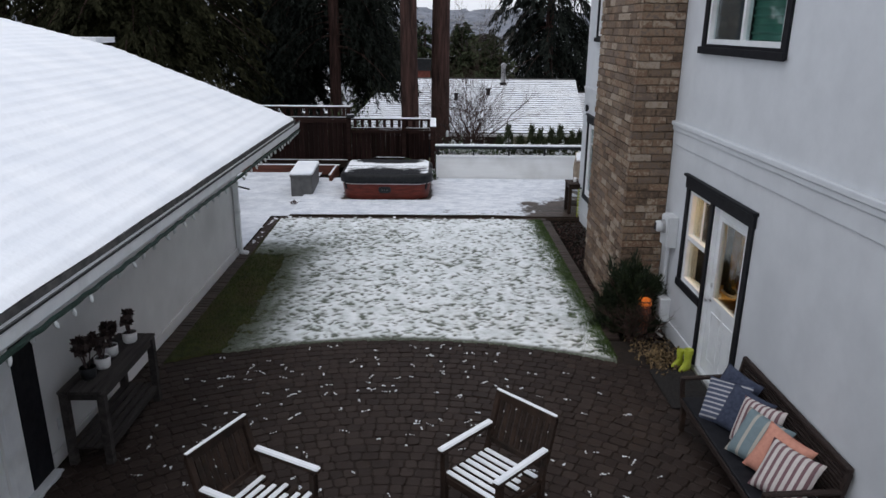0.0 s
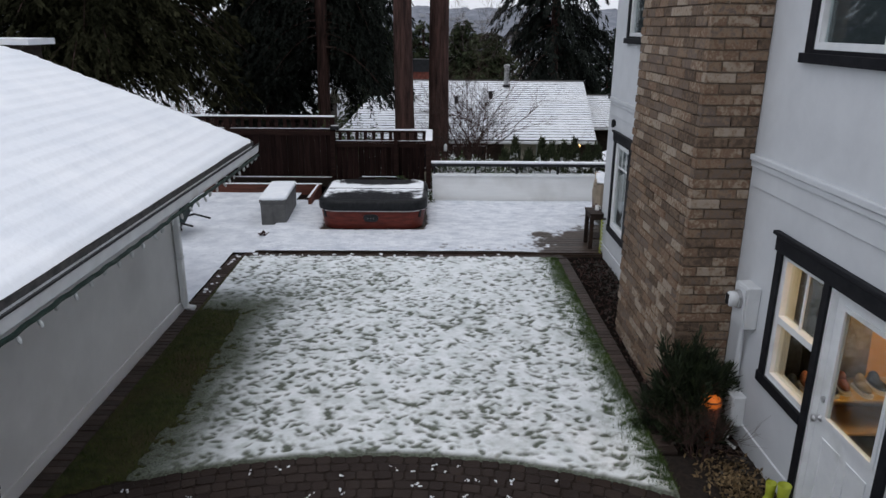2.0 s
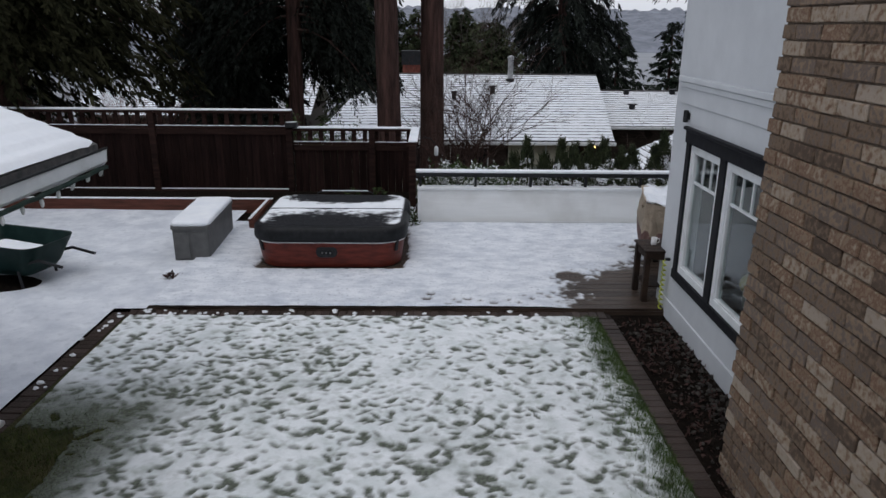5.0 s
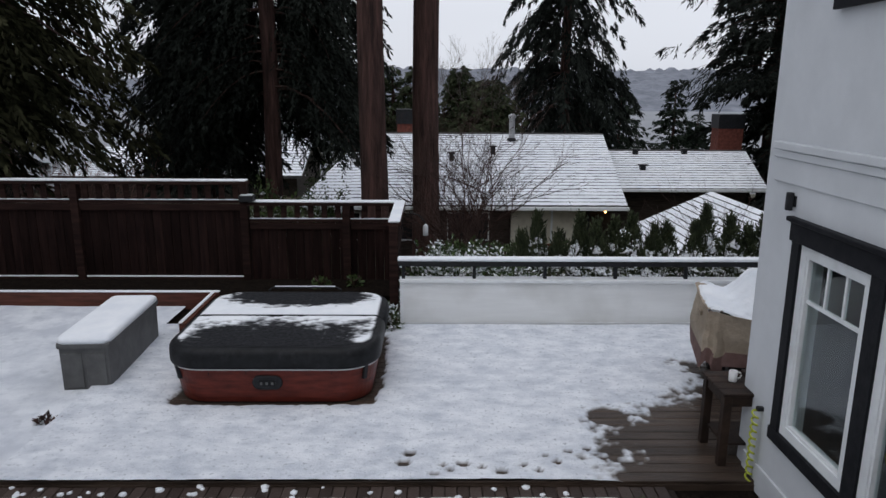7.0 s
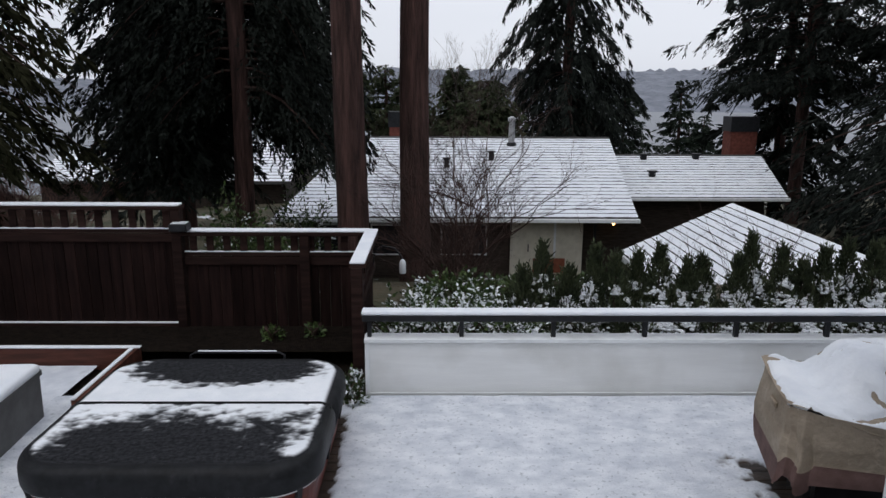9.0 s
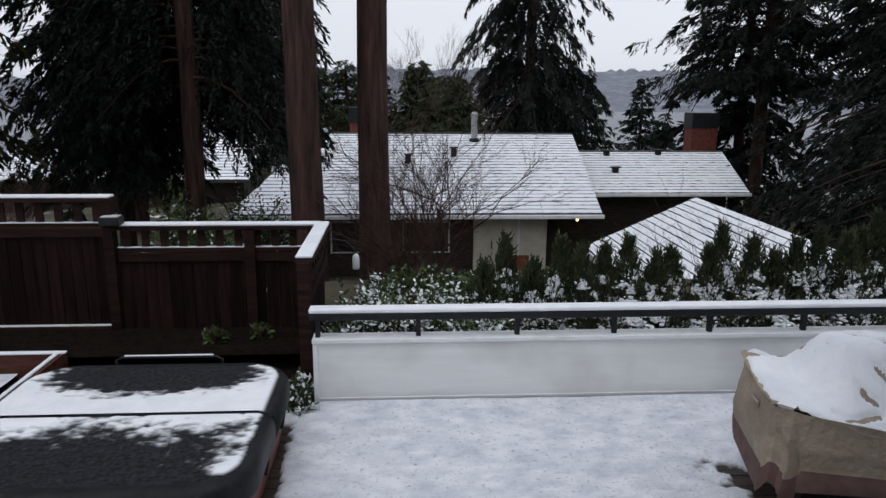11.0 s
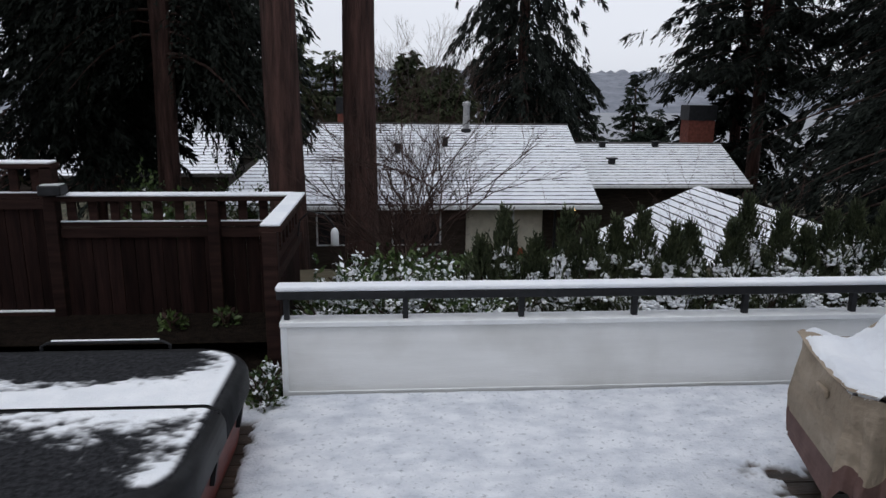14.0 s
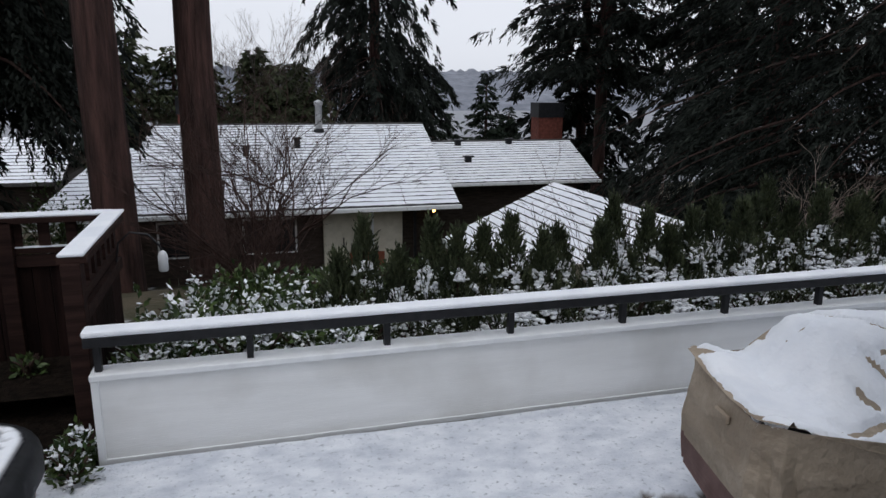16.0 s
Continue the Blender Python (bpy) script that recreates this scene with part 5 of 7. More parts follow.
# ---- hot tub ----
def hot_tub():
    t = thing("hot_tub", "square hot tub with mahogany panels and a snowy charcoal cover", "hot tub")
    x0, x1, y0, y1 = -2.17, -0.02, 16.0, 18.05
    cx, cy, r = (x0 + x1) / 2, (y0 + y1) / 2, 0.40
    body = rounded(x0 + 0.03, x1 - 0.03, y0 + 0.03, y1 - 0.03, r - 0.03, 10)
    part("cabinet", stack(bmesh.new(), body, [(0.07, 0.07), (0.12, 0.055), (0.43, 0.0)], cx, cy), TUB_RED, t, "mahogany coloured panel cabinet", shade=False)
    part("plinth", stack(bmesh.new(), body, [(0.0, 0.09), (0.075, 0.085)], cx, cy), BLACK_METAL, t)
    part("shell_rim", stack(bmesh.new(), body, [(0.43, -0.004), (0.436, -0.022), (0.446, -0.022), (0.449, 0.0)], cx, cy), CERAMIC, t, "thin white lip of the tub's shell")

    def on_side(gx, gy, z0, z1, w, proud, name, mat):
        """A thin upright strip on the tapered cabinet at the outline's nearest point."""
        k = min(range(len(body)), key=lambda i: (body[i][0] - gx) ** 2 + (body[i][1] - gy) ** 2)
        bx, by = (gx, y0 + 0.03) if x0 + r < gx < x1 - r else ((x1 - 0.03, gy) if y0 + r < gy < y1 - r else body[k])
        nx, ny = (0, -1) if x0 + r < gx < x1 - r else ((1, 0) if y0 + r < gy < y1 - r else ((bx - cx) / math.hypot(bx - cx, by - cy), (by - cy) / math.hypot(bx - cx, by - cy)))
        bm = bmesh.new()
        ring = []
        for z in (z0, z1):
            inset = 0.055 * (0.43 - z) / 0.31
            px, py = bx - nx * inset, by - ny * inset
            ring.append([bm.verts.new((px + nx * d - ny * w * q, py + ny * d + nx * w * q, z)) for d, q in ((proud, -1), (proud, 1), (-0.03, 1), (-0.03, -1))])
        for j in range(4):
            bm.faces.new((ring[0][j], ring[0][(j + 1) % 4], ring[1][(j + 1) % 4], ring[1][j]))
        bm.faces.new(ring[0])
        bm.faces.new(ring[1])
        part(name, bm, mat, t)
    for gx in (-1.70, -1.33, -0.86, -0.48):
        on_side(gx, y0, 0.12, 0.43, 0.0025, 0.0015, "panel_joint", BLACK_TRIM)
    for gy in (16.5, 16.95, 17.4):
        on_side(x1, gy, 0.12, 0.43, 0.0025, 0.0015, "panel_joint", BLACK_TRIM)
    for gx, gy in ((x1 - 0.12, y0 + 0.12), (x0 + 0.12, y0 + 0.12), (x1, 16.8), (x1, 17.5)):
        on_side(gx, gy, 0.30, 0.50, 0.02, 0.03, "strap", BLACK_METAL)
    arc = [(math.cos(radians(k * 9)), math.sin(radians(k * 9))) for k in range(11)]
    front = [(x0 - 0.01, 17.0)] + [(x0 - 0.01 + r - r * c, y0 - 0.01 + r - r * s) for c, s in arc] + [(x1 + 0.01 - r + r * s, y0 - 0.01 + r - r * c) for c, s in arc] + [(x1 + 0.01, 17.0)]
    rear = [(x1 + 0.01, 17.025)] + [(x1 + 0.01 - r + r * c, y1 + 0.01 - r + r * s) for c, s in arc] + [(x0 - 0.01 + r - r * s, y1 + 0.01 - r + r * c) for c, s in arc] + [(x0 - 0.01, 17.025)]
    levels = [(0.450, 0.03), (0.458, 0.004), (0.48, 0.0), (0.575, 0.0), (0.61, 0.008), (0.635, 0.024), (0.652, 0.05), (0.66, 0.085), (0.661, 0.12)]
    cover = part("cover_front", stack(bmesh.new(), front, levels, cx, 16.999), VINYL, t, "charcoal padded vinyl cover", shade=True)
    back = part("cover_back", stack(bmesh.new(), rear, levels, cx, 17.026), VINYL, t, "charcoal padded vinyl cover", shade=True)
    part("hinge", boxes((x0 + 0.02, x1 - 0.02, 16.985, 17.04, 0.5, 0.648)), VINYL, t)
    panel = part("control_panel", stack(bmesh.new(), rounded(-0.15, 0.15, -0.075, 0.075, 0.073, 8), [(0, 0), (0.02, 0.002), (0.028, 0.012)], 0, 0), BLACK_METAL, t, "oval black control panel")
    panel.matrix_local = pose(-1.12, y0 + 0.046, 0.30, 90)
    part("display", boxes((-0.085, 0.085, -0.035, 0.035, 0.028, 0.032), bev=0.003), VINYL, panel)
    for k in range(3):
        part("button", boxes((-0.07 + 0.055 * k, -0.045 + 0.055 * k, -0.018, 0.012, 0.032, 0.037), bev=0.003), RESIN, panel)
    part("cover_lifter", tube(bmesh.new(), [(-1.55, 18.12, 0.05), (-1.55, 18.1, 0.66), (-1.5, 18.1, 0.685), (-0.7, 18.1, 0.685), (-0.65, 18.1, 0.66), (-0.65, 18.12, 0.05)], 0.012, seg=8), BLACK_METAL, t, "bent dark lifter bar")
    part("lifter_snow", boxes((-1.48, -0.72, 18.09, 18.11, 0.695, 0.705), bev=0.004), SNOW, t)

    def edge_snow(melt):
        def hgt(x, y):
            ox, oy = np.minimum(x - x0, x1 - x), np.minimum(y - y0, y1 - y)
            edge = r - np.hypot(np.maximum(0, r - ox), np.maximum(0, r - oy))
            edge = np.where((ox > r) | (oy > r), np.minimum(ox, oy), edge)
            wob = 0.30 * (fbm(x, y, 0.35, 200, 2) - 0.5) + 0.55 * (fbm(x * 0.7, y * 1.3, 0.06, 205, 3) - 0.5)
            c = smooth(0.80, 1.34, melt(x, y) + wob) + 0.16 * smooth(0.6, 0.8, fbm(x, y, 0.03, 210, 2))
            dome = -0.05 * smooth(0.13, 0.0, edge) ** 1.6
            return 0.6625 + 0.016 * np.clip(c, 0, 1) * smooth(0.0, 0.06, edge) + dome - 0.2 * smooth(0.012, -0.01, edge)
        return hgt
    thin = (0.664, 0.677)
    field("snow", x0, x1, y0, 16.99, 0.011, edge_snow(lambda x, y: np.maximum(np.abs(x - cx + 0.05) / 0.84, 0.24 + (y - 16.1) / 0.86) - 0.5 * smooth(16.25, 16.05, y)), SNOW_COVER, cover, "patchy snow round a melted middle", floor=0.606, thin=thin, whole=True)
    field("snow", x0, x1, 17.035, y1, 0.011, edge_snow(lambda x, y: np.maximum(np.hypot((x - cx) / 0.80, np.maximum(0, 17.8 - y) / 0.42), 1.6 - (y - 17.03) / 0.42)), SNOW_COVER, back, "patchy snow round a melted middle", floor=0.606, thin=thin, whole=True)


hot_tub()


def storage_box():
    t = thing("storage_box", "grey resin deck storage box with snow on its lid", "storage box", m=pose(-3.17, 17.22, 0.0, 0, 0, 3))
    part("body", stack(bmesh.new(), rounded(-0.255, 0.255, -0.77, 0.77, 0.02, 2), [(-0.02, 0.012), (0.5, 0.0)], 0, 0), RESIN, t)
    for x in (-0.12, 0.12):
        part("front_rib", boxes((x - 0.1, x + 0.1, -0.776, -0.766, 0.06, 0.44), bev=0.003), RESIN, t)
    part("lid", stack(bmesh.new(), rounded(-0.272, 0.272, -0.79, 0.79, 0.03, 3), [(0.5, 0.0), (0.54, 0.0), (0.56, 0.015)], 0, 0), RESIN, t)
    part("snow", stack(bmesh.new(), rounded(-0.272, 0.272, -0.79, 0.79, 0.07, 5), [(0.548, 0.006), (0.575, -0.004), (0.598, 0.008), (0.614, 0.035), (0.622, 0.09), (0.624, 0.16)], 0, 0), SNOW, t, "pillow of snow on the lid", shade=True)


storage_box()


# ---- covered grill ----
def grill():
    t = thing("covered_grill", "barbecue grill under a snowy tan canvas cover", "grill", m=pose(4.30, 16.6, DECK_Z, 0, 0, -10))
    W, D = 0.88, 0.47

    def top(x, y):
        hood = 0.30 * smooth(-0.62, -0.3, x) * smooth(1.2, 0.5, x) * smooth(-0.45, 0.15, y) * smooth(0.75, 0.25, y)
        left = 0.05 * smooth(-0.5, -0.85, x) * smooth(-0.2, 0.3, y)
        crease = 0.09 * (fbm(x * 0.8 + y * 0.9, y * 0.35 - x * 0.2, 0.28, 300, 2) - 0.5) + 0.02 * (fbm(x, y, 0.1, 305) - 0.5)
        sag = 0.22 * smooth(0.1, -0.47, y) * smooth(-0.85, 0.2, x)
        return 0.90 + hood + left + crease - sag

    outline = rounded(-W, W, -D, D, 0.16, 26)
    n, nl = len(outline), 22
    verts, faces = [], []
    for k in range(nl + 1):
        f = k / nl
        for i, (x, y) in enumerate(outline):
            a = i / n * 2 * math.pi
            fold = (0.036 * math.sin(a * 7 + 1.6 * math.sin(2 * a)) + 0.012 * math.sin(a * 17 + 2) + 0.006 * math.sin(a * 37)) * f ** 0.8 + 0.01 * f
            hem = 0.035 * math.sin(a * 5 + 0.7) + 0.022 * math.sin(a * 11 + 2) - 0.05 * float(smooth(0.2, -0.3, y))
            zt = float(top(np.array(x), np.array(y)))
            z = zt + (0.35 + hem - zt) * f - 0.01
            d = math.hypot(x, y)
            wr = min(1.0, 3 * f) * (0.03 * noise.noise(Vector((x * 4, y * 4, z * 5))) + 0.02 * noise.noise(Vector((x * 9 + z * 6, y * 9, z * 10))))
            verts.append((x * 0.985 + (fold + wr) * x / d, y * 0.985 + (fold + wr) * y / d, z))
    for k in range(nl):
        for i in range(n):
            faces.append((k * n + i, k * n + (i + 1) % n, (k + 1) * n + (i + 1) % n, (k + 1) * n + i))
    ob = raw("cover_skirt", verts, faces, CANVAS, t, "tan canvas skirt with a maroon hem", shade=True)
    ob.data.materials.append(CANVAS_RED)
    for p in ob.data.polygons:
        if p.index // n >= nl - 6:
            p.material_index = 1

    def rim(x, y):
        r = 0.16
        ox, oy = W - np.abs(x), D - np.abs(y)
        return r - np.hypot(np.maximum(0, r - ox), np.maximum(0, r - oy))
    field("cover_top", -W, W, -D, D, 0.02, lambda x, y: top(x, y) + 0.012 - 5 * (rim(x, y) < -0.035), CANVAS, t, "tan canvas top", floor=0.4, whole=True)

    def snowed(x, y):
        m = fbm(x * 0.55 + y * 0.5, y * 1.1, 0.2, 310, 3)
        fine = fbm(x, y, 0.05, 315, 2)
        cut = 0
        for slope, c, w, x0, x1 in ((-0.75, 0.10, 0.016, -0.25, 0.35), (-0.6, 0.32, 0.013, 0.0, 0.7), (0.45, -0.22, 0.014, -0.45, -0.1), (-0.9, -0.18, 0.012, -0.2, 0.2)):
            wob = 0.05 * (fbm(x, y, 0.15, 320, 2) - 0.5)
            cut = cut + smooth(w + 0.016, w, np.abs(y - slope * x - c + wob)) * smooth(x0, x0 + 0.12, x) * smooth(x1, x1 - 0.12, x)
        return top(x, y) + 0.034 - 0.055 * np.minimum(cut, 1) + 0.012 * fine - 0.05 * smooth(0.70, 0.80, m + 0.12 * fine) - 0.05 * smooth(0.05, 0.0, rim(x, y) + 0.05 * (fine - 0.5)) - 5 * (rim(x, y) < 0.006)
    field("cover_snow", -0.985 * W, 0.985 * W, -0.975 * D, 0.975 * D, 0.016, snowed, SNOW, t, "snow slumped over the cover", floor=0.4, whole=True)
    part("pocket_flap", boxes((-W - 0.02, -W + 0.005, -0.12, 0.02, 0.76, 0.81), bev=0.008), CANVAS, t)
    part("tie_cord", tube(bmesh.new(), [(-W + 0.02, -0.2, 0.36), (-W - 0.01, -0.22, 0.25), (-W + 0.01, -0.2, 0.17)], 0.006), CANVAS, t)
    part("cabinet", boxes((-0.6, 0.6, -0.3, 0.3, 0.1, 0.6)), BLACK_METAL, t, "dark grill cabinet")
    for x in (-0.66, 0.66):
        for y in (-0.28, 0.28):
            part("wheel", rod(bmesh.new(), (x - 0.03, y, 0.075), (x + 0.03, y, 0.075), 0.075, seg=18), RUBBER, t)
            part("leg", boxes((x - 0.025, x + 0.025, y - 0.025, y + 0.025, 0.1, 0.6)), BLACK_METAL, t)


grill()


def side_table():
    t = thing("side_table", "small dark wooden table beside the grill", "table", m=pose(3.3, 15.1, DECK_Z))
    for k in range(4):
        part("top_slat", boxes((-0.36, 0.36, -0.25 + 0.127 * k, -0.13 + 0.127 * k, 0.64, 0.67), bev=0.005), TEAK, t)
    part("apron", boxes((-0.33, 0.33, -0.23, -0.21, 0.55, 0.638)), TEAK, t)
    part("apron", boxes((-0.33, 0.33, 0.21, 0.23, 0.55, 0.638)), TEAK, t)
    part("apron", boxes((-0.33, -0.31, -0.205, 0.205, 0.55, 0.638)), TEAK, t)
    for x in (-0.31, 0.31):
        for y in (-0.2, 0.2):
            part("leg", boxes((x - 0.035, x + 0.035, y - 0.035, y + 0.035, 0.0, 0.638), bev=0.005), TEAK, t)
    part("shelf", boxes((-0.3, 0.3, -0.2, 0.2, 0.18, 0.2)), TEAK, t)
    c = thing("mug", "white ceramic mug on the side table", "mug", m=pose(3.12, 15.12, DECK_Z + 0.671))
    part("cup", lathe(bmesh.new(), [(0.032, 0), (0.035, 0.01), (0.036, 0.095), (0.032, 0.095), (0.031, 0.02), (0.002, 0.015)], 18), CERAMIC, c, shade=True)
    part("handle", tube(bmesh.new(), [(0.04, 0, 0.08), (0.065, 0, 0.075), (0.07, 0, 0.05), (0.06, 0, 0.03), (0.04, 0, 0.025)], 0.006), CERAMIC, c)
    p = thing("tray", "brown wooden tray on the side table", "tray", m=pose(3.42, 15.15, DECK_Z + 0.671))
    part("board", boxes((-0.16, 0.16, -0.14, 0.14, 0, 0.04), bev=0.008), TEAK, p)


side_table()


# ---- door, windows and rooms of the house ----
def frame_bars(x0, x1, y0, y1, z0, z1, w):
    """Four butted bars round an opening in a wall across x."""
    return boxes((x0, x1, y0, y1, z0, z0 + w), (x0, x1, y0, y1, z1 - w, z1), (x0, x1, y0, y0 + w, z0 + w, z1 - w), (x0, x1, y1 - w, y1, z0 + w, z1 - w))


def pane(x, y0, y1, z0, z1, parent):
    p = part("pane", boxes((x, x + 0.006, y0, y1, z0, z1)), CLEAR, parent)
    p.visible_shadow = False
    return p


def entrance():
    d = thing("door_1", "white half-glazed house door with a steel knob", "door", kind="structure")
    y0, y1, z0, z1 = DOOR
    leaf = part("leaf", boxes((HX + 0.05, HX + 0.095, y0 + 0.03, y0 + 0.14, z0, z1 - 0.03), (HX + 0.05, HX + 0.095, y1 - 0.14, y1 - 0.03, z0, z1 - 0.03), (HX + 0.05, HX + 0.095, y0 + 0.14, y1 - 0.14, z0, 0.98), (HX + 0.05, HX + 0.095, y0 + 0.14, y1 - 0.14, 1.92, z1 - 0.03)), WHITE, d)
    part("jamb", frame_bars(HX + 0.0, HX + 0.12, y0, y1, z0 - 0.06, z1, 0.028), WHITE, d)
    part("glazing_bead", frame_bars(HX + 0.038, HX + 0.05, y0 + 0.12, y1 - 0.12, 0.96, 1.94, 0.035), WHITE, d)
    pane(HX + 0.07, y0 + 0.14, y1 - 0.14, 0.98, 1.92, d)
    for a, b in ((y0 + 0.16, y0 + 0.42), (y1 - 0.42, y1 - 0.16)):
        part("lower_panel", frame_bars(HX + 0.042, HX + 0.05, a, b, 0.22, 0.82, 0.018), WHITE, d)
    k = part("knob", lathe(bmesh.new(), [(0.03, 0), (0.03, 0.008), (0.012, 0.012), (0.012, 0.035), (0.028, 0.045), (0.028, 0.065), (0.012, 0.075)], 18), METAL, d, "brushed steel knob", shade=True)
    k.matrix_local = pose(HX + 0.05, y1 - 0.085, 0.95, 0, -90, 0)
    k = part("deadbolt", lathe(bmesh.new(), [(0.028, 0), (0.026, 0.015), (0.012, 0.018)], 18), METAL, d)
    k.matrix_local = pose(HX + 0.05, y1 - 0.085, 1.12, 0, -90, 0)
    part("sill", boxes((HX - 0.05, HX + 0.1, y0 - 0.02, y1 + 0.02, 0.0, 0.055), bev=0.006), METAL, d)
    c = thing("entry_casing", "black painted casing round the door and side window", "trim", kind="structure")
    part("header", boxes((HX - 0.035, HX, y0 - 0.12, 8.56, 2.06, 2.2), bev=0.004), BLACK_TRIM, c)
    part("header_cap", boxes((HX - 0.06, HX, y0 - 0.15, 8.59, 2.2, 2.235), bev=0.006), BLACK_TRIM, c)
    part("side_board", boxes((HX - 0.025, HX, y0 - 0.1, y0, 0.0, 2.058), bev=0.003), BLACK_TRIM, c)
    part("middle_board", boxes((HX - 0.025, HX, y1, 7.745, 0.0, 2.058), bev=0.003), BLACK_TRIM, c)
    part("window_side_board", boxes((HX - 0.025, HX, 8.44, 8.535, 0.88, 2.058), bev=0.003), BLACK_TRIM, c)
    part("window_sill_board", boxes((HX - 0.03, HX, 7.748, 8.56, 0.78, 0.878), bev=0.003), BLACK_TRIM, c)
    w = thing("window_1", "white sash window lit warm from inside", "window", kind="structure")
    a, b, z0, z1 = SIDE_WIN
    part("window_frame", frame_bars(HX + 0.01, HX + 0.09, a, b, z0, z1, 0.05), WHITE, w)
    part("meeting_rail", boxes((HX + 0.005, HX + 0.085, a + 0.05, b - 0.05, 1.43, 1.49)), WHITE, w)
    part("mullion", boxes((HX + 0.045, HX + 0.06, (a + b) / 2 - 0.012, (a + b) / 2 + 0.012, 1.49, z1 - 0.05)), WHITE, w)
    pane(HX + 0.05, a + 0.05, b - 0.05, z0 + 0.05, 1.43, w)
    pane(HX + 0.062, a + 0.05, b - 0.05, 1.49, z1 - 0.05, w)


entrance()


def casement_pair():
    w = thing("window_2", "tall pair of white casement windows in a black casing", "window", kind="structure")
    a, b, z0, z1 = BIG_WIN
    mid = (a + b) / 2
    part("header", boxes((HX - 0.035, HX, a - 0.13, b + 0.13, z1, z1 + 0.14), bev=0.004), BLACK_TRIM, w)
    part("header_cap", boxes((HX - 0.06, HX, a - 0.16, b + 0.16, z1 + 0.14, z1 + 0.175), bev=0.006), BLACK_TRIM, w)
    part("side_board", boxes((HX - 0.025, HX, a - 0.1, a, z0, z1 - 0.002)), BLACK_TRIM, w)
    part("side_board", boxes((HX - 0.025, HX, b, b + 0.1, z0, z1 - 0.002)), BLACK_TRIM, w)
    part("sill_board", boxes((HX - 0.03, HX, a - 0.12, b + 0.12, z0 - 0.1, z0 - 0.002)), BLACK_TRIM, w)
    part("centre_board", boxes((HX - 0.02, HX + 0.1, mid - 0.07, mid + 0.07, z0, z1)), BLACK_TRIM, w)
    for u0, u1 in ((a, mid - 0.07), (mid + 0.07, b)):
        s = part("sash", frame_bars(HX + 0.0, HX + 0.08, u0, u1, z0, z1, 0.075), WHITE, w)
        part("sash_bead", frame_bars(HX + 0.012, HX + 0.05, u0 + 0.075, u1 - 0.075, z0 + 0.075, z1 - 0.075, 0.02), WHITE, s)
        zt = z1 - 0.42
        part("muntin", boxes((HX + 0.03, HX + 0.055, u0 + 0.095, u1 - 0.095, zt, zt + 0.025)), WHITE, s)
        for k in (1, 2):
            u = u0 + 0.095 + (u1 - u0 - 0.19) * k / 3
            part("muntin", boxes((HX + 0.032, HX + 0.053, u - 0.011, u + 0.011, zt + 0.025, z1 - 0.095)), WHITE, s)
        pane(HX + 0.04, u0 + 0.095, u1 - 0.095, z0 + 0.095, z1 - 0.095, s)


casement_pair()


def upper_window(name, spec, label):
    w = thing(name, label, "window", kind="structure")
    a, b, z0, z1 = spec
    mid = (a + b) / 2
    part("casing", frame_bars(HX - 0.028, HX, a - 0.1, b + 0.1, z0 - 0.1, z1 + 0.1, 0.1), BLACK_TRIM, w)
    part("sill", boxes((HX - 0.06, HX - 0.029, a - 0.13, b + 0.13, z0 - 0.11, z0 - 0.03), bev=0.005), BLACK_TRIM, w)
    part("window_frame", frame_bars(HX - 0.004, HX + 0.08, a, b, z0, z1, 0.055), WHITE, w)
    part("mullion", boxes((HX + 0.0, HX + 0.07, mid - 0.03, mid + 0.03, z0 + 0.055, z1 - 0.055)), WHITE, w)
    pane(HX + 0.03, a + 0.055, mid - 0.03, z0 + 0.055, z1 - 0.055, w)
    pane(HX + 0.045, mid + 0.03, b - 0.055, z0 + 0.055, z1 - 0.055, w)
    part("insect_screen", boxes((HX + 0.066, HX + 0.07, mid + 0.03, b - 0.055, z0 + 0.055, z1 - 0.055)), SCREEN, w, "dark grey insect screen")
    sh = part("blind", boxes((HX + 0.11, HX + 0.115, a, mid, z0, z1)), SHUTTER, w, "green slatted blind")
    slat = boxes((-0.016, 0.016, a + 0.02, mid - 0.01, -0.003, 0.003))
    me = bpy.data.meshes.new("slat")
    slat.to_mesh(me)
    slat.free()
    me.materials.append(SHUTTER)
    for k in range(15):
        o = new("slat", me)
        o.parent, o.matrix_local = sh, pose(HX + 0.092, 0, z0 + 0.05 + 0.08 * k, 0, 50, 0)


upper_window("window_3", UP_WIN, "upper window with a green blind behind one pane")
upper_window("window_4", UP_WIN_2, "upper window with a green blind behind one pane")


def shell(name, x0, x1, y0, y1, z0, z1, mat, label):
    """Floor, ceiling and three walls of a room behind the house wall."""
    t = thing(name, label, "room", kind="structure")
    part("floor", boxes((x0, x1, y0, y1, z0 - 0.04, z0)), DECK, t)
    part("ceiling", boxes((x0, x1, y0, y1, z1, z1 + 0.04)), WHITE, t)
    part("side", boxes((x0, x1, y0 - 0.04, y0, z0, z1)), mat, t)
    part("side", boxes((x0, x1, y1, y1 + 0.04, z0, z1)), mat, t)
    part("back", boxes((x1, x1 + 0.04, y0, y1, z0, z1)), mat, t)
    return t


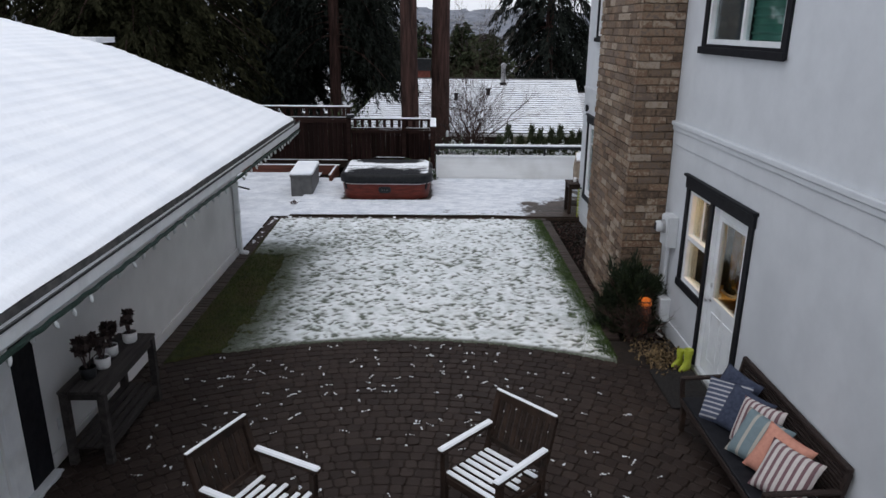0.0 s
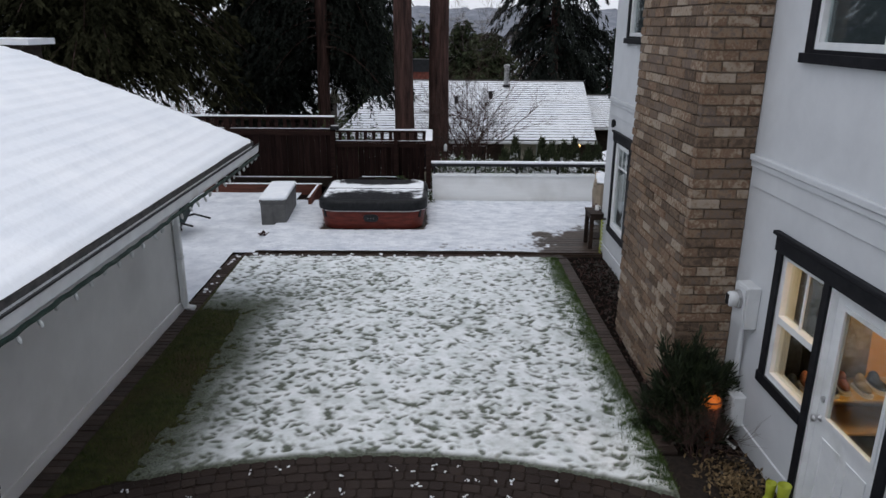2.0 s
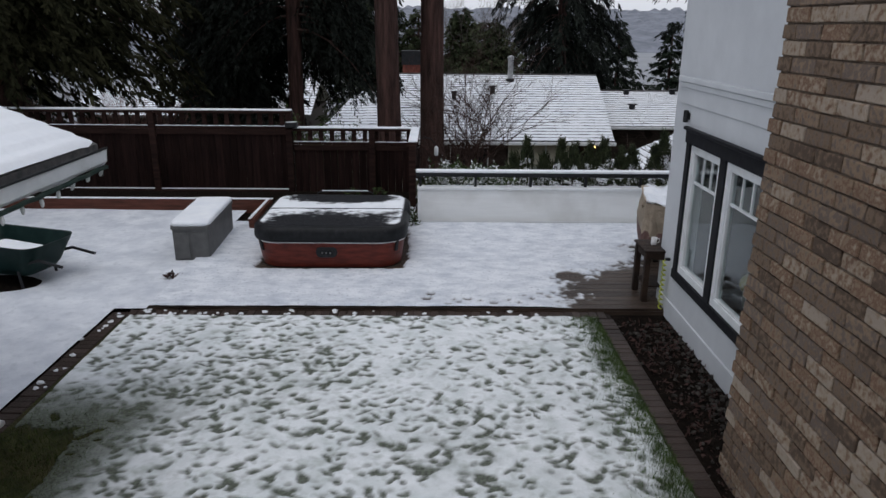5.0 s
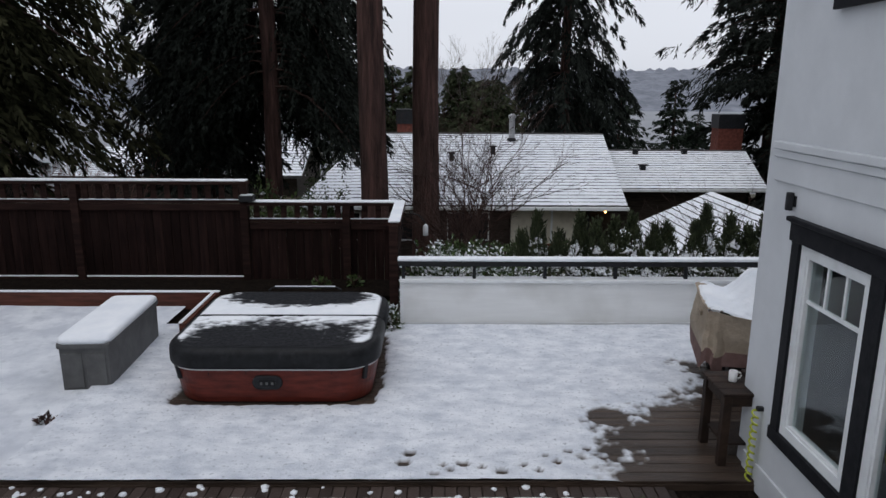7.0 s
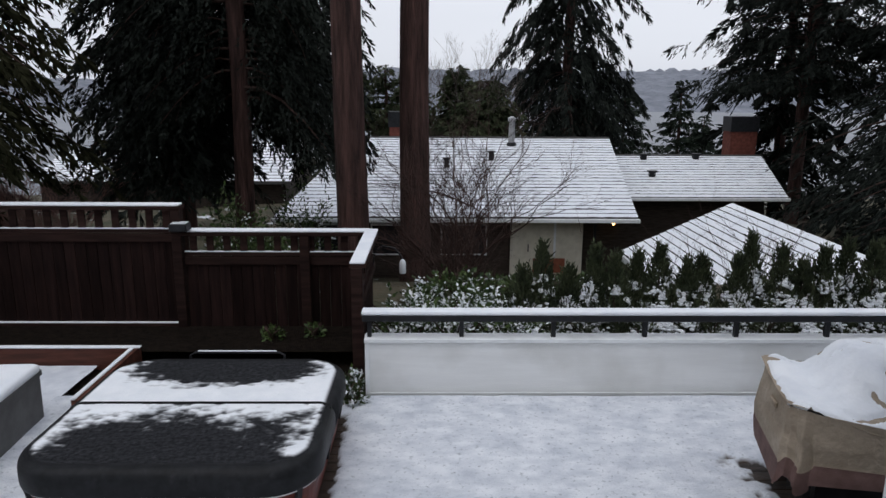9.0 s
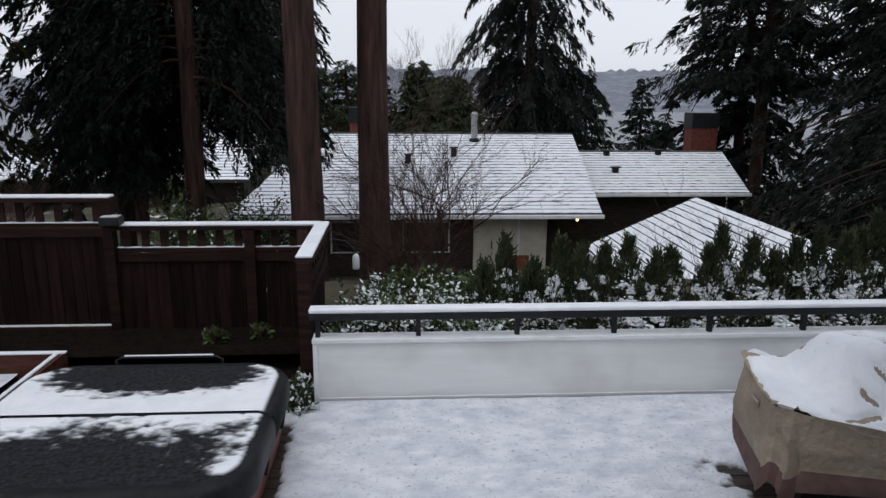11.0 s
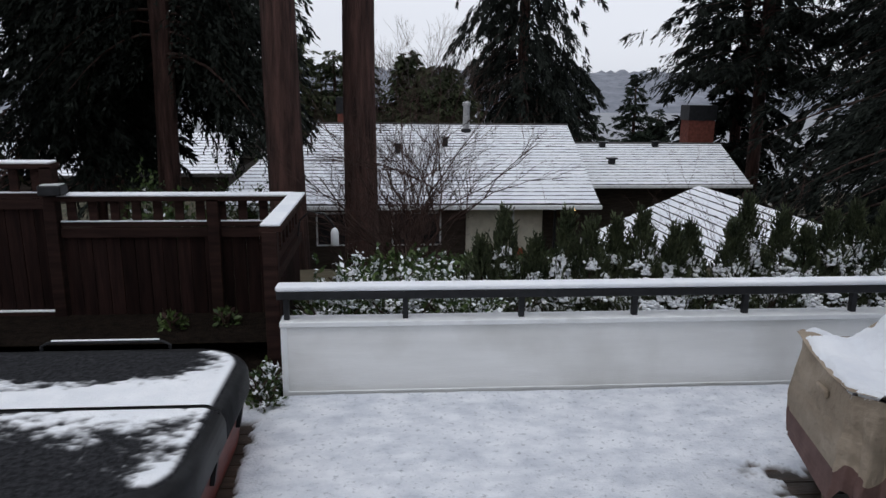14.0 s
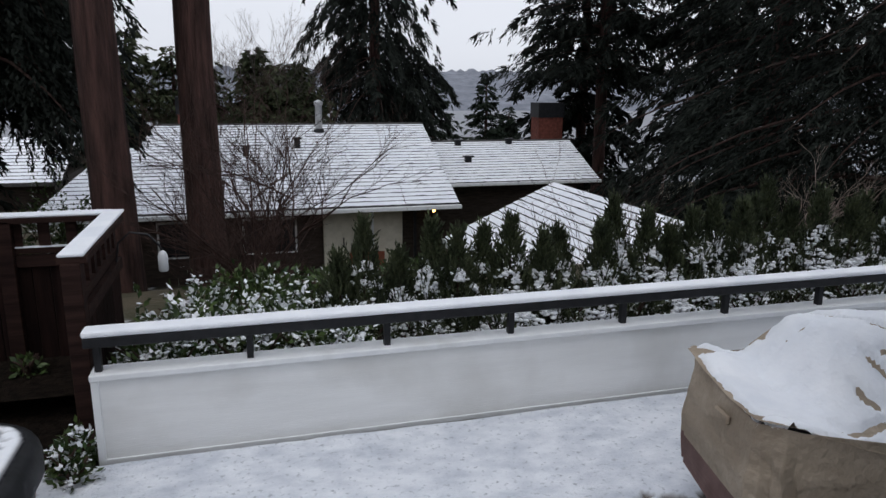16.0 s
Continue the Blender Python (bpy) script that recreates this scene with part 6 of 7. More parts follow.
shell("mud_room", HX + 0.185, 5.4, 5.6, 9.1, 0.03, 2.5, WARM_WALL, "warmly lit yellow mud room")
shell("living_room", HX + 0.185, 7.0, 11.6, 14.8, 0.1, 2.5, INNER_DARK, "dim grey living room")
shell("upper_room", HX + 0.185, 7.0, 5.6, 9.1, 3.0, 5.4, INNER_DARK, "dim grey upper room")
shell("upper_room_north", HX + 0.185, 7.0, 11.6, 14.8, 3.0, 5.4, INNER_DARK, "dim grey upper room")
lamp = thing("ceiling_lamp", "round warm ceiling lamp in the mud room", "lamp", m=pose(4.3, 7.9, 2.42))
part("shade", lathe(bmesh.new(), [(0.02, 0.08), (0.17, 0.07), (0.19, 0.03), (0.12, 0.0)], 20), glowing("lamp_glass", (1.0, 0.66, 0.26), 2.5), lamp, shade=True)
bulb = new("mud_room_light", bpy.data.lights.new("mud_room_light", "POINT"))
bulb.data.energy, bulb.data.color, bulb.data.shadow_soft_size = 26, (1.0, 0.60, 0.22), 0.15
bulb.location = (4.3, 7.9, 2.2)


def mud_room_things():
    t = thing("shoe_rack", "low wooden shoe rack in the mud room", "shoe rack", m=pose(4.25, 8.76, 0.03))
    for z in (0.16, 0.52):
        part("shelf", boxes((-0.82, 0.82, -0.26, 0.26, z, z + 0.03), bev=0.006), WARM_WALL, t)
    for x in (-0.82, 0.79):
        part("end_panel", boxes((x, x + 0.03, -0.26, 0.26, 0.0, 0.62)), GREY_WOOD, t)
    cols = [NAVY, CORAL, BLACK_TRIM, TERRACOTTA, CANVAS, BLACK_METAL, CANVAS_RED, GREY_WOOD]
    for k in range(8):
        s = thing("shoe", "worn everyday shoe on the rack", "shoe", "shoes", pose(3.6 + 0.17 * k, 8.66 + 0.05 * (k % 2), 0.61, 0, 0, 80 + 9 * (k % 3)))
        bm = bmesh.new()
        ball(bm, (0, 0, 0.035), 0.14, 0.05, 0.05, 2)
        ball(bm, (0.06, 0, 0.07), 0.065, 0.045, 0.07, 2)
        part("upper", bm, cols[k], s, shade=True)
        part("sole", stack(bmesh.new(), rounded(-0.14, 0.14, -0.05, 0.05, 0.04, 4), [(-0.03, 0), (0.0, 0)], 0, 0), CERAMIC, s)
    for k, (x, m) in enumerate(((4.28, CANVAS), (3.62, NAVY), (3.86, BLACK_METAL))):
        s = thing("coat", "coat hanging from a wall hook", "coat", "coats", pose(x, 8.92, 0.85))
        bm = lathe(bmesh.new(), [(0.17, -0.2), (0.15, 0.2), (0.16, 0.7), (0.11, 0.9), (0.03, 0.98)], 16)
        for v in bm.verts:
            v.co.y *= 0.55 + 0.12 * math.sin(v.co.x * 60)
        part("cloth", bm, m, s, shade=True)
        part("hook_peg", rod(bmesh.new(), (0, 0, 0.96), (0, 0.17, 1.0), 0.008), METAL, s)
    b = thing("board", "plain golden board standing on the shoe rack", "board", m=pose(4.85, 8.98, 0.58, -4, 0, 0))
    part("panel", boxes((-0.38, 0.38, -0.015, 0.015, 0.0, 0.85), bev=0.004), material("golden_board", (0.75, 0.42, 0.08), (0.85, 0.5, 0.12), 3, 0.7, bump=0.1), b)
    s = thing("armchair", "grey armchair with a yellow cushion by the window", "armchair", m=pose(3.95, 13.8, 0.1))
    part("seat", boxes((-0.35, 0.35, -0.35, 0.35, 0.1, 0.42), bev=0.06, seg=3), INNER_DARK, s)
    part("backrest", boxes((0.2, 0.38, -0.35, 0.35, 0.42, 0.85), bev=0.06, seg=3), INNER_DARK, s)
    part("cushion", ball(bmesh.new(), (-0.05, 0.05, 0.55), 0.2, 0.22, 0.15, 3), material("mustard_cloth", (0.24, 0.2, 0.03), (0.32, 0.27, 0.05), 20, 0.95), s, "mustard cushion", shade=True)
    part("throw", ball(bmesh.new(), (-0.2, -0.22, 0.5), 0.14, 0.13, 0.25, 3), CERAMIC, s, "white throw", shade=True)


mud_room_things()


# ---- fixtures on the house wall ----
def meter():
    t = thing("electric_meter", "grey electric meter box with a round glass dial", "electric meter", m=pose(HX, 8.86, 0))
    part("box", boxes((-0.13, 0, -0.13, 0.13, 1.2, 1.62), bev=0.01), PLASTIC_GREY, t)
    part("box_lid", boxes((-0.145, -0.131, -0.12, 0.12, 1.22, 1.6), bev=0.004), PLASTIC_GREY, t)
    d = part("dial_collar", lathe(bmesh.new(), [(0.09, 0), (0.09, 0.03), (0.08, 0.035)], 24), METAL, t)
    d.matrix_local = pose(-0.145, 0.0, 1.47, 0, -90, 0)
    g = part("dial_glass", lathe(bmesh.new(), [(0.078, 0.03), (0.075, 0.09), (0.06, 0.11), (0.02, 0.115)], 24), PLASTIC_GREY, d, shade=True)
    part("dial_face", boxes((-0.05, 0.05, -0.03, 0.03, 0.112, 0.119)), BLACK_METAL, d)
    part("conduit", rod(bmesh.new(), (-0.05, 0.05, 0.5), (-0.05, 0.05, 1.2), 0.028, seg=12), PLASTIC_GREY, t)
    t = thing("utility_box", "grey utility box low on the house wall with cables", "utility box", m=pose(HX, 8.84, 0))
    part("box", boxes((-0.14, 0, -0.15, 0.12, 0.17, 0.5), bev=0.012), PLASTIC_GREY, t)
    part("side_box", boxes((-0.1, 0, 0.125, 0.24, 0.28, 0.56), bev=0.01), PLASTIC_GREY, t)
    for k in range(3):
        part("cable", tube(bmesh.new(), [(-0.06, -0.1 + 0.07 * k, 0.18), (-0.09, -0.1 + 0.06 * k, 0.08), (-0.16, -0.16 + 0.05 * k, 0.03), (-0.12, -0.3, 0.02 + 0.02 * k)], 0.009), CERAMIC if k < 2 else BLACK_METAL, t)


meter()
for yy, zz in ((14.57, 2.38),):
    t = thing("wall_lamp", "small black cylinder wall lamp", "lamp", m=pose(HX, yy, zz))
    part("plate", boxes((-0.015, 0, -0.025, 0.025, -0.04, 0.04), bev=0.004), BLACK_METAL, t)
    part("cylinder", lathe(bmesh.new(), [(0.026, -0.065), (0.028, -0.055), (0.028, 0.055), (0.025, 0.065)], 16, (-0.042, 0, 0)), BLACK_METAL, t, shade=True)
h = thing("coiled_hose", "thin yellow-green coiled hose hanging on the wall", "hose", m=pose(HX - 0.05, 14.68, 0.0))
part("coil", tube(bmesh.new(), [(0.02 * math.cos(k * 0.8) - 0.01, 0.035 * math.sin(k * 0.8), 0.66 - 0.008 * k) for k in range(78)], 0.009, seg=6), LIME, h)
part("hook", boxes((0.0, 0.05, -0.02, 0.02, 0.66, 0.69)), BLACK_METAL, h)

# lime scoop, lantern, mat
def rubber_boot(m):
    t = thing("rubber_boot", "lime green rubber boot standing by the door", "boot", "rubber boots", m @ Matrix.Scale(0.8, 4))
    bm = bmesh.new()
    rings = []
    for z, r, fwd, lng in ((0.0, 0.045, 0.05, 0.13), (0.03, 0.05, 0.05, 0.135), (0.075, 0.05, 0.03, 0.11), (0.12, 0.05, 0.0, 0.066), (0.2, 0.055, 0.0, 0.06), (0.33, 0.07, 0.0, 0.075), (0.335, 0.066, 0.0, 0.07), (0.2, 0.05, 0.0, 0.054), (0.1, 0.04, 0.0, 0.05)):
        rings.append([bm.verts.new((fwd + lng * math.cos(a), r * math.sin(a), z)) for a in (2 * math.pi * k / 18 for k in range(18))])
    for a, b in zip(rings, rings[1:]):
        for k in range(18):
            bm.faces.new((a[k], a[(k + 1) % 18], b[(k + 1) % 18], b[k]))
    bm.faces.new(rings[0][::-1])
    bm.faces.new(rings[-1])
    part("shaft", bm, LIME, t, shade=True)
    part("sole", stack(bmesh.new(), rounded(-0.085, 0.185, -0.05, 0.05, 0.045, 5), [(-0.015, 0), (0.006, 0)], 0.05, 0), RUBBER, t)
    return t


boot = rubber_boot(pose(3.08, 7.62, 0.015, 0, 0, 215))
copy_thing(boot, boot.matrix_basis @ pose(-0.02, -0.15, 0.0, 0, 0, -12))
t = thing("pumpkin_lantern", "glowing orange pumpkin lantern on a terracotta pot", "lantern", m=pose(2.82, 8.66, 0.04))
part("pot", lathe(bmesh.new(), [(0.07, 0.0), (0.085, 0.27), (0.10, 0.29), (0.10, 0.34), (0.08, 0.36)], 20), TERRACOTTA, t, shade=True)
bm = bmesh.new()
bmesh.ops.create_uvsphere(bm, u_segments=36, v_segments=14, radius=0.1)
for v in bm.verts:
    a = math.atan2(v.co.y, v.co.x)
    k = 1 + 0.06 * math.cos(a * 9)
    v.co.x, v.co.y, v.co.z = v.co.x * k, v.co.y * k, v.co.z * 0.8
    v.co.z += 0.43
part("shell", bm, glowing("lit_orange_shell", (0.9, 0.20, 0.015), 0.16), t, "translucent orange shell lit from inside", shade=True)
part("stalk", rod(bmesh.new(), (0, 0, 0.5), (0.02, 0, 0.55), 0.015, 0.012), TWIG, t)
for z in (0.40, 0.46):
    part("dark_band", tube(bmesh.new(), [(0.101 * math.cos(a / 10 * 6.283), 0.101 * math.sin(a / 10 * 6.283), z) for a in range(11)], 0.008), TERRACOTTA, t)
bare_shrub("dead_perennial", "tangle of dead brown stalks round the lantern", 2.66, 8.42, 0.0, 0.62, 0.5, 16, 77, TWIG, 0.006, 4)
t = thing("door_mat", "black rubber mat before the door", "door mat", m=pose(2.88, 7.15, 0.012))
part("mat", stack(bmesh.new(), rounded(-0.27, 0.27, -0.45, 0.45, 0.02, 3), [(0, 0), (0.012, 0), (0.016, 0.01)], 0, 0), RUBBER, t)


# ---- patio furniture ----
def slab(bm, p, q, w, h, bev=0.006):
    """A bar of section w x h from p to q."""
    p, q = Vector(p), Vector(q)
    d = q - p
    m = Matrix.Translation((p + q) / 2) @ d.to_track_quat("Y", "Z").to_matrix().to_4x4()
    return box(bm, -w / 2, w / 2, -d.length / 2, d.length / 2, -h / 2, h / 2, bev=bev, m=m)


def patio_chair(m):
    t = thing("patio_chair", "dark slatted wooden patio armchair dusted with snow", "chair", "patio chairs", m)
    for x in (-0.3, 0.3):
        part("front_leg", slab(bmesh.new(), (x, -0.26, 0), (x, -0.27, 0.61), 0.055, 0.055), TEAK, t)
        part("rear_leg", slab(bmesh.new(), (x, 0.27, 0), (x, 0.26, 0.42), 0.055, 0.055), TEAK, t)
        part("back_post", slab(bmesh.new(), (x, 0.26, 0.40), (x, 0.40, 0.90), 0.05, 0.045), TEAK, t)
        a = part("armrest", slab(bmesh.new(), (x, -0.33, 0.63), (x, 0.33, 0.645), 0.07, 0.032, 0.01), TEAK, t)
        part("snow", slab(bmesh.new(), (x, -0.33, 0.655), (x, 0.3, 0.668), 0.064, 0.03, 0.013), SNOW, a, "ridge of snow")
        part("side_rail", slab(bmesh.new(), (x, -0.26, 0.36), (x, 0.26, 0.35), 0.028, 0.07), TEAK, t)
    part("top_rail", slab(bmesh.new(), (-0.325, 0.40, 0.89), (0.325, 0.40, 0.89), 0.04, 0.085), TEAK, t)
    part("top_snow", slab(bmesh.new(), (-0.32, 0.40, 0.935), (0.32, 0.40, 0.935), 0.03, 0.014, 0.005), SNOW, t)
    part("lower_back_rail", slab(bmesh.new(), (-0.28, 0.292, 0.5), (0.28, 0.292, 0.5), 0.03, 0.06), TEAK, t)
    for k in range(9):
        x = -0.236 + 0.059 * k
        part("back_slat", slab(bmesh.new(), (x, 0.292, 0.52), (x, 0.39, 0.86), 0.042, 0.014, 0.003), TEAK, t)
    part("front_rail", slab(bmesh.new(), (-0.27, -0.27, 0.37), (0.27, -0.27, 0.37), 0.03, 0.07), TEAK, t)
    for k in range(7):
        y = -0.25 + 0.078 * k
        s = part("seat_slat", slab(bmesh.new(), (-0.30, y, 0.415), (0.30, y, 0.415), 0.055, 0.02, 0.004), TEAK, t)
        part("snow", slab(bmesh.new(), (-0.28, y, 0.432), (0.285 - 0.05 * (k % 3), y, 0.432), 0.046, 0.02, 0.008), SNOW, s, "strip of snow")
    return t


chair = patio_chair(pose(0.51, 4.96, 0.0, 0, 0, -46))
copy_thing(chair, pose(-1.30, 4.57, 0.0, 0, 0, 63))


def wicker_bench():
    t = thing("bench", "dark woven outdoor bench covered with cushions", "bench", m=pose(2.83, 5.42, -0.06))
    for x in (-0.26, 0.26):
        for y in (-0.88, 0.88):
            part("leg", boxes((x - 0.025, x + 0.025, y - 0.025, y + 0.025, 0, 0.40), bev=0.004), TEAK, t)
    part("seat", boxes((-0.3, 0.27, -0.92, 0.92, 0.36, 0.42), bev=0.012, seg=2), WICKER, t, "woven seat")
    part("seat_cushion", boxes((-0.29, 0.22, -0.88, 0.88, 0.42, 0.45), bev=0.012, seg=2), BLACK_TRIM, t)
    part("back_frame", slab(bmesh.new(), (0.32, -0.95, 0.85), (0.32, 0.95, 0.85), 0.05, 0.05, 0.012), WICKER, t)
    for y in (-0.93, 0.93):
        part("back_post", slab(bmesh.new(), (0.25, y, 0.40), (0.32, y, 0.83), 0.045, 0.045), WICKER, t)
        part("arm_post", slab(bmesh.new(), (-0.27, y, 0.40), (-0.29, y, 0.62), 0.045, 0.045), WICKER, t)
        part("arm", slab(bmesh.new(), (-0.31, y, 0.63), (0.28, y, 0.66), 0.055, 0.035, 0.01), WICKER, t)
    for k in range(11):
        z = 0.46 + 0.034 * k
        x = 0.262 + 0.0054 * k
        part("woven_band", slab(bmesh.new(), (x, -0.91, z), (x, 0.91, z), 0.018, 0.027, 0.004), WICKER, t)
    for k in range(9):
        y = -0.8 + 0.2 * k
        part("upright", slab(bmesh.new(), (0.282, y, 0.43), (0.335, y, 0.83), 0.025, 0.012, 0.003), WICKER, t)


wicker_bench()


def cushion(label, mat, m, w=0.44, h=0.44, d=0.16):
    t = thing("cushion", label, "cushion", "bench cushions", m)
    bm = bmesh.new()
    n = 18
    top, bot = [], []
    for i in range(n + 1):
        for k in range(n + 1):
            u, v = 2 * i / n - 1, 2 * k / n - 1
            z = d / 2 * ((1 - u ** 4) * (1 - v ** 4)) ** 0.55
            pinch = 1 - 0.07 * (1 - u * u) * abs(v) ** 3 - 0.0
            pinch2 = 1 - 0.07 * (1 - v * v) * abs(u) ** 3
            x, y = u * w / 2 * pinch2, v * h / 2 * pinch
            z2 = z + 0.008 * math.sin(5 * u + 3 * v)
            top.append(bm.verts.new((x, z2, y)))
            bot.append(bm.verts.new((x, -z, y)))
    for vs in (top, bot):
        for i in range(n):
            for k in range(n):
                a = i * (n + 1) + k
                bm.faces.new((vs[a], vs[a + 1], vs[a + n + 2], vs[a + n + 1]))
    bmesh.ops.remove_doubles(bm, verts=bm.verts, dist=0.002)
    part("cover", bm, mat, t, shade=True)
    return t


cushion("navy cushion leaning at the bench's far end", NAVY, pose(2.93, 6.02, 0.58, -24, 8, -66))
cushion("navy cushion with fine pale stripes", STRIPE_NAVY, pose(2.78, 5.86, 0.57, -34, -8, -52))
cushion("plain navy cushion among striped ones", NAVY, pose(2.87, 5.66, 0.57, -30, 5, -60))
cushion("wine and white striped cushion behind a teal one", STRIPE_RED, pose(2.89, 5.43, 0.58, -28, -6, -64))
cushion("teal cushion with pale stripes on the bench", STRIPE_TEAL, pose(2.82, 5.22, 0.57, -34, 5, -58))
cushion("plain coral cushion between striped ones", CORAL, pose(2.87, 4.97, 0.57, -32, 8, -62))
cushion("wine and white striped cushion at the near end", STRIPE_RED, pose(2.82, 4.74, 0.57, -35, 4, -56))


def console_table():
    t = thing("console_table", "weathered grey wooden console table with a slatted shelf", "table", m=pose(-3.17, 6.3, 0.0))
    for k in range(4):
        part("top_plank", boxes((-0.2 + 0.101 * k, -0.102 + 0.101 * k, -0.64, 0.64, 0.75, 0.78), bev=0.004), GREY_WOOD, t)
    for x in (-0.17, 0.17):
        for y in (-0.58, 0.58):
            part("leg", boxes((x - 0.035, x + 0.035, y - 0.035, y + 0.035, 0, 0.749), bev=0.004), GREY_WOOD, t)
        part("apron", boxes((x - 0.012, x + 0.012, -0.54, 0.54, 0.67, 0.748)), GREY_WOOD, t)
        part("shelf_rail", boxes((x - 0.014, x + 0.014, -0.54, 0.54, 0.13, 0.178)), GREY_WOOD, t)
    for y in (-0.58, 0.58):
        part("end_apron", boxes((-0.13, 0.13, y - 0.012, y + 0.012, 0.67, 0.748)), GREY_WOOD, t)
    for k in range(5):
        x = -0.165 + 0.082 * k
        part("shelf_slat", boxes((x - 0.03, x + 0.03, -0.62, 0.62, 0.18, 0.2), bev=0.003), GREY_WOOD, t)
    rs = np.random.RandomState(90)
    for k, (x, y, s) in enumerate(((-3.14, 6.72, 1.0), (-3.2, 6.40, 1.15), (-3.16, 6.14, 1.0), (-3.2, 5.93, 1.25))):
        p = thing("potted_succulent", "dark succulent in a small white pot", "plant", "potted succulents", pose(x, y, 0.781))
        part("pot", lathe(bmesh.new(), [(0.055, 0), (0.07, 0.02), (0.075, 0.11), (0.07, 0.115), (0.065, 0.1)], 20), CERAMIC if k < 3 else BLACK_METAL, p, shade=True)
        part("soil", rod(bmesh.new(), (0, 0, 0.09), (0, 0, 0.1), 0.066, seg=16), SOIL, p)
        for j in range(7):
            a, r, h = rs.uniform(0, 6.28), rs.uniform(0.01, 0.09) * s, rs.uniform(0.12, 0.22) * s
            c = np.array([r * math.cos(a), r * math.sin(a), 0.1 + h])
            part("stem", tube(bmesh.new(), [(0.3 * c[0], 0.3 * c[1], 0.1), tuple(c)], 0.006, seg=5), SUCCULENT, p)
            n = 34
            d = rs.normal(size=(n, 3)) + np.array([0, 0, 0.3])
            d /= np.linalg.norm(d, axis=1)[:, None]
            v, f = scatter_tris(np.tile(c, (n, 1)), 0.055 * s, rs, 0.5, 0.7, d * 2)
            raw("rosette", v.tolist(), f.tolist(), SUCCULENT, p)


console_table()
t = thing("wall_socket", "grey outdoor wall socket cover", "socket", m=pose(GX, 5.85, 0.36))
part("cover", boxes((0, 0.025, -0.045, 0.045, -0.06, 0.06), bev=0.006), PLASTIC_GREY, t)


# ---- eave lights ----
def string_lights():
    t = thing("string_lights", "green wire of clear unlit bulbs clipped along the gutter", "string lights")
    pts, n = [], 240
    y0, y1 = 3.0, 12.62
    for k in range(n + 1):
        y = y0 + (y1 - y0) * k / n
        pts.append((EAVE_X + 0.07 + 0.004 * math.sin(k * 1.1), y, EAVE_Z - 0.19 + 0.005 * math.sin(y * 2.1) + 0.003 * math.sin(k * 0.7)))
    part("wire", tube(bmesh.new(), pts, 0.019, seg=5), CABLE_GREEN, t)
    bm = lathe(bmesh.new(), [(0.008, 0.0), (0.014, -0.02), (0.016, -0.04), (0.01, -0.062), (0.002, -0.07)], 8)
    me = bpy.data.meshes.new("bulb")
    bm.to_mesh(me)
    bm.free()
    me.materials.append(BULB)
    rs = random.Random(4)
    for k in range(4, n, 6):
        o = new("bulb", me)
        o.parent = t
        o.matrix_local = Matrix.Translation(Vector(pts[k])) @ pose(0, 0, -0.008, rs.uniform(-25, 25), rs.uniform(-30, 30), 0)


string_lights()


# ---- wheelbarrow on the side yard ----
def wheelbarrow():
    t = thing("wheelbarrow", "dark green wheelbarrow with snow in its tray", "wheelbarrow", m=pose(-5.25, 15.75, -0.09, 0, 4, -14) @ Matrix.Scale(1.15, 4))
    bm = bmesh.new()
    ring = []
    for z, k in ((0.60, 1.0), (0.58, 0.98), (0.30, 0.74), (0.22, 0.62)):
        ring.append([bm.verts.new((x * k + 0.08 * (1 - k), y * k, z + 0.05 * x)) for x, y in rounded(-0.65, 0.55, -0.38, 0.38, 0.16, 6)])
    n = len(ring[0])
    for a, b in zip(ring, ring[1:]):
        for k in range(n):
            bm.faces.new((a[k], a[(k + 1) % n], b[(k + 1) % n], b[k]))
    bm.faces.new(ring[-1])
    bmesh.ops.solidify(bm, geom=bm.faces[:], thickness=0.012)
    part("tray", bm, GREEN_PLASTIC, t, shade=True)
    part("snow", stack(bmesh.new(), rounded(-0.4, 0.36, -0.24, 0.24, 0.1, 5), [(0.34, 0.05), (0.44, 0.0), (0.47, 0.08)], 0, 0), SNOW, t, "snow lying in the tray")
    for y in (-0.26, 0.26):
        part("handle", tube(bmesh.new(), [(-0.6, y * 0.4, 0.24), (0.2, y, 0.34), (0.55, y, 0.47), (0.85, y, 0.44)], 0.018, seg=8), BLACK_METAL, t)
        part("leg", tube(bmesh.new(), [(0.25, y, 0.34), (0.32, y, 0.0)], 0.016), BLACK_METAL, t)
    w = part("wheel", rod(bmesh.new(), (-0.62, -0.04, 0.19), (-0.62, 0.04, 0.19), 0.19, seg=22), RUBBER, t)


wheelbarrow()

# ---- lights on and by the fence ----
t = thing("solar_lamp", "small dark solar lamp on the fence post", "lamp", m=pose(-2.36, 20.28, 1.43))
part("body", boxes((-0.11, 0.11, -0.09, 0.09, 0.0, 0.10), bev=0.01), BLACK_METAL, t)
part("panel", boxes((-0.09, 0.09, -0.07, 0.07, 0.10, 0.108)), PLASTIC_GREY, t)
t = thing("bird_feeder", "white cylinder feeder hanging from a curved black hook", "bird feeder", m=pose(0.0, 20.1, 0))
part("hook", tube(bmesh.new(), [(0.03, 0.0, 1.0), (0.06, 0, 1.2), (0.16, -0.01, 1.29), (0.3, -0.03, 1.27), (0.38, -0.04, 1.18), (0.405, -0.04, 1.13)], 0.009), BLACK_METAL, t)
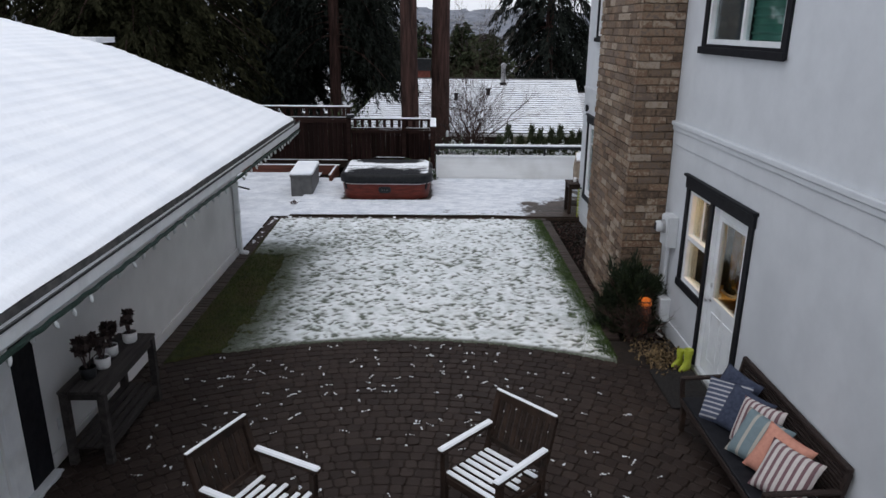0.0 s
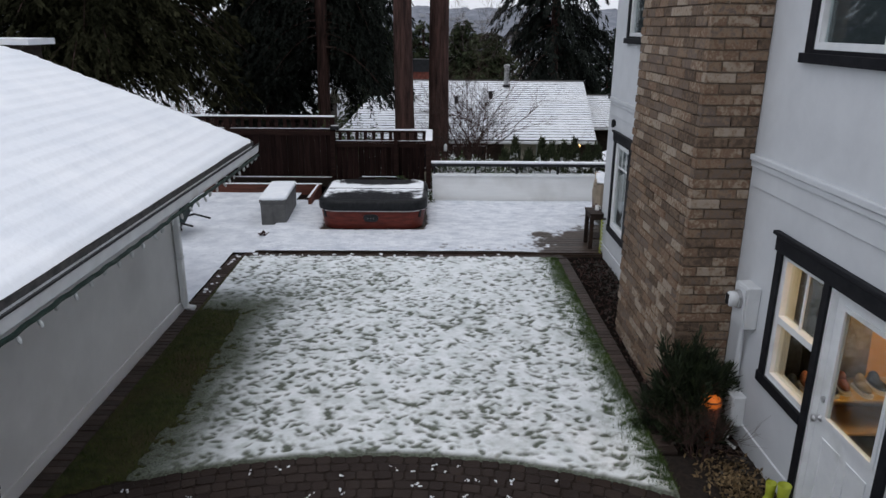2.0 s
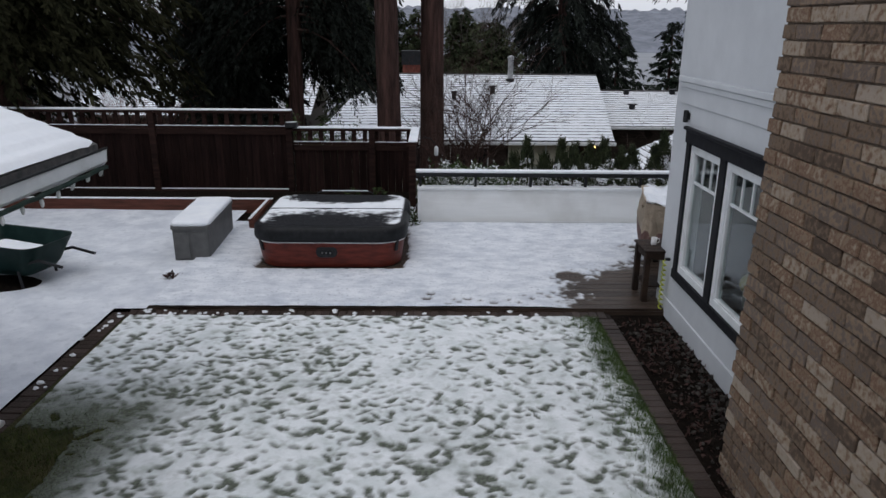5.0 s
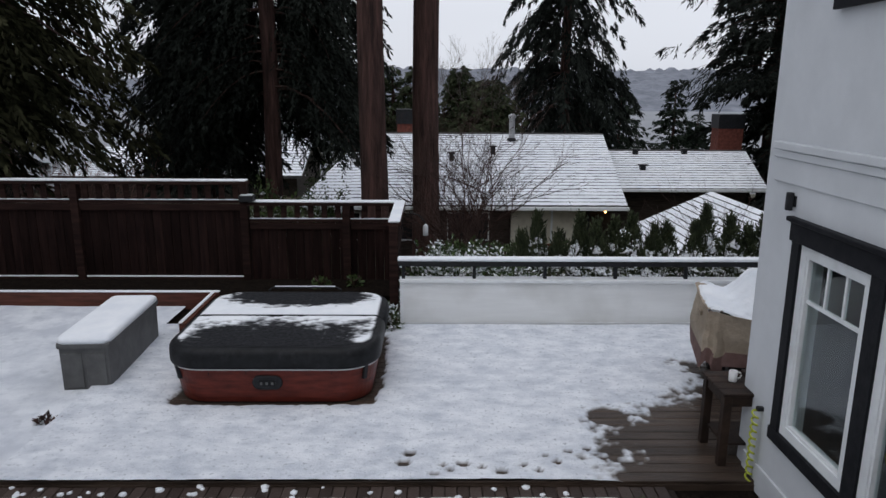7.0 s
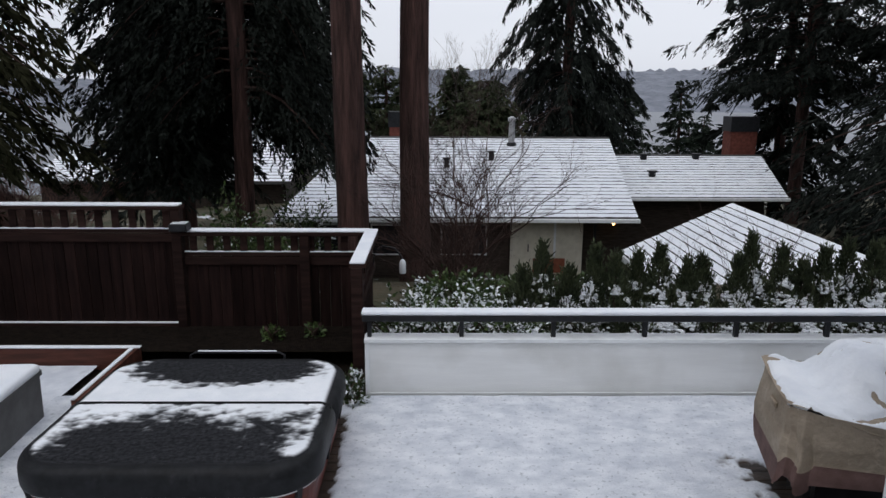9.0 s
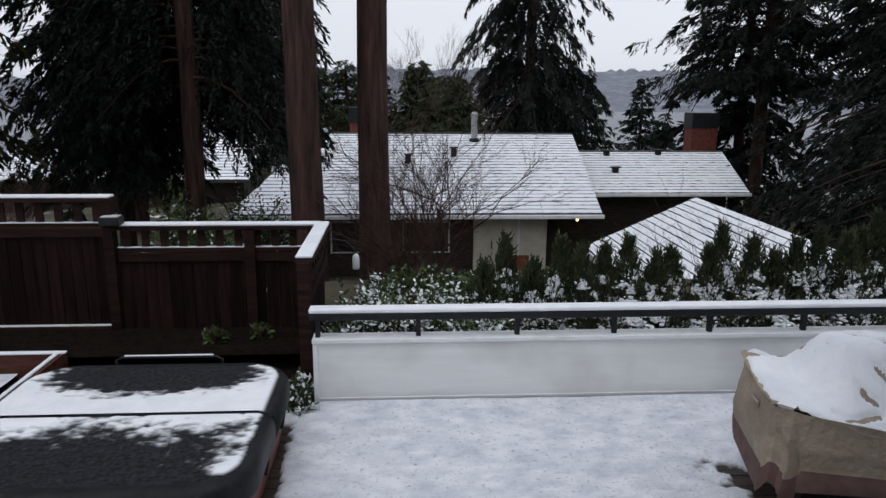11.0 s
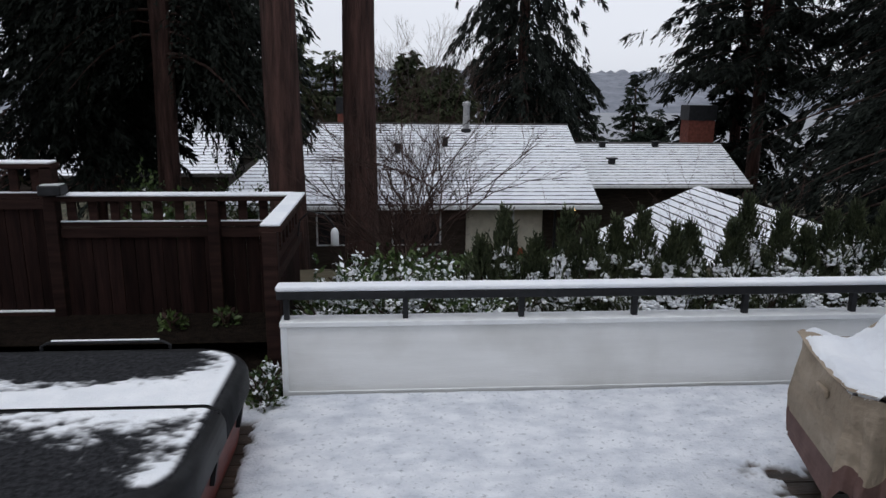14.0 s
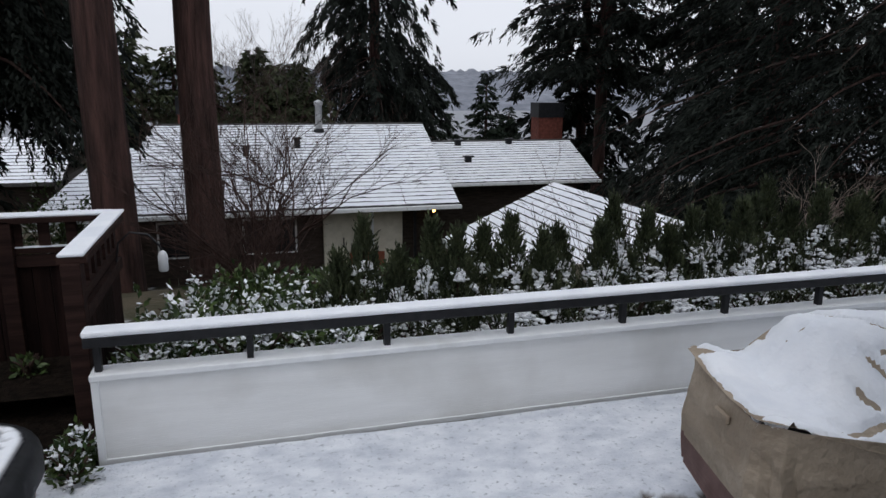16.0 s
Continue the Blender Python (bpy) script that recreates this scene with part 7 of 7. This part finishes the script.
part("tube", lathe(bmesh.new(), [(0.034, 0.95), (0.04, 0.96), (0.04, 1.08), (0.03, 1.11), (0.01, 1.13)], 16, (0.405, -0.04, 0)), PLASTIC_GREY, t, shade=True)


# ---- hedge and shrubs behind the parapet ----
def snow_dabs(centres, size, rs, mat, parent, label=""):
    """Small flattened lumps of snow."""
    base = bmesh.new()
    bmesh.ops.create_icosphere(base, subdivisions=1, radius=1)
    bv = np.array([v.co[:] for v in base.verts])
    bf = np.array([[v.index for v in f.verts] for f in base.faces])
    base.free()
    n = len(centres)
    sc = size * rs.uniform(0.5, 1.4, (n, 1, 1)) * np.array([1, 1, 0.55])
    rot = rs.uniform(0, 6.28, n)
    ca, sa = np.cos(rot)[:, None], np.sin(rot)[:, None]
    v = bv[None] * sc * rs.uniform(0.75, 1.25, (n, len(bv), 1))
    v = np.stack([v[..., 0] * ca - v[..., 1] * sa, v[..., 0] * sa + v[..., 1] * ca, v[..., 2]], -1) + centres[:, None]
    f = bf[None] + (np.arange(n) * len(bv))[:, None, None]
    return tagged(raw("snow", v.reshape(-1, 3).tolist(), f.reshape(-1, 3).tolist(), mat, parent, label, shade=True), kind="stuff")


def arborvitae(x, y, top, r, seed, n=6000):
    rs = np.random.RandomState(seed)
    base = -1.1
    t = thing("arborvitae", "pointed green arborvitae with clumps of snow", "shrub", "hedge row", pose(x, y, base))
    h = top - base
    part("trunk", rod(bmesh.new(), (0, 0, 0), (0, 0, h * 0.9), 0.03, 0.008, 6), BARK, t)
    # upright sprays: each a short twig of scale-leaves rising from the core
    m = n // 8
    u = rs.uniform(0.25, 1, m) ** 0.8
    a = rs.uniform(0, 6.28, m)
    rr = r * np.clip((1 - u) * 1.3, 0.015, 1) * (0.45 + 0.55 * rs.uniform(0, 1, m) ** 0.5) * (1 + 0.22 * np.sin(a * 3 + u * 9 + seed))
    c = np.stack([rr * np.cos(a), rr * np.sin(a), u * h * 0.96], 1)
    d = np.stack([np.cos(a) * 0.28, np.sin(a) * 0.28, 0.95 + 0 * a], 1) + rs.normal(size=(m, 3)) * 0.14
    pr = np.cross(d, rs.normal(size=(m, 3)))
    pr /= np.linalg.norm(pr, axis=1)[:, None] + 1e-9
    ln = (rs.uniform(0.10, 0.19, m))[:, None]
    cs, al = [], []
    for j in range(8):
        v = j / 8
        cs.append(c + d * ln * v)
        al.append(d + pr * (0.55 if j % 2 else -0.55) * (1 - v))
    v, f = scatter_tris(np.concatenate(cs), 0.055, rs, 0.2, 0.3, np.concatenate(al), 0.15)
    raw("foliage", v.tolist(), f.tolist(), HEDGE, t)
    m = 40
    us = rs.uniform(0.38, 0.86, m) ** 1.1
    a = rs.uniform(0, 6.28, m)
    a = np.where(rs.uniform(size=m) < 0.6, -1.57 + rs.normal(size=m) * 0.9, a)
    us = np.repeat(us, 17) + rs.normal(size=m * 17) * 0.012
    a = np.repeat(a, 17) + rs.normal(size=m * 17) * 0.22
    rr = r * np.clip((1 - us) * 1.3, 0.015, 1) * rs.uniform(0.92, 1.1, m * 17)
    snow_dabs(np.stack([rr * np.cos(a), rr * np.sin(a), us * h * 0.97], 1), 0.027, rs, SNOW, t, "clumps of snow")
    return t


HEDGE_ROW = random.Random(9)
for k in range(24):
    arborvitae(1.95 + 0.30 * k + HEDGE_ROW.uniform(-0.06, 0.06), 20.5 + HEDGE_ROW.uniform(-0.15, 0.2), 1.0 + 0.012 * k + HEDGE_ROW.uniform(-0.16, 0.26), HEDGE_ROW.uniform(0.44, 0.58), 400 + k)


def leafy(name, label, x, y, z0, rx, ry, h, n, seed, mat, size, snow, group="", cat="shrub"):
    rs = np.random.RandomState(seed)
    t = thing(name, label, cat, group, pose(x, y, z0))
    bm = bmesh.new()
    for k in range(9):
        a = rs.uniform(0, 6.28)
        tube(bm, [(0, 0, 0), (0.3 * rx * math.cos(a), 0.3 * ry * math.sin(a), 0.5 * h), (0.75 * rx * math.cos(a), 0.75 * ry * math.sin(a), h * rs.uniform(0.6, 0.9))], 0.018, 0.006, 5)
    tagged(part("stem_work", bm, TWIG, t), kind="stuff")
    d = rs.normal(size=(n, 3))
    d[:, 2] = np.abs(d[:, 2])
    d /= np.linalg.norm(d, axis=1)[:, None]
    lump = 0.8 + 0.3 * np.sin(d[:, 0] * 7 + seed) * np.sin(d[:, 1] * 8 + 2) + 0.15 * np.sin(d[:, 0] * 17 + d[:, 2] * 13)
    rad = lump * rs.uniform(0.55, 1.0, n) ** 0.5
    c = d * rad[:, None] * np.array([rx, ry, h])
    spiky = mat is SHRUB
    v, f = scatter_tris(c, size, rs, 0.8, 0.12 if spiky else 0.5, d * 0.8 + np.array([0, 0, 0.9 if spiky else 0.0]))
    raw("foliage", v.tolist(), f.tolist(), mat, t)
    if snow:
        m = int(n * snow)
        pick = rs.choice(n, m, replace=False)
        pick = pick[(d[pick, 2] > 0.25)]
        vs, fs = scatter_tris(c[pick] * 1.02 + np.array([0, 0, 0.012]), size * 0.8, rs, 3.0, 0.6, d[pick] * 0.6 + np.array([0, 0, 0.1]))
        tagged(raw("snow_dusting", vs.tolist(), fs.tolist(), SNOW, t, "snow on the leaves"), kind="stuff")
        near = c[np.repeat(pick[: m // 16], 9)]
        snow_dabs(near * 1.02 + rs.normal(size=near.shape) * size * np.array([0.55, 0.55, 0.16]), size * 0.24, rs, SNOW, t, "clumps of snow")
    return t


for k, (x, y, h, rx) in enumerate(((0.45, 19.35, 0.86, 0.5), (1.05, 19.5, 0.8, 0.55), (1.65, 19.55, 0.68, 0.5), (0.75, 20.3, 0.74, 0.6), (1.5, 20.4, 0.62, 0.6))):
    leafy("laurel", "glossy green laurel bush with snow on its leaves", x, y, -0.12, rx, 0.5, h + 0.12, 3600, 500 + k, LAUREL, 0.07, 0.42, "laurels")
for k, (x, y, h) in enumerate(((2.2, 22.2, 0.9), (3.3, 23.0, 0.8), (1.2, 22.6, 0.9))):
    leafy("ivy_mound", "low mound of yellow-green ivy", x, y, float(terrain(x, y)), 0.8, 0.7, 0.5 * h, 1500, 520 + k, LAUREL, 0.08, 0.05, "ivy mounds")
for k, (x, y, z, h, rx) in enumerate(((-3.7, 27, -1.6, 2.55, 0.8), (-3.1, 31.5, -2.5, 3.0, 1.2), (-2.6, 25.2, -1.0, 1.6, 0.8))):
    leafy("rhododendron", "green rhododendron lightly dusted with snow", x, y, z, rx, 0.8, h, 3600, 540 + k, LAUREL, 0.10, 0.05, "rhododendrons")
for k in range(5):
    x, y = -0.02 - 0.09 * (k % 2), 18.28 + 0.12 * k
    leafy("fern", "small dark evergreen dusted with snow behind the tub", x, y, 0.03, 0.13, 0.12, 0.2 + 0.05 * (k % 3), 160, 560 + k, LAUREL, 0.06, 0.3, "tub side plants", "plant")
for k in range(2):
    leafy("fern", "small green plant at the fence's foot", -1.2 + 0.5 * k, 19.9 + 0.1 * (k % 2), 0.14, 0.13, 0.12, 0.2, 120, 570 + k, LAUREL, 0.06, 0.0, "fence foot plants", "plant")
for k in range(9):
    leafy("low_cedar", "low green cedar filling the hedge, flecked with snow", 2.1 + 0.72 * k, 20.25 + 0.1 * math.sin(k * 3), -0.3, 0.42, 0.3, 0.74 + 0.1 * math.sin(k * 5), 3600, 600 + k, HEDGE, 0.05, 0.16, "low hedge cedars")
leafy("rosemary_bush", "dense dark green feathery bush beside the chimney", 2.70, 8.92, 0.0, 0.44, 0.42, 0.95, 16000, 580, SHRUB, 0.11, 0.0)
bare_shrub("bare_shrub", "tall leafless shrub with many fine brown stems", 1.35, 25.3, -1.15, 3.9, 0.6, 15, 5, TWIG, 0.022, 5)
bare_shrub("bare_shrub", "dense tangle of reddish-brown bare twigs", 1.2, 24.2, -0.95, 1.7, 1.3, 12, 8, TWIG, 0.013, 5)
bare_shrub("bare_shrub", "dense tangle of reddish-brown bare twigs", 1.0, 26.7, -1.4, 2.2, 1.1, 8, 9, TWIG, 0.014, 5)
for k, (x, y) in enumerate(((-9.5, 28.5), (-11.5, 28.0), (-13.5, 29.5), (-8.2, 28.0))):
    bare_shrub("red_twig_shrub", "leafless shrub with reddish twigs", x, y, float(terrain(x, y)), 2.9, 1.5, 16, 20 + k, TWIG_RED, 0.022, 5, "red twig shrubs")
bare_shrub("pale_sapling", "pale leafless sapling with frosted twigs", 9.2, 22.6, -0.6, 2.6, 1.0, 3, 31, TWIG_PALE, 0.022, 5)
bare_shrub("pale_sapling", "slim pale leafless sapling", 5.4, 21.4, -0.5, 2.2, 0.25, 4, 32, TWIG, 0.010, 4)
bare_shrub("pale_sapling", "slim pale leafless sapling", 4.6, 21.3, -0.5, 2.0, 0.25, 3, 33, TWIG, 0.010, 4)


# ---- planting bed beside the house ----
def bed_litter():
    rs = np.random.RandomState(61)
    n = 900
    c = np.stack([3.16 - np.abs(rs.normal(0, 0.25, n)).clip(0, 0.64), rs.uniform(7.5, 14.4, n), rs.uniform(-0.02, 0.0, n)], 1)
    c = c[(c[:, 0] > 2.62) | (c[:, 1] > 8.2)]
    base = bmesh.new()
    bmesh.ops.create_icosphere(base, subdivisions=1, radius=1)
    bv = np.array([v.co[:] for v in base.verts])
    bf = np.array([[v.index for v in f.verts] for f in base.faces])
    base.free()
    n = len(c)
    v = bv[None] * (rs.uniform(0.008, 0.03, (n, 1, 1)) * rs.uniform(0.6, 1.3, (n, len(bv), 1)) * np.array([1, 1, 0.7])) + c[:, None]
    f = bf[None] + (np.arange(n) * len(bv))[:, None, None]
    tagged(raw("pebbles", v.reshape(-1, 3).tolist(), f.reshape(-1, 3).tolist(), STONE), "small stones in the planting bed", "stones", kind="stuff")
    m = 900
    c = np.stack([rs.normal(2.88, 0.14, m).clip(2.55, 3.15), rs.normal(7.95, 0.25, m).clip(7.45, 8.6), rs.uniform(0.0, 0.04, m)], 1)
    v, f = scatter_tris(c, 0.05, rs, 2.0, 0.5)
    tagged(raw("leaf_litter", v.tolist(), f.tolist(), LEAF_LITTER), "dry fallen leaves and stalks by the door", "leaves", kind="stuff")
    m = 1500
    c = np.stack([rs.uniform(2.54, 3.15, m), rs.uniform(8.6, 14.35, m), rs.uniform(-0.02, 0.015, m)], 1)
    v, f = scatter_tris(c, 0.06, rs, 2.0, 0.35)
    tagged(raw("bark_mulch", v.tolist(), f.tolist(), BARK), "dark bark mulch over the planting bed", "mulch", kind="stuff")


bed_litter()


def patio_flecks():
    rs = np.random.RandomState(63)
    n = 300
    x, y = rs.uniform(-2.9, 2.6, n), rs.uniform(4.2, 8.3, n)
    k = (y < arc_edge(x) - 0.05) & (np.hypot(x + 0.5, (y - 6.2)) < 2.6 + rs.normal(size=n) * 0.3)
    c = np.stack([x, y, 0 * x + 0.012], 1)[k]
    run = np.repeat(rs.normal(size=(len(c), 3)) * np.array([0.022, 0.022, 0]), 4, axis=0) * np.tile((-0.5, 0.0, 0.5, 1.0), len(c))[:, None]
    c = np.repeat(c, 4, axis=0) + run + rs.normal(size=(4 * len(c), 3)) * np.array([0.006, 0.006, 0])
    tagged(snow_dabs(c, 0.010, rs, SNOW, None), "scattered flecks of snow on the patio", "snow", kind="stuff").name = "snow_flecks"


patio_flecks()


# ---- pieces: deck boards, edging pavers, cobbles, bricks ----
def shared(name, bm, mat):
    me = bpy.data.meshes.new(name)
    bm.to_mesh(me)
    bm.free()
    me.materials.append(mat)
    return me


me = shared("deck_board", boxes((-3.08, 9.3, -0.067, 0.067, -0.03, 0.0), bev=0.004), DECK)
for k in range(27):
    o = new("deck_board", me)
    o.parent, o.location = deck, (0, 14.71 + 0.14 * k, DECK_Z)

edging = thing("paver_edging", "brown soldier-course pavers edging the lawn", "edging", kind="structure")
part("bedding", boxes((-3.46, -3.26, 7.62, 14.6, -0.06, -0.012), (-3.26, 2.5, 14.42, 14.62, -0.06, -0.012), (2.3, 2.5, 8.5, 14.42, -0.06, -0.012)), JOINT, edging)
ea = shared("edging_paver", boxes((-0.096, 0.096, -0.048, 0.048, -0.05, 0.02), bev=0.006), EDGING)
rs = random.Random(14)


def lay(x, y, turn):
    o = new("edging_paver", ea)
    o.parent = edging
    o.matrix_local = pose(x, y, rs.uniform(-0.004, 0.004), rs.uniform(-1, 1), rs.uniform(-1, 1), turn + rs.uniform(-1.2, 1.2))


for k in range(69):
    lay(-3.36, 7.7 + 0.1 * k, 0)
for k in range(57):
    lay(-3.22 + 0.1 * k, 14.52, 90)
for k in range(59):
    lay(2.4, 8.55 + 0.1 * k, 0)


def edge_snow_dust():
    r2 = np.random.RandomState(66)
    n = 40
    c = np.concatenate([np.stack([r2.uniform(-3.2, 1.9, n), 14.52 + r2.normal(size=n) * 0.06, 0 * r2.rand(n) + 0.02], 1), np.stack([-3.36 + r2.normal(size=14) * 0.06, r2.uniform(12.6, 14.5, 14), 0 * r2.rand(14) + 0.02], 1)])
    tagged(snow_dabs(c, 0.03, r2, SNOW, None), "broken line of snow on the edging pavers", "snow", kind="stuff")


edge_snow_dust()


def patio():
    t = thing("patio", "dark wet cobble patio laid in rings", "patio", kind="structure")
    part("bedding", boxes((-3.48, 3.17, -4, 8.46, -0.06, -0.007)), JOINT, t)
    rnd = random.Random(15)
    meshes = []
    for j in range(10):
        w, l = 0.118, 0.105 + 0.008 * j
        bm = bmesh.new()
        ring = []
        for z, k in ((-0.05, 1.0), (-0.004, 1.0), (0.005, 0.9)):
            ring.append([bm.verts.new((x * k + (rnd.uniform(-0.005, 0.005) if z > -0.03 else 0), y * k + (rnd.uniform(-0.005, 0.005) if z > -0.03 else 0), z)) for x, y in rounded(-w / 2, w / 2, -l / 2, l / 2, 0.018, 1)])
        n = len(ring[0])
        for a, b in zip(ring, ring[1:]):
            for k in range(n):
                bm.faces.new((a[k], a[(k + 1) % n], b[(k + 1) % n], b[k]))
        bm.faces.new(ring[-1])
        meshes.append(shared("cobble", bm, PAVER))
    verts, faces, single = [], [], 0
    r = ARC_R - 0.07
    while r > 0.3:
        a = rnd.uniform(0, 0.1)
        end = a + 2 * math.pi
        while a < end:
            j = rnd.randrange(10)
            l = 0.105 + 0.008 * j
            mid = a + l / 2 / r
            x, y = ARC_X + r * math.cos(mid), ARC_Y + r * math.sin(mid)
            a += (l + 0.008) / r
            if not (-3.42 < x < 3.12 and 2.6 < y < 8.5):
                continue
            m = pose(x, y, rnd.uniform(-0.005, 0.005), rnd.uniform(-2, 2), rnd.uniform(-2, 2), math.degrees(mid) + rnd.uniform(-5, 5))
            if x > 0.15 and y > 6.75 and single < 300:
                o = new("cobble", meshes[j])
                o.parent, o.matrix_local, single = t, m, single + 1
            else:
                base = len(verts)
                me = meshes[j]
                verts += [tuple(m @ v.co) for v in me.vertices]
                faces += [tuple(i + base for i in p.vertices) for p in me.polygons]
        r -= 0.128
    tagged(raw("cobbles", verts, faces, PAVER, t), kind="stuff")


patio()


def bricks():
    rnd = random.Random(16)
    H, L, D = 0.1, 0.3, 0.1

    def brick_mesh(l, seed):
        r = random.Random(seed)
        bm = boxes((0, l - 0.011, 0, D, 0, H - 0.012), bev=0.006)
        for v in bm.verts:
            v.co += Vector((r.uniform(-0.0025, 0.0025), r.uniform(-0.004, 0.004), r.uniform(-0.0025, 0.0025)))
        return shared("brick", bm, BRICK)
    full = [brick_mesh(L, 30 + k) for k in range(5)]
    halves = {}
    verts, faces, single = [], [], 0
    for row in range(75):
        z = -0.05 + H * row
        off = (row % 2) * L / 2
        for face in ("side", "front"):
            a0, a1 = (CY0 + 0.1, CY1) if face == "side" else (CX0, HX)
            u = a0 - off if face == "side" else a0 - (0 if row % 2 else L / 2)
            while u < a1 - 0.02:
                s, e = max(u, a0), min(u + L, a1)
                u += L
                if e - s < 0.03:
                    continue
                l = round(e - s, 3)
                if abs(l - L) < 0.004:
                    me = full[rnd.randrange(5)]
                else:
                    me = halves.setdefault(l, brick_mesh(l, 60 + len(halves)))
                proud = rnd.uniform(-0.006, 0.006)
                if face == "side":
                    m = pose(CX0 + proud + 0.0, e, z, 0, 0, -90)
                    near = z < 3.2 and s < 10.9
                else:
                    m = pose(s, CY0 + proud, z, 0, 0, 0)
                    near = z < 3.2
                if near and single < 300:
                    o = new("brick", me)
                    o.parent, o.matrix_local, single = chimney, m, single + 1
                else:
                    b = len(verts)
                    verts += [tuple(m @ v.co) for v in me.vertices]
                    faces += [tuple(i + b for i in p.vertices) for p in me.polygons]
    tagged(raw("upper_bricks", verts, faces, BRICK, chimney), kind="stuff")


bricks()
